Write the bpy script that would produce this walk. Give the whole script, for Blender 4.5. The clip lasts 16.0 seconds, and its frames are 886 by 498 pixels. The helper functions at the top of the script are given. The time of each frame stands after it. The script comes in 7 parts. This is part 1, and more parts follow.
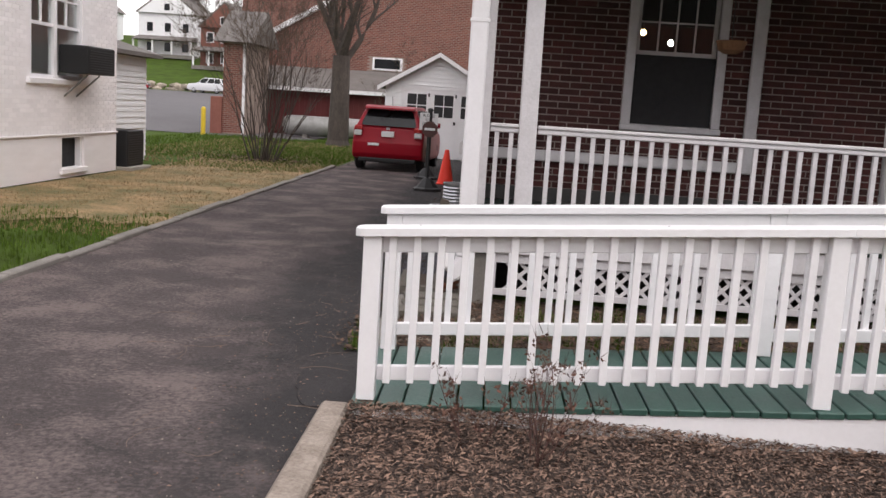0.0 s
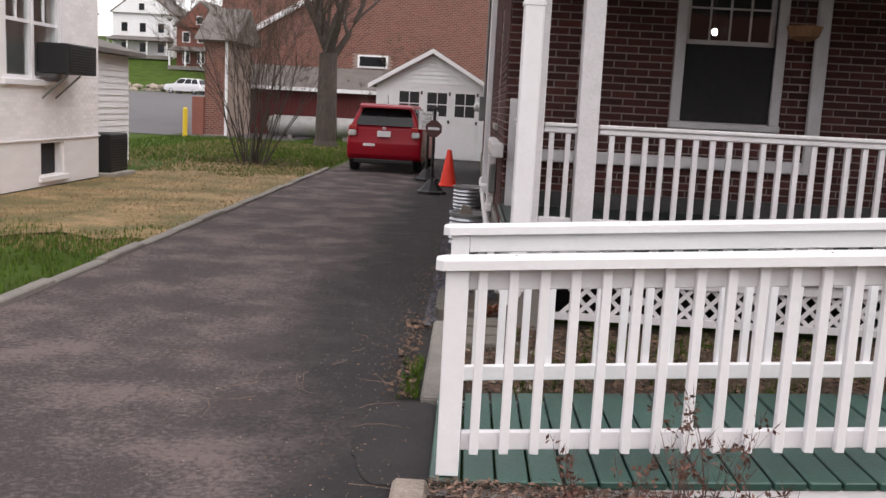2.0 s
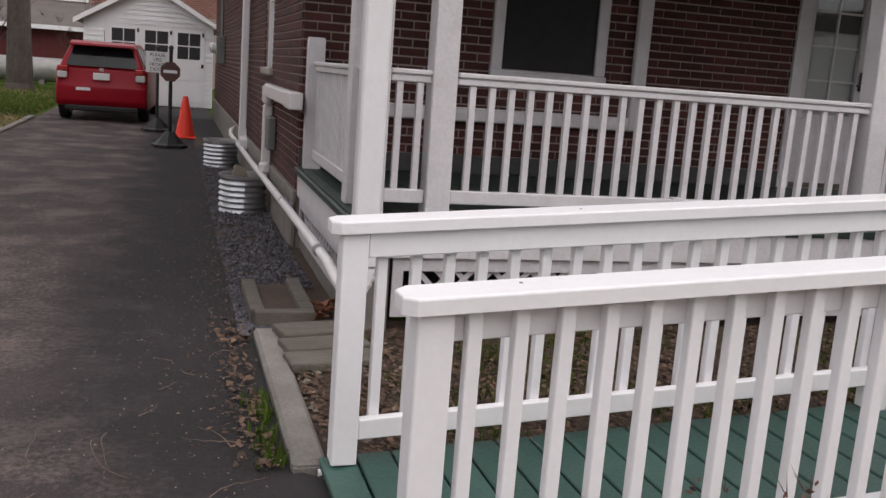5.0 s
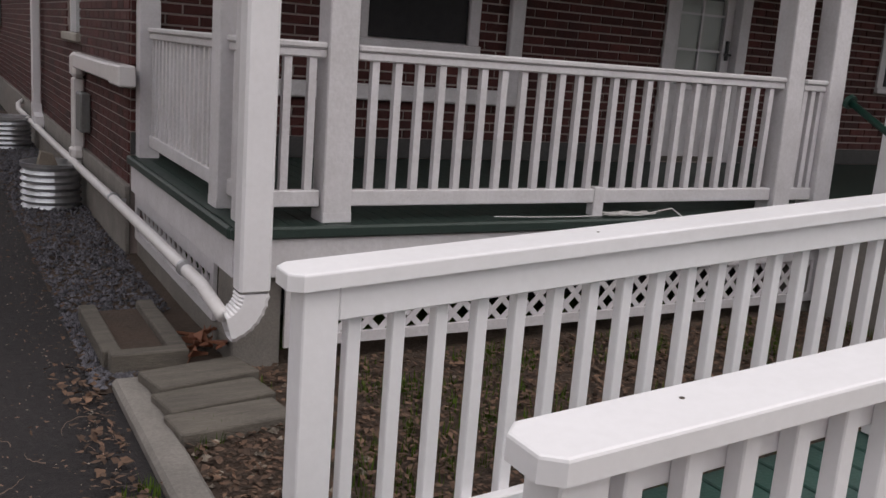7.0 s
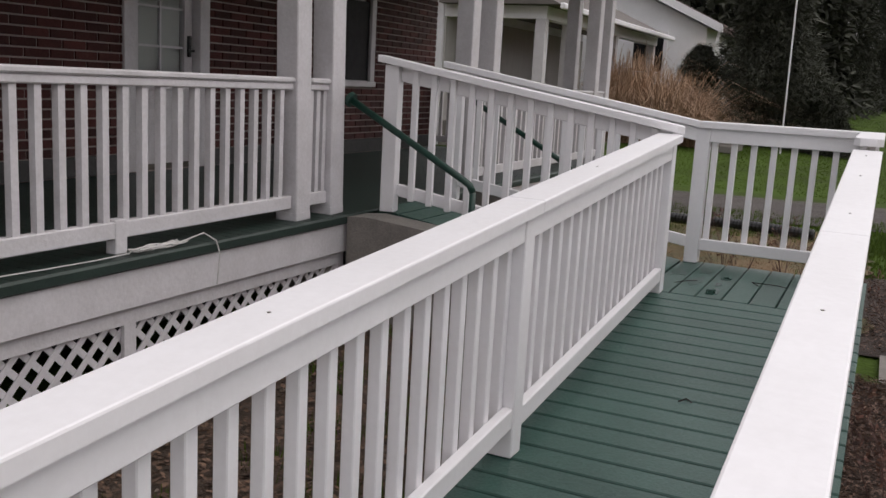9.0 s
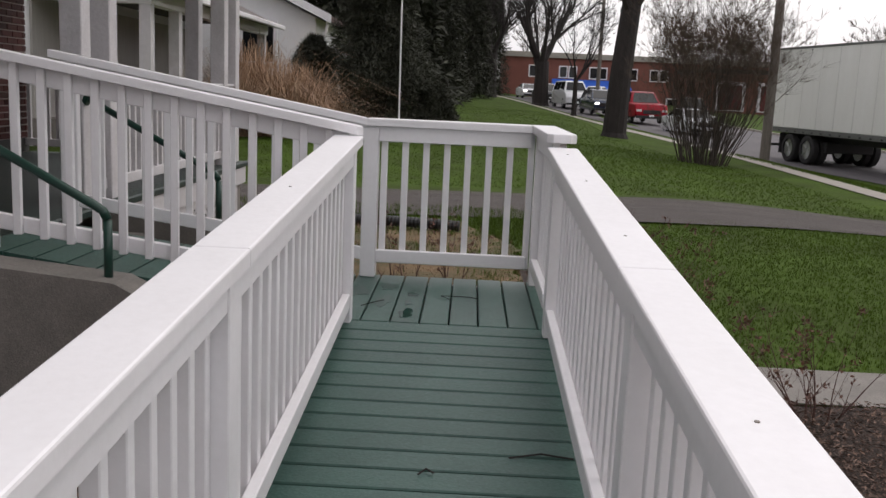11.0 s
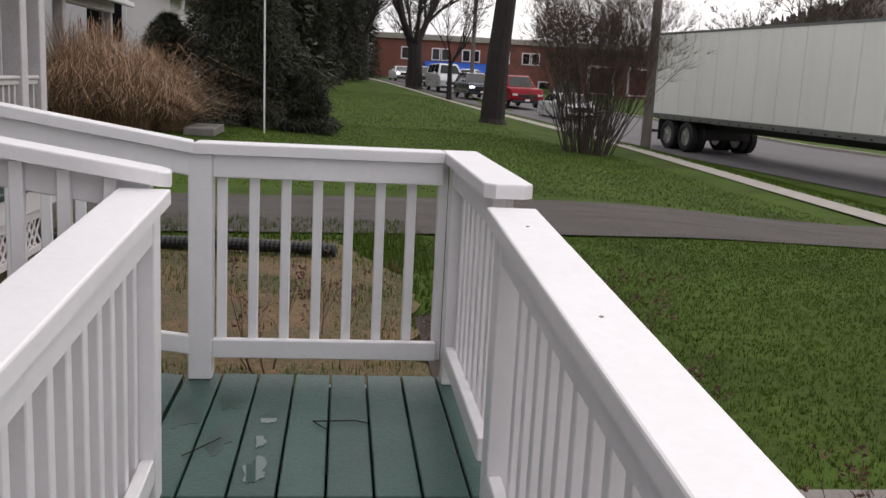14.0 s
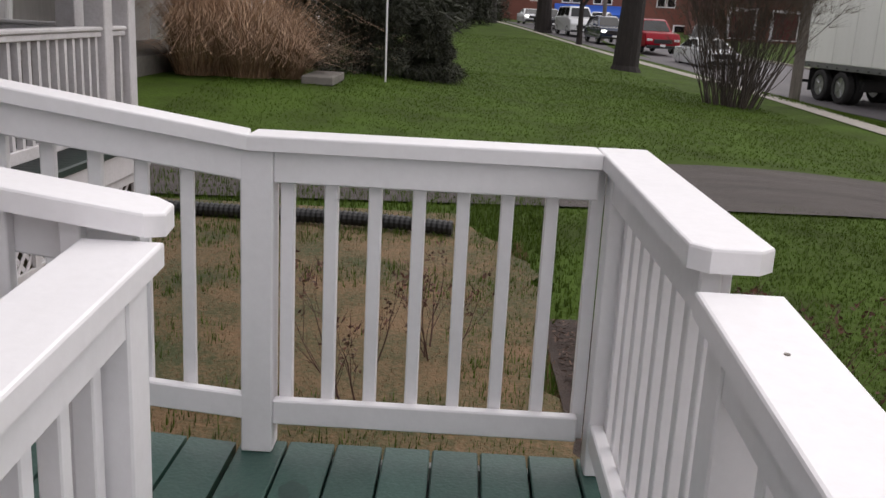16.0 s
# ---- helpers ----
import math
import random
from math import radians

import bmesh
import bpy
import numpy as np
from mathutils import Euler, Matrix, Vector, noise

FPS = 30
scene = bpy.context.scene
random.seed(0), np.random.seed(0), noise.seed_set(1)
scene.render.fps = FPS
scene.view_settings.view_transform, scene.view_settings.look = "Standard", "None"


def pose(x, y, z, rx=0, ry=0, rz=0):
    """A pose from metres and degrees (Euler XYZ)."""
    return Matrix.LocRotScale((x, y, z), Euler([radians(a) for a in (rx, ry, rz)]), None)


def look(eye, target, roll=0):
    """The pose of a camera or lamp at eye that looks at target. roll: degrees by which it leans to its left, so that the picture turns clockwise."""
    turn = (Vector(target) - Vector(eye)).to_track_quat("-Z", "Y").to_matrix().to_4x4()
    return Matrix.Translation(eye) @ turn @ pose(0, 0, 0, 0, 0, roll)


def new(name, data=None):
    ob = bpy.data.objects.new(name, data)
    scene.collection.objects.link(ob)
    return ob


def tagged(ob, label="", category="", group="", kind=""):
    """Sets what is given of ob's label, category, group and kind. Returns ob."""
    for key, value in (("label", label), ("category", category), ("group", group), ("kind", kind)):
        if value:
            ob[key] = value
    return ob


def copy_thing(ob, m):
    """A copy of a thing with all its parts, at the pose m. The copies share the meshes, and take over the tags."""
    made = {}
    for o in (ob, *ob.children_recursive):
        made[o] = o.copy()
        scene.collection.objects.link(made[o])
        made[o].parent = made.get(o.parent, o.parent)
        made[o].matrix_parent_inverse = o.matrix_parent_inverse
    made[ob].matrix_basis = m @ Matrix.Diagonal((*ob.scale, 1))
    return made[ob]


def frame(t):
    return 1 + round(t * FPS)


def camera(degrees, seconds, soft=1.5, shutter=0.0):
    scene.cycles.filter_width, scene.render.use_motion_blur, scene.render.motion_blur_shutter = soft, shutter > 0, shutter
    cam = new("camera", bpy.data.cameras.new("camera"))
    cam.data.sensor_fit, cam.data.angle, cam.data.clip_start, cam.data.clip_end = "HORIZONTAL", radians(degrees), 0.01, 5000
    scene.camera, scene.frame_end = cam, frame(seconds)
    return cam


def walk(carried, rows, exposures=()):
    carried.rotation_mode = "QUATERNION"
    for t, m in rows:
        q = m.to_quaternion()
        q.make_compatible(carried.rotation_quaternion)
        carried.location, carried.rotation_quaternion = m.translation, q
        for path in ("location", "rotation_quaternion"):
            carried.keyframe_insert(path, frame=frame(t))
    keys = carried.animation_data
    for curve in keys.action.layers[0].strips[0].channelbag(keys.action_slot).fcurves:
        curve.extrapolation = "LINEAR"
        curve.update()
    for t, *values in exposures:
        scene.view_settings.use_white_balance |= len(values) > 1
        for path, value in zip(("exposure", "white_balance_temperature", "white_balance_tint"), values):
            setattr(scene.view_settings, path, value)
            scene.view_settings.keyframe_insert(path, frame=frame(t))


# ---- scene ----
cam = camera(51.1, 16.0)
METRES, EYE, TILT, LEAN, TURN = 8.6, 1.5, 0.0, 0.0, -5.6
PATH = [
    (0, (0.625, 0.058, 1.535), (0.534, 2.034, 1.236), 3.7),
    (0.5, (0.456, 0.285, 1.526), (0.339, 2.256, 1.206), 3.3),
    (1, (0.335, 0.562, 1.504), (0.318, 2.535, 1.177), 3.2),
    (1.5, (0.239, 0.828, 1.516), (0.128, 2.793, 1.164), 3.3),
    (2, (0.095, 1.012, 1.512), (0.049, 2.988, 1.211), 3.0),
    (2.5, (-0.01, 1.342, 1.483), (-0.065, 3.309, 1.13), 2.6),
    (3, (-0.135, 1.484, 1.473), (-0.188, 3.446, 1.089), 3.4),
    (3.5, (-0.312, 1.702, 1.461), (-0.1, 3.666, 1.146), 3.8),
    (5.8, (-0.632, 2.948, 1.44), (0.051, 4.782, 1.027), 4.8),
    (6, (-0.676, 3.05, 1.432), (0.073, 4.859, 1.021), 4.9),
    (6.5, (-0.71, 3.288, 1.441), (0.216, 5.011, 1.023), 4.5),
    (7, (-0.716, 3.577, 1.462), (0.251, 5.277, 1.041), 4.5),
    (7.5, (-0.794, 3.837, 1.427), (0.463, 5.345, 1.046), 5.2),
    (8, (-0.718, 4.041, 1.428), (0.726, 5.376, 1.063), 5.3),
    (8.5, (-0.641, 4.273, 1.457), (0.867, 5.524, 1.053), 5.5),
    (9, (-0.604, 4.478, 1.484), (1.179, 5.31, 1.125), 3.2),
    (9.5, (-0.405, 4.627, 1.473), (1.444, 5.298, 1.114), 2.8),
    (10, (-0.243, 4.732, 1.478), (1.682, 5.16, 1.145), 2.5),
    (10.2, (-0.165, 4.817, 1.48), (1.78, 5.147, 1.15), 2.3),
    (12.3, (1.012, 5.039, 1.528), (2.961, 4.851, 1.121), 3.4),
    (12.5, (1.146, 5.015, 1.535), (3.09, 4.815, 1.11), 3.1),
    (13, (1.451, 5.035, 1.551), (3.403, 4.927, 1.129), 3.1),
    (13.5, (1.724, 5.085, 1.59), (3.689, 4.882, 1.276), 2.9),
    (13.7, (1.848, 5.07, 1.58), (3.805, 4.792, 1.277), 3.2),
    (14, (2.025, 5.029, 1.597), (3.979, 4.804, 1.233), 2.9),
    (14.5, (2.304, 5.024, 1.6), (4.252, 5.047, 1.146), 1.5),
    (15, (2.552, 5.068, 1.637), (4.5, 5.011, 1.186), 2.3),
    (15.5, (2.841, 5.024, 1.624), (4.78, 4.936, 1.142), 2.8),
    (16, (3.13, 4.999, 1.652), (5.069, 5.031, 1.159), 3.0),
]
walk(cam, [(t, look(eye, target, roll)) for t, eye, target, roll in PATH], [(0.0, 0.50), (3.0, 0.54), (3.5, 0.46), (6.0, 0.01), (7.0, -0.09), (9.5, -0.09), (13.5, -0.02), (16.0, 0.06)])

# ---- light ----
world = bpy.data.worlds.new("sky")
scene.world = world
world.use_nodes = True
wn, wl = world.node_tree.nodes, world.node_tree.links
sky = wn.new("ShaderNodeTexSky")
sky.sky_type, sky.sun_disc = "NISHITA", False
sky.sun_elevation, sky.sun_rotation = radians(50), radians(140)
sky.air_density, sky.dust_density, sky.ozone_density = 1.0, 4.0, 1.0
cloud = wn.new("ShaderNodeTexNoise")
cloud.inputs["Scale"].default_value, cloud.inputs["Detail"].default_value = 2.6, 7
ramp_c = wn.new("ShaderNodeValToRGB")
ramp_c.color_ramp.elements[0].position, ramp_c.color_ramp.elements[0].color = 0.30, (6.75, 6.6, 7.05, 1)
ramp_c.color_ramp.elements[1].position, ramp_c.color_ramp.elements[1].color = 0.70, (12.7, 12.2, 12.2, 1)
mix_w = wn.new("ShaderNodeMix")
mix_w.data_type = "RGBA"
mix_w.inputs["Factor"].default_value = 0.86
wl.new(cloud.outputs["Fac"], ramp_c.inputs["Fac"])
wl.new(sky.outputs["Color"], mix_w.inputs["A"])
wl.new(ramp_c.outputs["Color"], mix_w.inputs["B"])
wl.new(mix_w.outputs["Result"], wn["Background"].inputs["Color"])
wn["Background"].inputs["Strength"].default_value = 0.125

sun = new("sun", bpy.data.lights.new("sun", "SUN"))
sun.data.energy, sun.data.angle, sun.data.color = 0.85, radians(60), (1.0, 0.96, 0.92)
sun.matrix_basis = look((16, -19, 30), (0, 0, 0))


# ---- materials ----
def mat(name, base, rough=0.7, dark=None, scale=6.0, fine=60.0, mix=0.6, bump=0.15, bump_scale=None, metal=0.0,
        stretch=(1, 1, 1), contrast=(0.35, 0.65), vary=0.0, spec=0.5, coat=0.0, gloss_vary=0.12, islands=False):
    """A painted, earthy or metal surface: two colours mixed by large stains and fine grain, with relief."""
    m = bpy.data.materials.new(name)
    m.use_nodes = True
    n, l = m.node_tree.nodes, m.node_tree.links
    b = n["Principled BSDF"]
    co = n.new("ShaderNodeTexCoord")
    mp = n.new("ShaderNodeMapping")
    mp.inputs["Scale"].default_value = stretch
    geo = n.new("ShaderNodeNewGeometry")
    l.new(geo.outputs["Position"], mp.inputs["Vector"])
    big, small = n.new("ShaderNodeTexNoise"), n.new("ShaderNodeTexNoise")
    for t, s, d in ((big, scale, 6), (small, fine, 4)):
        t.inputs["Scale"].default_value, t.inputs["Detail"].default_value = s, d
        t.inputs["Roughness"].default_value = 0.62
        l.new(mp.outputs["Vector"], t.inputs["Vector"])
    add = n.new("ShaderNodeMix")
    add.inputs["Factor"].default_value = 0.4
    l.new(big.outputs["Fac"], add.inputs["A"])
    l.new(small.outputs["Fac"], add.inputs["B"])
    rm = n.new("ShaderNodeMapRange")
    rm.inputs["From Min"].default_value, rm.inputs["From Max"].default_value = contrast
    rm.inputs["To Max"].default_value = mix
    l.new(add.outputs["Result"], rm.inputs["Value"])
    c = n.new("ShaderNodeMix")
    c.data_type = "RGBA"
    c.inputs["A"].default_value = (*base, 1)
    c.inputs["B"].default_value = (*(dark or [v * 0.6 for v in base]), 1)
    l.new(rm.outputs["Result"], c.inputs["Factor"])
    out = c.outputs["Result"]
    if vary:
        hs = n.new("ShaderNodeHueSaturation")
        vr = n.new("ShaderNodeMapRange")
        vr.inputs["To Min"].default_value, vr.inputs["To Max"].default_value = 1 - vary, 1 + vary
        if islands:
            l.new(geo.outputs["Random Per Island"], vr.inputs["Value"])
        else:
            oi = n.new("ShaderNodeObjectInfo")
            l.new(oi.outputs["Random"], vr.inputs["Value"])
        l.new(vr.outputs["Result"], hs.inputs["Value"])
        l.new(out, hs.inputs["Color"])
        out = hs.outputs["Color"]
    l.new(out, b.inputs["Base Color"])
    rr = n.new("ShaderNodeMapRange")
    rr.inputs["To Min"].default_value, rr.inputs["To Max"].default_value = max(0.02, rough - gloss_vary), min(1, rough + gloss_vary)
    l.new(small.outputs["Fac"], rr.inputs["Value"])
    l.new(rr.outputs["Result"], b.inputs["Roughness"])
    b.inputs["Metallic"].default_value = metal
    b.inputs["Specular IOR Level"].default_value = spec
    b.inputs["Coat Weight"].default_value = coat
    if bump:
        bt = n.new("ShaderNodeTexNoise")
        bt.inputs["Scale"].default_value, bt.inputs["Detail"].default_value = bump_scale or fine * 1.5, 5
        l.new(mp.outputs["Vector"], bt.inputs["Vector"])
        bp = n.new("ShaderNodeBump")
        bp.inputs["Strength"].default_value, bp.inputs["Distance"].default_value = bump, 0.02
        l.new(bt.outputs["Fac"], bp.inputs["Height"])
        l.new(bp.outputs["Normal"], b.inputs["Normal"])
    return m


def glass_mat(name, tint=(0.9, 0.95, 0.95), rough=0.02):
    m = bpy.data.materials.new(name)
    m.use_nodes = True
    b = m.node_tree.nodes["Principled BSDF"]
    b.inputs["Base Color"].default_value = (*tint, 1)
    b.inputs["Roughness"].default_value, b.inputs["Transmission Weight"].default_value, b.inputs["IOR"].default_value = rough, 1.0, 1.45
    return m


def glow_mat(name, colour, strength):
    m = bpy.data.materials.new(name)
    m.use_nodes = True
    b = m.node_tree.nodes["Principled BSDF"]
    b.inputs["Base Color"].default_value = (*colour, 1)
    b.inputs["Emission Color"].default_value, b.inputs["Emission Strength"].default_value = (*colour, 1), strength
    return m


WHITE = mat("white_gloss_paint", (0.85, 0.83, 0.85), 0.42, (0.74, 0.72, 0.73), 3, 40, 0.5, 0.06, 25, gloss_vary=0.08)
WHITE_OLD = mat("old_white_paint", (0.66, 0.635, 0.655), 0.5, (0.45, 0.43, 0.43), 5, 55, 0.6, 0.16, 40)
SIDING = mat("white_siding_paint", (0.85, 0.84, 0.86), 0.55, (0.70, 0.69, 0.70), 2, 30, 0.5, 0.05)
GREEN_DECK = mat("green_deck_paint", (0.040, 0.098, 0.079), 0.42, (0.022, 0.060, 0.048), 3, 70, 0.8, 0.12, 90, vary=0.10)
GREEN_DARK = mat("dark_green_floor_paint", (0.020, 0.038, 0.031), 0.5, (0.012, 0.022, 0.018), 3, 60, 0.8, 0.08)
DECK_WET = mat("rain_water_film", (0.024, 0.066, 0.053), 0.05, (0.020, 0.055, 0.044), 6, 40, 0.6, 0.0, gloss_vary=0.03)
DECK_DAMP = mat("damp_green_paint", (0.024, 0.062, 0.050), 0.36, (0.018, 0.048, 0.038), 9, 60, 0.8, 0.05, gloss_vary=0.1)
BRICK = mat("red_brick", (0.080, 0.0200, 0.0172), 0.85, (0.034, 0.0115, 0.0105), 4, 90, 0.8, 0.35, 160, vary=0.35)
BRICK_J = mat("red_brick_joined", (0.080, 0.0200, 0.0172), 0.85, (0.034, 0.0115, 0.0105), 4, 90, 0.8, 0.35, 160, vary=0.35, islands=True)
MORTAR = mat("grey_mortar", (0.36, 0.30, 0.28), 0.95, (0.19, 0.155, 0.145), 5, 120, 0.7, 0.3)
BASE_DARK = mat("painted_base_and_porch_shade", (0.060, 0.056, 0.056), 0.6, (0.018, 0.02, 0.02), 4, 50, 0.7, 0.1)
CONCRETE = mat("concrete", (0.25, 0.228, 0.207), 0.9, (0.14, 0.128, 0.116), 5, 80, 0.8, 0.3, 120)
CONCRETE_LIGHT = mat("pale_concrete", (0.40, 0.37, 0.33), 0.9, (0.24, 0.215, 0.185), 3.5, 70, 0.8, 0.3, 110)
ASPHALT = mat("driveway_asphalt", (0.168, 0.128, 0.122), 0.88, (0.058, 0.044, 0.044), 1.5, 34, 1.0, 0.9, 150, contrast=(0.41, 0.53))
ASPHALT_PATCH = mat("asphalt_patch", (0.030, 0.025, 0.026), 0.9, (0.014, 0.012, 0.012), 4, 120, 0.8, 0.5, 190)


def house_side_shade(m):
    """Asphalt darker towards the house: shade put into the colour, fading out raggedly."""
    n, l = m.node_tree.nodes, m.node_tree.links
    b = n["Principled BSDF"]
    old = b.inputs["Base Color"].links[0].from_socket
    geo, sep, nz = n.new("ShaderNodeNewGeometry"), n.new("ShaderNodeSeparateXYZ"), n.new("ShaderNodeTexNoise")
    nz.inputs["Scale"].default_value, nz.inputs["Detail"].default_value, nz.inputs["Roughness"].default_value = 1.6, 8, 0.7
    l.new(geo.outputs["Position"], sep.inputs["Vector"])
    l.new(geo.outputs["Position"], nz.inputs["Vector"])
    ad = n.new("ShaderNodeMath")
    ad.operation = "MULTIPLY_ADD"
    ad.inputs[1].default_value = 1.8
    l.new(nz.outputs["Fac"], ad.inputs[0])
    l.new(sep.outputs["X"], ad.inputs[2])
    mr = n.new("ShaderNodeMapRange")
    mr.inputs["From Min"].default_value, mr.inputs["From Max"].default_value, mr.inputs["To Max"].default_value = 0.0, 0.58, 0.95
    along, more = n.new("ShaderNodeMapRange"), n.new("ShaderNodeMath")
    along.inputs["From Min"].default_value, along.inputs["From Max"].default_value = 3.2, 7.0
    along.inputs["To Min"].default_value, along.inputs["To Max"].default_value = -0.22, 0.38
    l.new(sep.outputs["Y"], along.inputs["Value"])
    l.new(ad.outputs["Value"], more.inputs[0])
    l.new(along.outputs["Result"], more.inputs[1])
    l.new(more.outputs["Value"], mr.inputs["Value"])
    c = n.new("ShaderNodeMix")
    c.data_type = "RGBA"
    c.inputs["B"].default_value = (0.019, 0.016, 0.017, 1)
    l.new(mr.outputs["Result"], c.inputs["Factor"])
    # pale grains of aggregate below the painted shade, hairline cracks through both
    warp, vor = n.new("ShaderNodeVectorMath"), n.new("ShaderNodeTexVoronoi")
    warp.operation = "MULTIPLY_ADD"
    warp.inputs[1].default_value = (0.55, 0.55, 0.0)
    l.new(nz.outputs["Color"], warp.inputs[0])
    l.new(geo.outputs["Position"], warp.inputs[2])
    vor.feature = "DISTANCE_TO_EDGE"
    vor.inputs["Scale"].default_value = 0.85
    l.new(warp.outputs["Vector"], vor.inputs["Vector"])
    thin = n.new("ShaderNodeMapRange")
    thin.inputs["From Min"].default_value, thin.inputs["From Max"].default_value = 0.0, 0.007
    thin.inputs["To Min"].default_value, thin.inputs["To Max"].default_value = 0.6, 0.0
    l.new(vor.outputs["Distance"], thin.inputs["Value"])
    where, patchy = n.new("ShaderNodeTexNoise"), n.new("ShaderNodeMapRange")
    where.inputs["Scale"].default_value = 0.7
    l.new(geo.outputs["Position"], where.inputs["Vector"])
    patchy.inputs["From Min"].default_value, patchy.inputs["From Max"].default_value = 0.46, 0.56
    l.new(where.outputs["Fac"], patchy.inputs["Value"])
    both = n.new("ShaderNodeMath")
    both.operation = "MULTIPLY"
    l.new(thin.outputs["Result"], both.inputs[0])
    l.new(patchy.outputs["Result"], both.inputs[1])
    crack = n.new("ShaderNodeMix")
    crack.data_type = "RGBA"
    crack.inputs["B"].default_value = (0.012, 0.010, 0.010, 1)
    l.new(both.outputs["Value"], crack.inputs["Factor"])
    l.new(c.outputs["Result"], crack.inputs["A"])
    grain = n.new("ShaderNodeTexVoronoi")
    grain.inputs["Scale"].default_value = 75
    l.new(geo.outputs["Position"], grain.inputs["Vector"])
    dot = n.new("ShaderNodeMapRange")
    dot.inputs["From Min"].default_value, dot.inputs["From Max"].default_value = 0.10, 0.30
    dot.inputs["To Min"].default_value, dot.inputs["To Max"].default_value = 0.55, 0.0
    l.new(grain.outputs["Distance"], dot.inputs["Value"])
    pale = n.new("ShaderNodeMix")
    pale.data_type = "RGBA"
    pale.inputs["B"].default_value = (0.235, 0.185, 0.170, 1)
    l.new(dot.outputs["Result"], pale.inputs["Factor"])
    l.new(old, pale.inputs["A"])
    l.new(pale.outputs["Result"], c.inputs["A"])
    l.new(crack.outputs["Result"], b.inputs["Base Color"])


# driveway colour carries painted shade along its house side
house_side_shade(ASPHALT)
ROAD = mat("road_asphalt", (0.105, 0.095, 0.10), 0.8, (0.07, 0.064, 0.068), 0.5, 60, 0.9, 0.2, 120)
OLD_ASPHALT = mat("old_neighbour_asphalt", (0.088, 0.072, 0.066), 0.9, (0.036, 0.030, 0.027), 1.4, 80, 1.0, 0.4, 130, stretch=(2.2, 0.5, 1))
LAWN = mat("lawn_soil_and_grass", (0.060, 0.100, 0.014), 0.95, (0.036, 0.052, 0.010), 0.8, 22, 1.0, 0.8, 30, spec=0.1, contrast=(0.42, 0.62))
STRAW = mat("dead_grass", (0.36, 0.235, 0.120), 0.9, (0.115, 0.105, 0.036), 1.1, 25, 1.0, 0.6, 60, contrast=(0.40, 0.58))
STRAW_EAST = mat("brown_dead_grass", (0.185, 0.112, 0.056), 0.95, (0.050, 0.058, 0.018), 1.6, 30, 1.0, 0.6, 60, contrast=(0.40, 0.60))
BLADE_BROWN = mat("brown_grass_blade", (0.24, 0.15, 0.08), 0.8, (0.12, 0.08, 0.04), 1.6, 20, 0.8, 0, vary=0.3, islands=True)
BLADE = mat("grass_blade", (0.086, 0.140, 0.020), 0.85, (0.055, 0.080, 0.016), 0.9, 20, 0.9, 0, vary=0.35, spec=0.1, islands=True)
BLADE_DRY = mat("dry_grass_blade", (0.33, 0.225, 0.12), 0.7, (0.16, 0.12, 0.055), 1.6, 20, 0.8, 0, vary=0.3, islands=True)
SOIL = mat("bare_soil", (0.085, 0.056, 0.040), 0.95, (0.045, 0.031, 0.022), 3, 50, 0.9, 0.7, 60)
MULCH = mat("mulch_soil", (0.060, 0.040, 0.032), 0.95, (0.032, 0.022, 0.018), 5, 70, 0.9, 0.7, 80)
CHIP = mat("mulch_chip", (0.235, 0.150, 0.110), 0.9, (0.060, 0.036, 0.028), 14, 80, 1.0, 0, vary=0.75, islands=True)
LEAF_DEAD = mat("dead_leaf", (0.15, 0.088, 0.056), 0.85, (0.050, 0.030, 0.021), 9, 80, 0.8, 0, vary=0.6, islands=True)
GRAVEL = mat("blue_grey_gravel", (0.105, 0.10, 0.115), 0.85, (0.05, 0.048, 0.056), 9, 80, 0.8, 0.2, vary=0.55, islands=True)
STONE = mat("pale_stones", (0.32, 0.27, 0.22), 0.9, (0.18, 0.15, 0.12), 8, 80, 0.8, 0.3, vary=0.4, islands=True)
WOOD_GREY = mat("weathered_wood", (0.17, 0.15, 0.125), 0.85, (0.075, 0.065, 0.055), 4, 40, 0.9, 0.5, 45, stretch=(1, 6, 6), vary=0.25)
BARK = mat("bark", (0.085, 0.066, 0.056), 0.95, (0.035, 0.028, 0.025), 6, 30, 0.9, 0.8, 25, stretch=(1, 1, 0.35))
BARK_DARK = mat("dark_bark", (0.030, 0.023, 0.021), 0.95, (0.013, 0.010, 0.010), 6, 30, 0.9, 0.8, 20, stretch=(1, 1, 0.3))
TWIG = mat("twigs", (0.10, 0.070, 0.050), 0.9, (0.055, 0.040, 0.030), 5, 30, 0.8, 0)
TWIG_RED = mat("reddish_stems", (0.105, 0.052, 0.042), 0.85, (0.06, 0.032, 0.028), 5, 30, 0.8, 0)
BUD = mat("young_leaves", (0.115, 0.075, 0.030), 0.7, (0.13, 0.05, 0.035), 3, 30, 0.8, 0, vary=0.4, islands=True)
YEW = mat("dark_evergreen", (0.048, 0.050, 0.032), 0.85, (0.022, 0.024, 0.017), 2, 20, 0.8, 0, vary=0.5, islands=True)
REED = mat("dry_ornamental_grass", (0.43, 0.285, 0.18), 0.8, (0.17, 0.095, 0.06), 3, 20, 0.7, 0, vary=0.4, islands=True)
GALV = mat("galvanised_steel", (0.62, 0.63, 0.65), 0.34, (0.40, 0.41, 0.43), 8, 60, 0.7, 0.05, metal=1.0)
ALU_WHITE = mat("white_aluminium", (0.78, 0.76, 0.78), 0.32, (0.68, 0.66, 0.67), 5, 40, 0.5, 0.02)
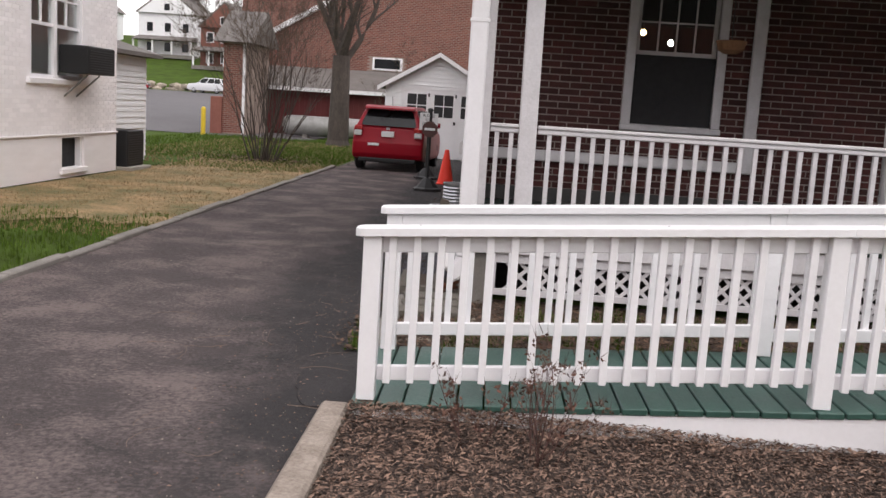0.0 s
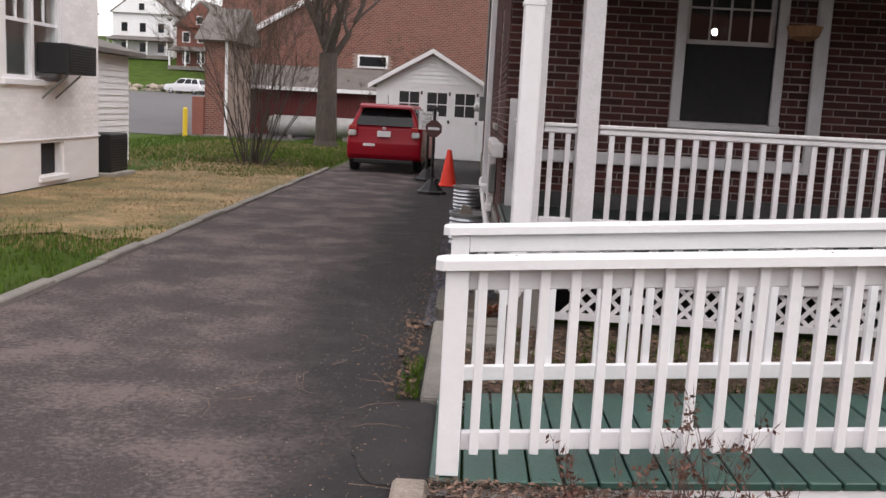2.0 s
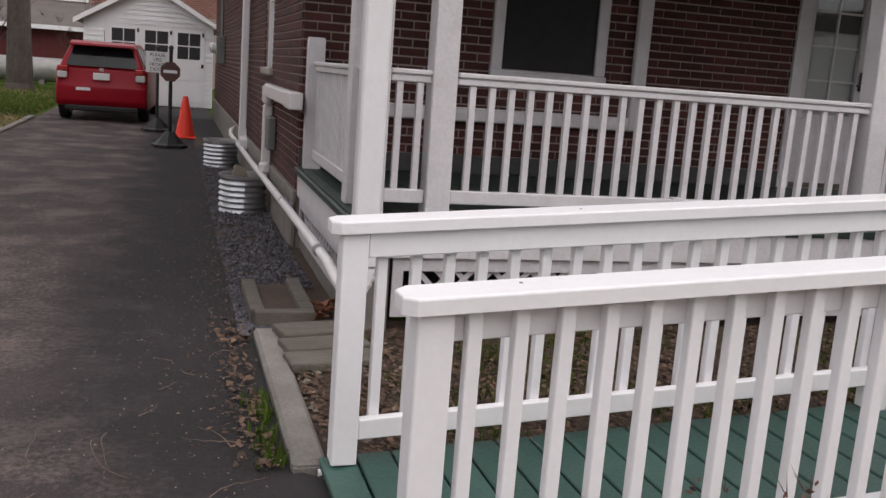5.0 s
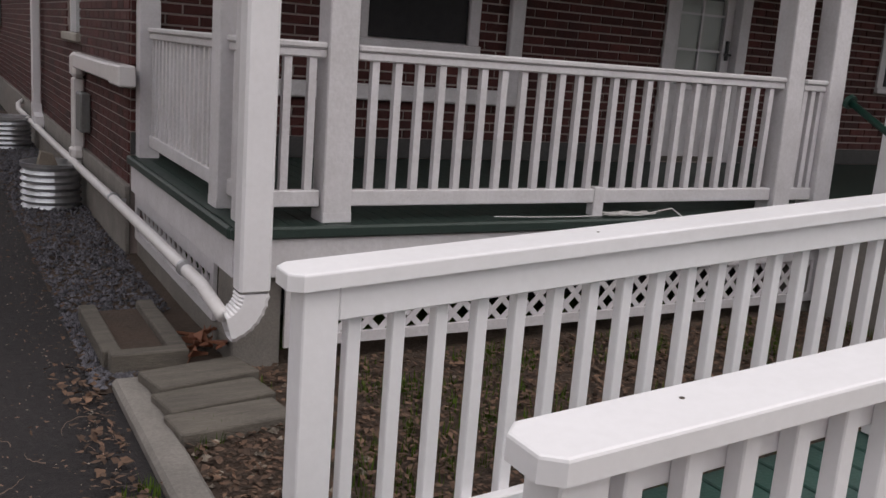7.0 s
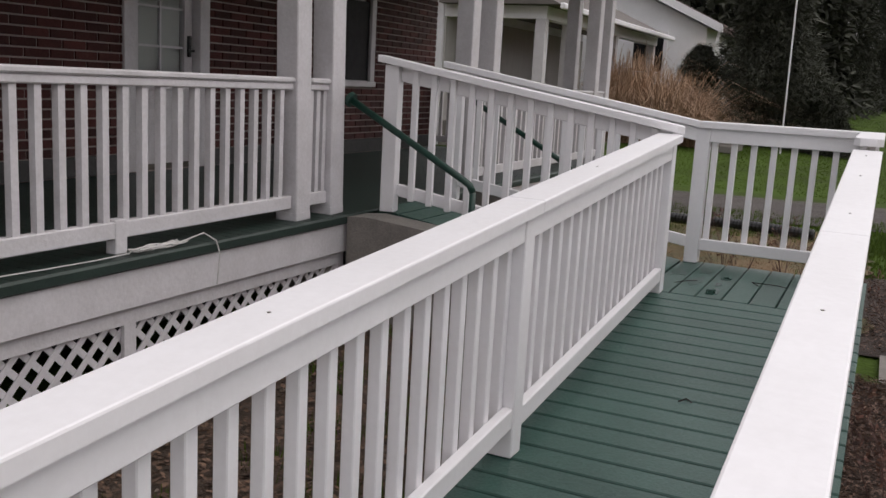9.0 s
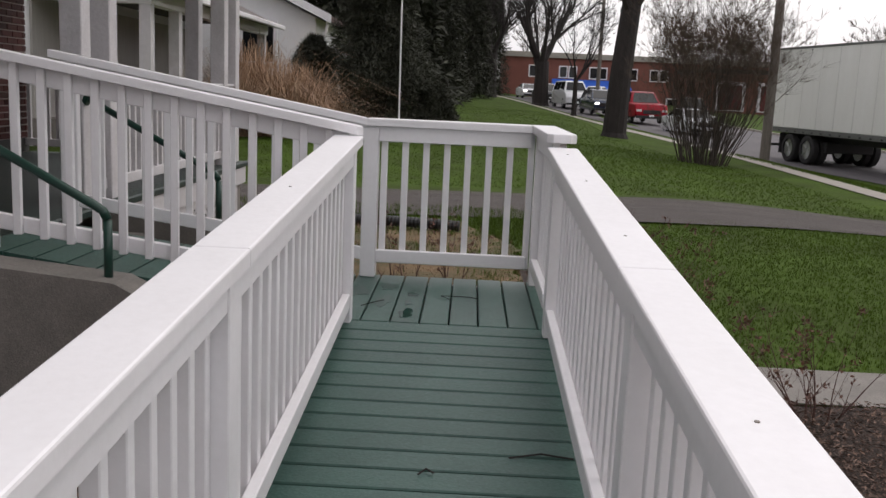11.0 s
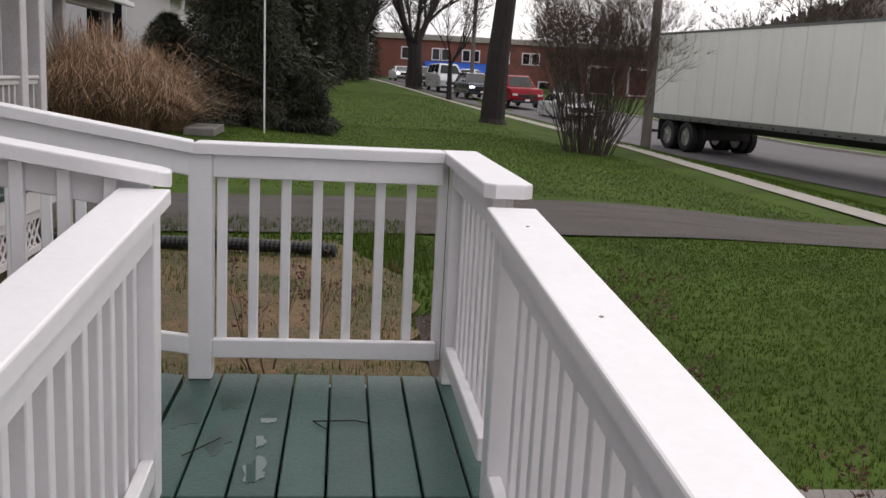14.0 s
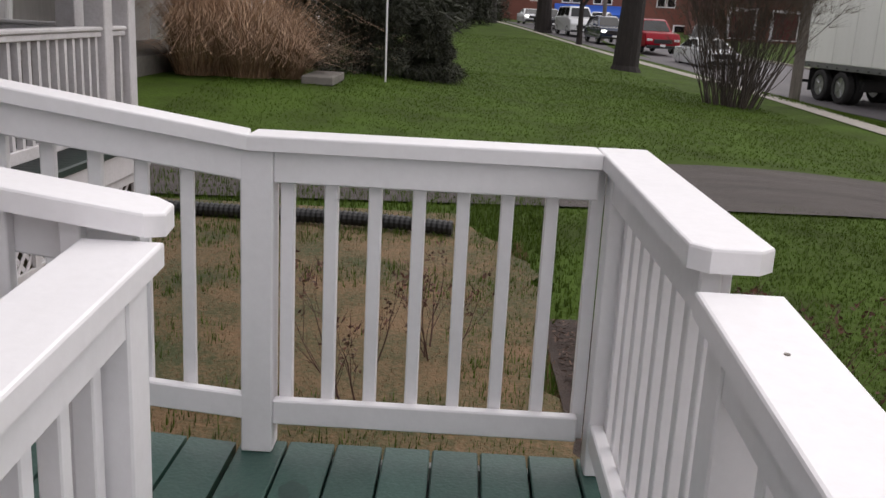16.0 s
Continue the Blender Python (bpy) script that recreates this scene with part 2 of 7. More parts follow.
PVC = mat("white_plastic_pipe", (0.76, 0.73, 0.73), 0.35, (0.60, 0.57, 0.55), 6, 40, 0.6, 0.02)
BLACK = mat("black_plastic", (0.008, 0.008, 0.009), 0.55, (0.015, 0.015, 0.016), 6, 60, 0.6, 0.05)
BLACK_METAL = mat("black_metal", (0.012, 0.012, 0.014), 0.35, (0.025, 0.025, 0.028), 6, 60, 0.6, 0.02)
GREEN_PIPE = mat("green_painted_pipe", (0.012, 0.050, 0.036), 0.35, (0.008, 0.03, 0.022), 9, 60, 0.6, 0.04)
CAR_RED = mat("red_car_paint", (0.27, 0.003, 0.014), 0.36, (0.23, 0.003, 0.012), 2, 20, 0.4, 0, spec=0.25, coat=0.0, gloss_vary=0.03)
CAR_WHITE = mat("white_car_paint", (0.68, 0.68, 0.70), 0.25, (0.6, 0.6, 0.62), 2, 20, 0.4, 0, coat=0.6, gloss_vary=0.03)
CAR_SILVER = mat("silver_car_paint", (0.45, 0.46, 0.48), 0.25, (0.4, 0.4, 0.42), 2, 20, 0.4, 0, metal=0.5, coat=0.6, gloss_vary=0.03)
CAR_NAVY = mat("dark_blue_car_paint", (0.020, 0.030, 0.060), 0.25, (0.016, 0.024, 0.05), 2, 20, 0.4, 0, coat=0.6, gloss_vary=0.03)
CAR_DARK = mat("dark_car_paint", (0.020, 0.020, 0.024), 0.25, (0.016, 0.016, 0.02), 2, 20, 0.4, 0, coat=0.6, gloss_vary=0.03)
CAR_GLASS = mat("tinted_car_glass", (0.012, 0.013, 0.015), 0.08, (0.006, 0.006, 0.007), 3, 20, 0.6, 0, spec=0.35, gloss_vary=0.02)
RUBBER = mat("tyre_rubber", (0.016, 0.015, 0.016), 0.8, (0.028, 0.026, 0.026), 6, 60, 0.6, 0.1)
RIM = mat("alloy_rim", (0.55, 0.55, 0.57), 0.3, (0.35, 0.35, 0.37), 6, 60, 0.5, 0, metal=0.8)
LAMP_RED = mat("red_lamp_lens", (0.42, 0.03, 0.03), 0.15, (0.30, 0.02, 0.02), 9, 60, 0.6, 0, spec=0.8)
LAMP_CLEAR = mat("clear_lamp_lens", (0.62, 0.62, 0.62), 0.12, (0.45, 0.45, 0.45), 9, 60, 0.6, 0, spec=0.8)
CONE = mat("fluorescent_orange_plastic", (0.95, 0.055, 0.030), 0.5, (0.8, 0.045, 0.025), 6, 40, 0.5, 0.03)
TRAILER = mat("trailer_panel", (0.86, 0.855, 0.83), 0.4, (0.76, 0.75, 0.72), 0.8, 20, 0.7, 0.02, stretch=(2, 2, 0.4))
TRAILER_SEAM = mat("trailer_seam", (0.74, 0.735, 0.71), 0.5, (0.64, 0.63, 0.60), 2, 30, 0.6, 0.02)
STEEL_GREY = mat("grey_steel", (0.22, 0.22, 0.22), 0.5, (0.13, 0.13, 0.13), 5, 50, 0.7, 0.05, metal=0.4)
STEEL_DARK = mat("dark_steel", (0.030, 0.029, 0.030), 0.6, (0.018, 0.018, 0.018), 5, 50, 0.7, 0.05)
SHINGLE = mat("grey_shingles", (0.175, 0.155, 0.145), 0.9, (0.11, 0.098, 0.092), 2, 30, 0.9, 0.3, 40)
ROOF_DARK = mat("brown_roof", (0.10, 0.055, 0.05), 0.9, (0.06, 0.035, 0.032), 3, 40, 0.8, 0.3)
RED_WOOD = mat("dark_red_barn_paint", (0.125, 0.022, 0.022), 0.8, (0.08, 0.015, 0.016), 3, 30, 0.8, 0.1)
FAR_BRICK = mat("far_red_brick", (0.235, 0.090, 0.068), 0.9, (0.17, 0.062, 0.048), 0.7, 12, 0.8, 0.1, vary=0.2, islands=True)
FAR_MORTAR = mat("far_mortar", (0.33, 0.255, 0.22), 0.95, (0.25, 0.19, 0.16), 2, 20, 0.7, 0.1)
STUCCO = mat("white_painted_brick", (0.90, 0.86, 0.87), 0.7, (0.78, 0.74, 0.74), 2, 60, 0.7, 0.3, 30, stretch=(1, 1, 4))
STUCCO_J = mat("white_painted_block", (0.91, 0.87, 0.88), 0.65, (0.82, 0.78, 0.78), 3, 60, 0.7, 0.25, 50, vary=0.06, islands=True)
WINDOW_DARK = mat("unlit_interior_black", (0.018, 0.018, 0.020), 0.7, (0.03, 0.028, 0.028), 2, 20, 0.7, 0)
SHADE_CLOTH = mat("insect_screen", (0.022, 0.021, 0.023), 0.8, (0.013, 0.013, 0.015), 1.2, 14, 0.8, 0)
CURTAIN = mat("pale_curtain", (0.50, 0.48, 0.46), 0.9, (0.38, 0.36, 0.34), 3, 30, 0.7, 0.2, stretch=(5, 5, 0.4))
PANE = glass_mat("window_glass")
BLUE = mat("blue_awning_cloth", (0.020, 0.10, 0.50), 0.7, (0.015, 0.08, 0.40), 2, 20, 0.6, 0.05)
YELLOW = mat("yellow_paint", (0.70, 0.48, 0.03), 0.5, (0.55, 0.36, 0.02), 4, 40, 0.6, 0.05)
TANK = mat("weathered_silver_tank_paint", (0.36, 0.35, 0.34), 0.5, (0.20, 0.19, 0.18), 3, 40, 0.9, 0.1, metal=0.3)
SIGN_WHITE = mat("white_sign_face", (0.74, 0.74, 0.75), 0.5, (0.66, 0.66, 0.67), 8, 60, 0.5, 0)
SIGN_DARK = mat("dark_sign_back", (0.085, 0.030, 0.026), 0.5, (0.05, 0.02, 0.018), 8, 60, 0.5, 0)
TERRACOTTA = mat("terracotta_shards", (0.24, 0.095, 0.052), 0.85, (0.15, 0.06, 0.035), 8, 60, 0.7, 0.2)
BASKET = mat("coir_basket", (0.20, 0.095, 0.042), 0.95, (0.12, 0.055, 0.026), 10, 60, 0.8, 0.6)
PLAQUE = mat("brass_fitting", (0.20, 0.17, 0.14), 0.4, (0.12, 0.10, 0.09), 9, 60, 0.7, 0.05, metal=0.7)
HILL = mat("wooded_hill", (0.085, 0.072, 0.062), 1.0, (0.05, 0.044, 0.040), 0.05, 0.6, 0.9, 0)
CABLE = mat("white_cable", (0.60, 0.58, 0.57), 0.5, (0.5, 0.48, 0.46), 9, 60, 0.5, 0)
INK = mat("dark_lettering", (0.03, 0.03, 0.035), 0.6, (0.05, 0.05, 0.05), 9, 60, 0.5, 0)
WARM_BULB = glow_mat("warm_bulb", (1.0, 0.62, 0.28), 9)
WHITE_BULB = glow_mat("white_bulb", (1.0, 0.94, 0.86), 14)
HEADLIGHT = glow_mat("lit_headlight", (1.0, 0.95, 0.88), 4)


# ---- mesh helpers ----
ORG = {}


def thing(name, label, category, loc=(0, 0, 0), group="", kind=""):
    ob = new(name)
    ob.empty_display_size = 0.2
    ob.location = loc
    ORG[ob.name] = Vector(loc)
    return tagged(ob, label, category, group, kind)


def part(name, bm, material, parent=None, label="", smooth=False):
    """Links a bmesh, given in world coordinates, as one mesh object under a thing or part."""
    me = bpy.data.meshes.new(name)
    org = ORG[parent.name] if parent else Vector((0, 0, 0))
    if org.length:
        bm.transform(Matrix.Translation(-org))
    bmesh.ops.recalc_face_normals(bm, faces=bm.faces)
    if smooth:
        for f in bm.faces:
            f.smooth = True
    bm.to_mesh(me)
    bm.free()
    me.materials.append(material)
    ob = new(name, me)
    ob.parent = parent
    ORG[ob.name] = org
    return tagged(ob, label)


def raw(name, verts, faces, material, parent=None, label=""):
    """A mesh from generated coordinates, for large joined stuff."""
    me = bpy.data.meshes.new(name)
    org = ORG[parent.name] if parent else Vector((0, 0, 0))
    me.from_pydata([tuple(Vector(v) - org) for v in verts] if org.length else [tuple(v) for v in verts], [], faces)
    me.materials.append(material)
    ob = new(name, me)
    ob.parent = parent
    ORG[ob.name] = org
    return tagged(ob, label)


def shared(name, me, parent, loc, scale=(1, 1, 1), rz=0.0):
    """One more object on a mesh that alike pieces share."""
    ob = new(name, me)
    ob.parent = parent
    ob.location = Vector(loc) - (ORG[parent.name] if parent else Vector((0, 0, 0)))
    ob.scale = scale
    ob.rotation_euler.z = rz
    return ob


def B():
    return bmesh.new()


def box(bm, a, b, bev=0.0):
    """An axis-aligned box between two corners."""
    x0, y0, z0 = a
    x1, y1, z1 = b
    vs = [bm.verts.new(p) for p in ((x0, y0, z0), (x1, y0, z0), (x1, y1, z0), (x0, y1, z0), (x0, y0, z1), (x1, y0, z1), (x1, y1, z1), (x0, y1, z1))]
    fs = [bm.faces.new([vs[i] for i in q]) for q in ((0, 3, 2, 1), (4, 5, 6, 7), (0, 1, 5, 4), (1, 2, 6, 5), (2, 3, 7, 6), (3, 0, 4, 7))]
    if bev:
        es = {e for f in fs for e in f.edges}
        bmesh.ops.bevel(bm, geom=list(es), offset=bev, segments=1, affect="EDGES", profile=0.5)
    return bm


def beam(bm, p, q, w, h, bev=0.0):
    """A straight board from p to q: w wide level, h high, its top on the line."""
    p, q = Vector(p), Vector(q)
    d = (q - p)
    side = Vector((-d.y, d.x, 0)).normalized() * (w / 2)
    up = Vector((0, 0, h))
    vs = [bm.verts.new(v) for v in (p + side - up, p - side - up, p - side, p + side, q + side - up, q - side - up, q - side, q + side)]
    fs = [bm.faces.new([vs[i] for i in f]) for f in ((0, 1, 2, 3), (7, 6, 5, 4), (0, 4, 5, 1), (1, 5, 6, 2), (2, 6, 7, 3), (3, 7, 4, 0))]
    if bev:
        es = {e for f in fs for e in f.edges}
        bmesh.ops.bevel(bm, geom=list(es), offset=bev, segments=1, affect="EDGES", profile=0.5)
    return bm


def tube(bm, pts, radii, n=8, cap=True):
    """A round pipe or branch along points, with a radius at each."""
    rings = []
    pts = [Vector(p) for p in pts]
    if not hasattr(radii, "__len__"):
        radii = [radii] * len(pts)
    for i, p in enumerate(pts):
        d = (pts[min(i + 1, len(pts) - 1)] - pts[max(i - 1, 0)]).normalized()
        a = d.cross(Vector((0.13, 0.21, 1)) if abs(d.z) < 0.9 else Vector((1, 0.1, 0))).normalized()
        b = d.cross(a)
        rings.append([bm.verts.new(p + (a * math.cos(2 * math.pi * k / n) + b * math.sin(2 * math.pi * k / n)) * radii[i]) for k in range(n)])
    for r, s in zip(rings, rings[1:]):
        for k in range(n):
            bm.faces.new((r[k], r[(k + 1) % n], s[(k + 1) % n], s[k]))
    if cap and n > 2:
        bm.faces.new(rings[0])
        bm.faces.new(rings[-1])
    return bm


def lathe(bm, c, prof, n=20):
    """A turned shape: profile rows of (radius, height) round a vertical axis at c."""
    c = Vector(c)
    rings = [[bm.verts.new(c + Vector((r * math.cos(2 * math.pi * k / n), r * math.sin(2 * math.pi * k / n), z))) for k in range(n)] for r, z in prof]
    for r, s in zip(rings, rings[1:]):
        for k in range(n):
            bm.faces.new((r[k], r[(k + 1) % n], s[(k + 1) % n], s[k]))
    bm.faces.new(rings[0])
    bm.faces.new(rings[-1])
    return bm


def prism(bm, poly, axis, a, b):
    """A flat outline of (u, v) pushed along an axis from a to b: axis x gives (y, z), y gives (x, z), z gives (x, y)."""
    def at(u, v, w):
        return {"x": (w, u, v), "y": (u, w, v), "z": (u, v, w)}[axis]
    r0 = [bm.verts.new(at(u, v, a)) for u, v in poly]
    r1 = [bm.verts.new(at(u, v, b)) for u, v in poly]
    n = len(poly)
    bm.faces.new(r0)
    bm.faces.new(r1)
    for k in range(n):
        bm.faces.new((r0[k], r0[(k + 1) % n], r1[(k + 1) % n], r1[k]))
    return bm


def mesh_of(name, bm, material):
    me = bpy.data.meshes.new(name)
    bmesh.ops.recalc_face_normals(bm, faces=bm.faces)
    bm.to_mesh(me)
    bm.free()
    me.materials.append(material)
    return me


def smooth01(a, b, v):
    t = min(1.0, max(0.0, (v - a) / (b - a)))
    return t * t * (3 - 2 * t)


def ground_z(x, y):
    """The lie of the land: level round the house, rising gently to the east and north."""
    z = 0.021 * max(0.0, min(x, 150) - 40)
    z += 0.30 * smooth01(15.3, 20, x) * smooth01(3, 9, y)
    z += 0.026 * max(0.0, min(y, 110) - 44) + 0.20 * max(0.0, min(y, 150) - 108)
    z -= (0.30 * smooth01(2.0, -3.0, y) + 0.25 * smooth01(-4.4, -6.0, y)) * smooth01(8, 16, x)
    return z


# ---- ground ----
def sheet(name, xs, ys, lift, material, label, category="ground", wob=0.0):
    """A sheet of ground over a grid, following the land."""
    vs = [(x, y, ground_z(x, y) + lift + (wob * noise.noise(Vector((x * 1.7, y * 1.7, 0))) if wob else 0)) for y in ys for x in xs]
    n = len(xs)
    fs = [(j * n + i, j * n + i + 1, (j + 1) * n + i + 1, (j + 1) * n + i) for j in range(len(ys) - 1) for i in range(n - 1)]
    return tagged(raw(name, vs, fs, material), label, category, "", "structure")


def span(a, b, n):
    return [a + (b - a) * i / n for i in range(n + 1)]


XS = span(-600, -60, 10) + span(-54, -6, 12) + span(-5, 60, 60) + span(64, 160, 24) + span(200, 1200, 12)
YS = span(-900, -60, 8) + span(-54, -14, 10) + span(-13, 0, 26) + span(1, 60, 50) + span(63, 170, 40) + span(200, 1200, 12)
sheet("ground", XS, YS, -0.035, LAWN, "patchy green spring lawn running out to the distance")


def lane_y(x):
    return -7.6 + 0.12 * (x - 36.7)


def strip(name, xs, near, far, lift, material, label, category):
    vs, fs = [], []
    for x in xs:
        for y in (near(x), far(x)):
            vs.append((x, y, ground_z(x, y) + lift))
    for i in range(len(xs) - 1):
        fs.append((2 * i, 2 * i + 1, 2 * i + 3, 2 * i + 2))
    return tagged(raw(name, vs, fs, material), label, category, "", "structure")


RX = span(-60, 20, 14) + span(22, 140, 59)
strip("road", RX, lambda x: lane_y(x) + 2.2, lambda x: lane_y(x) - 7.5, -0.012, ROAD, "grey asphalt street beside a grass verge", "road")
strip("pavement", span(-60, 20, 16) + span(22, 100, 39), lambda x: max(-3.35 - 0.035 * (x - 15), lane_y(x) + 3.35),
      lambda x: max(-3.95 - 0.035 * (x - 15), lane_y(x) + 2.75), -0.010, CONCRETE_LIGHT, "narrow pale concrete sidewalk through the grass", "pavement")
far_kerb = B()
for x in RX[14:-1]:
    y0, y1 = lane_y(x) - 7.55, lane_y(x + 2) - 7.55
    beam(far_kerb, (x, y0, ground_z(x, y0) + 0.10), (x + 2, y1, ground_z(x + 2, y1) + 0.10), 0.16, 0.2)
tagged(part("kerb_street", far_kerb, CONCRETE_LIGHT), "pale concrete kerb along the street", "kerb", "", "structure")

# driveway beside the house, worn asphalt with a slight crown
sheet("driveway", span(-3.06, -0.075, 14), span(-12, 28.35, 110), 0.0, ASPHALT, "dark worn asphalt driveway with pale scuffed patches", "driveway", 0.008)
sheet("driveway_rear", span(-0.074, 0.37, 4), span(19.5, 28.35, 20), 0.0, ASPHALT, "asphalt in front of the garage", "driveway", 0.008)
raw_patch = B()
rag = []
for k in range(48):
    a = 2 * math.pi * k / 48
    q = 1 + 0.16 * noise.noise(Vector((math.cos(a) * 1.6, math.sin(a) * 1.6, 4))) + 0.07 * noise.noise(Vector((math.cos(a) * 7, math.sin(a) * 7, 8)))
    rag.append((min(0.03, -0.12 + 0.25 * math.cos(a) * q), 5.06 + 0.56 * math.sin(a) * q))
prism(raw_patch, rag, "z", -0.01, 0.010)
tagged(part("asphalt_patch", raw_patch, ASPHALT_PATCH), "fresh black asphalt patch at the foot of the ramp", "asphalt patch", "", "structure")
nd = sheet("neighbour_driveway", span(12.25, 15.1, 8), span(-5.6, 26, 50), -0.012, OLD_ASPHALT, "old grey-brown asphalt driveway crossing the lawn", "driveway", 0.008)
for v in nd.data.vertices:
    v.co.x -= 0.12 * max(0.0, min(v.co.y, 12) + 2)
sheet("parking_lot", span(-60, -6.5, 20), [35.5, 37, 40, 44, 50, 56, 62, 70, 78, 86, 94, 102, 106], -0.012, ROAD, "open grey asphalt parking lot", "parking lot")
sheet("front_walk", span(4.80, 5.42, 3), span(-3.0, 4.35, 12), 0.0, CONCRETE, "narrow grey concrete front walk", "walkway", 0.006)
sheet("mulch_bed", span(-0.02, 4.79, 24), span(2.3, 4.50, 12), -0.008, MULCH, "brown bark mulch flower bed", "flower bed", 0.03)
sheet("soil_bed", span(0.0, 4.7, 20), span(5.55, 7.6, 10), 0.012, SOIL, "bare leaf-strewn soil beneath the porch front", "soil", 0.03)
sheet("gravel_bed", span(-0.16, 0.5, 5), span(7.28, 19.5, 44), 0.006, SOIL, "strip of dirt and gravel beside the house wall", "gravel bed", 0.03)
sheet("mulch_bed_east", span(5.42, 8.2, 14), span(3.35, 4.50, 7), -0.012, MULCH, "brown bark mulch flower bed", "flower bed", 0.03)
strip("dry_lawn_east", span(5.72, 10.9, 60), lambda x: 8.9, lambda x: 4.50 + 0.30 * noise.noise(Vector((x * 1.7, 3, 0))) + 0.10 * noise.noise(Vector((x * 6, 1, 0))) + 0.5 * smooth01(9.2, 10.9, x), -0.006, STRAW_EAST, "patch of dead straw-coloured lawn", "lawn")
dl = sheet("dry_lawn_west", span(-6.4, -3.17, 12), span(10.4, 22.5, 48), -0.014, STRAW, "patch of dead straw-coloured lawn by the kerb", "lawn", 0.012)
for v in dl.data.vertices:
    v.co.y += smooth01(13.5, 10.4, v.co.y) * (1.6 * noise.noise(Vector((v.co.x * 1.1, 2, 0))) + 0.5 * noise.noise(Vector((v.co.x * 4, 5, 0))))

KERB_OLD = mat("weathered_kerb", (0.36, 0.30, 0.255), 0.95, (0.15, 0.118, 0.095), 6, 60, 0.9, 0.8, 45)
# low concrete kerb along the lawn, in lengths
kerb = tagged(part("kerb_lawn", box(B(), (-3.16, -12, -0.1), (-3.07, 21.9, 0.012)), CONCRETE), "low worn concrete kerb between driveway and lawn", "kerb", "", "structure")
me_kerb = mesh_of("kerb_stone", box(B(), (-0.055, 0.008, -0.08), (0.055, 0.992, 0.038), 0.012), CONCRETE)
rnd = random.Random(3)
for i in range(33):
    o = shared("kerb_stone", me_kerb, kerb, (-3.115 + rnd.uniform(-0.012, 0.012), -11 + i, rnd.uniform(-0.012, 0.01)))
    o.rotation_euler = (rnd.uniform(-0.01, 0.01), 0, rnd.uniform(-0.012, 0.012))
for nm, y0, y1, x0, x1 in (("kerb_bed", -1.0, 4.52, -0.135, 0.0), ("kerb_ramp", 5.62, 7.34, -0.085, 0.035)):
    k = tagged(part(nm, box(B(), (x0, y0, -0.1), (x1, y1, 0.02)), CONCRETE), "weathered concrete edging with a chipped corner", "kerb", "", "structure")
    n = max(1, round((y1 - y0) / 1.4))
    for i in range(n):
        s = box(B(), (x0 - 0.004, y0 + (y1 - y0) * i / n + 0.006, -0.05), (x1 + 0.004, y0 + (y1 - y0) * (i + 1) / n - 0.006, 0.045 + 0.01 * (i % 2)), 0.016)
        part("kerb_stone", s, CONCRETE if nm == "kerb_ramp" else KERB_OLD, k)

# ---- the brick house ----
HX0, HX1, HY0, HY1 = 0.41, 9.92, 9.65, 24.5
COURSE, LONG = 0.0677, 0.2125
brick_me = {}


def brick_mesh(w):
    """A brick face along x from 0 to w, standing proud towards -y."""
    key = round(w, 3)
    if key not in brick_me:
        bm = B()
        h, d = 0.057, 0.011
        o = [bm.verts.new(p) for p in ((0, 0.004, 0), (w, 0.004, 0), (w, 0.004, h), (0, 0.004, h))]
        f = [bm.verts.new(p) for p in ((0.003, -d, 0.003), (w - 0.003, -d, 0.003), (w - 0.003, -d, h - 0.003), (0.003, -d, h - 0.003))]
        bm.faces.new(f)
        for k in range(4):
            bm.faces.new((o[k], o[(k + 1) % 4], f[(k + 1) % 4], f[k]))
        brick_me[key] = mesh_of("brick", bm, BRICK)
    return brick_me[key]


def course_cells(u0, u1, z0, z1, holes):
    """Running bond: the bricks (u, z, width) of a wall, cut at the openings."""
    row, z = 0, z0
    while z + 0.057 <= z1:
        u = u0 - (LONG / 2 if row % 2 else 0)
        while u < u1:
            spans = [(max(u, u0), min(u + LONG - 0.0105, u1))]
            for a, b, c, d in holes:
                if z < d and z + 0.057 > c:
                    spans = [s for p, q in spans for s in ((p, min(q, a)), (max(p, b), q)) if s[1] - s[0] > 0.02]
            for p, q in spans:
                if q - p > 0.02:
                    yield p, z, q - p
            u += LONG
        row += 1
        z += COURSE


def brick_face(wall, cells, place, rz, near):
    """Lays bricks: those near as single objects, the others joined."""
    vs, fs, count = [], [], 0
    c, s = math.cos(rz), math.sin(rz)
    for u, z, w in cells:
        w = round(w / 0.02) * 0.02 if abs(w - 0.202) > 0.004 else 0.202
        p = Vector(place(u, z))
        if near(u, z) and count < 300:
            shared("brick", brick_mesh(w), wall, p, rz=rz)
            count += 1
            continue
        b, h, d = len(vs), 0.057, 0.011
        for x, y, zz in ((0, 0.004, 0), (w, 0.004, 0), (w, 0.004, h), (0, 0.004, h), (0.003, -d, 0.003), (w - 0.003, -d, 0.003), (w - 0.003, -d, h - 0.003), (0.003, -d, h - 0.003)):
            vs.append((p.x + x * c - y * s, p.y + x * s + y * c, p.z + zz))
        fs.append((b + 4, b + 5, b + 6, b + 7))
        for k in range(4):
            fs.append((b + k, b + (k + 1) % 4, b + 4 + (k + 1) % 4, b + 4 + k))
    return tagged(raw("bricks", vs, fs, BRICK_J, wall), "", "", "", "stuff")


WIN = (1.99, 2.80, 1.50, 2.86)
DOOR = (4.74, 5.58, 0.66, 2.75)
WIN2 = (7.55, 8.30, 1.42, 3.05)


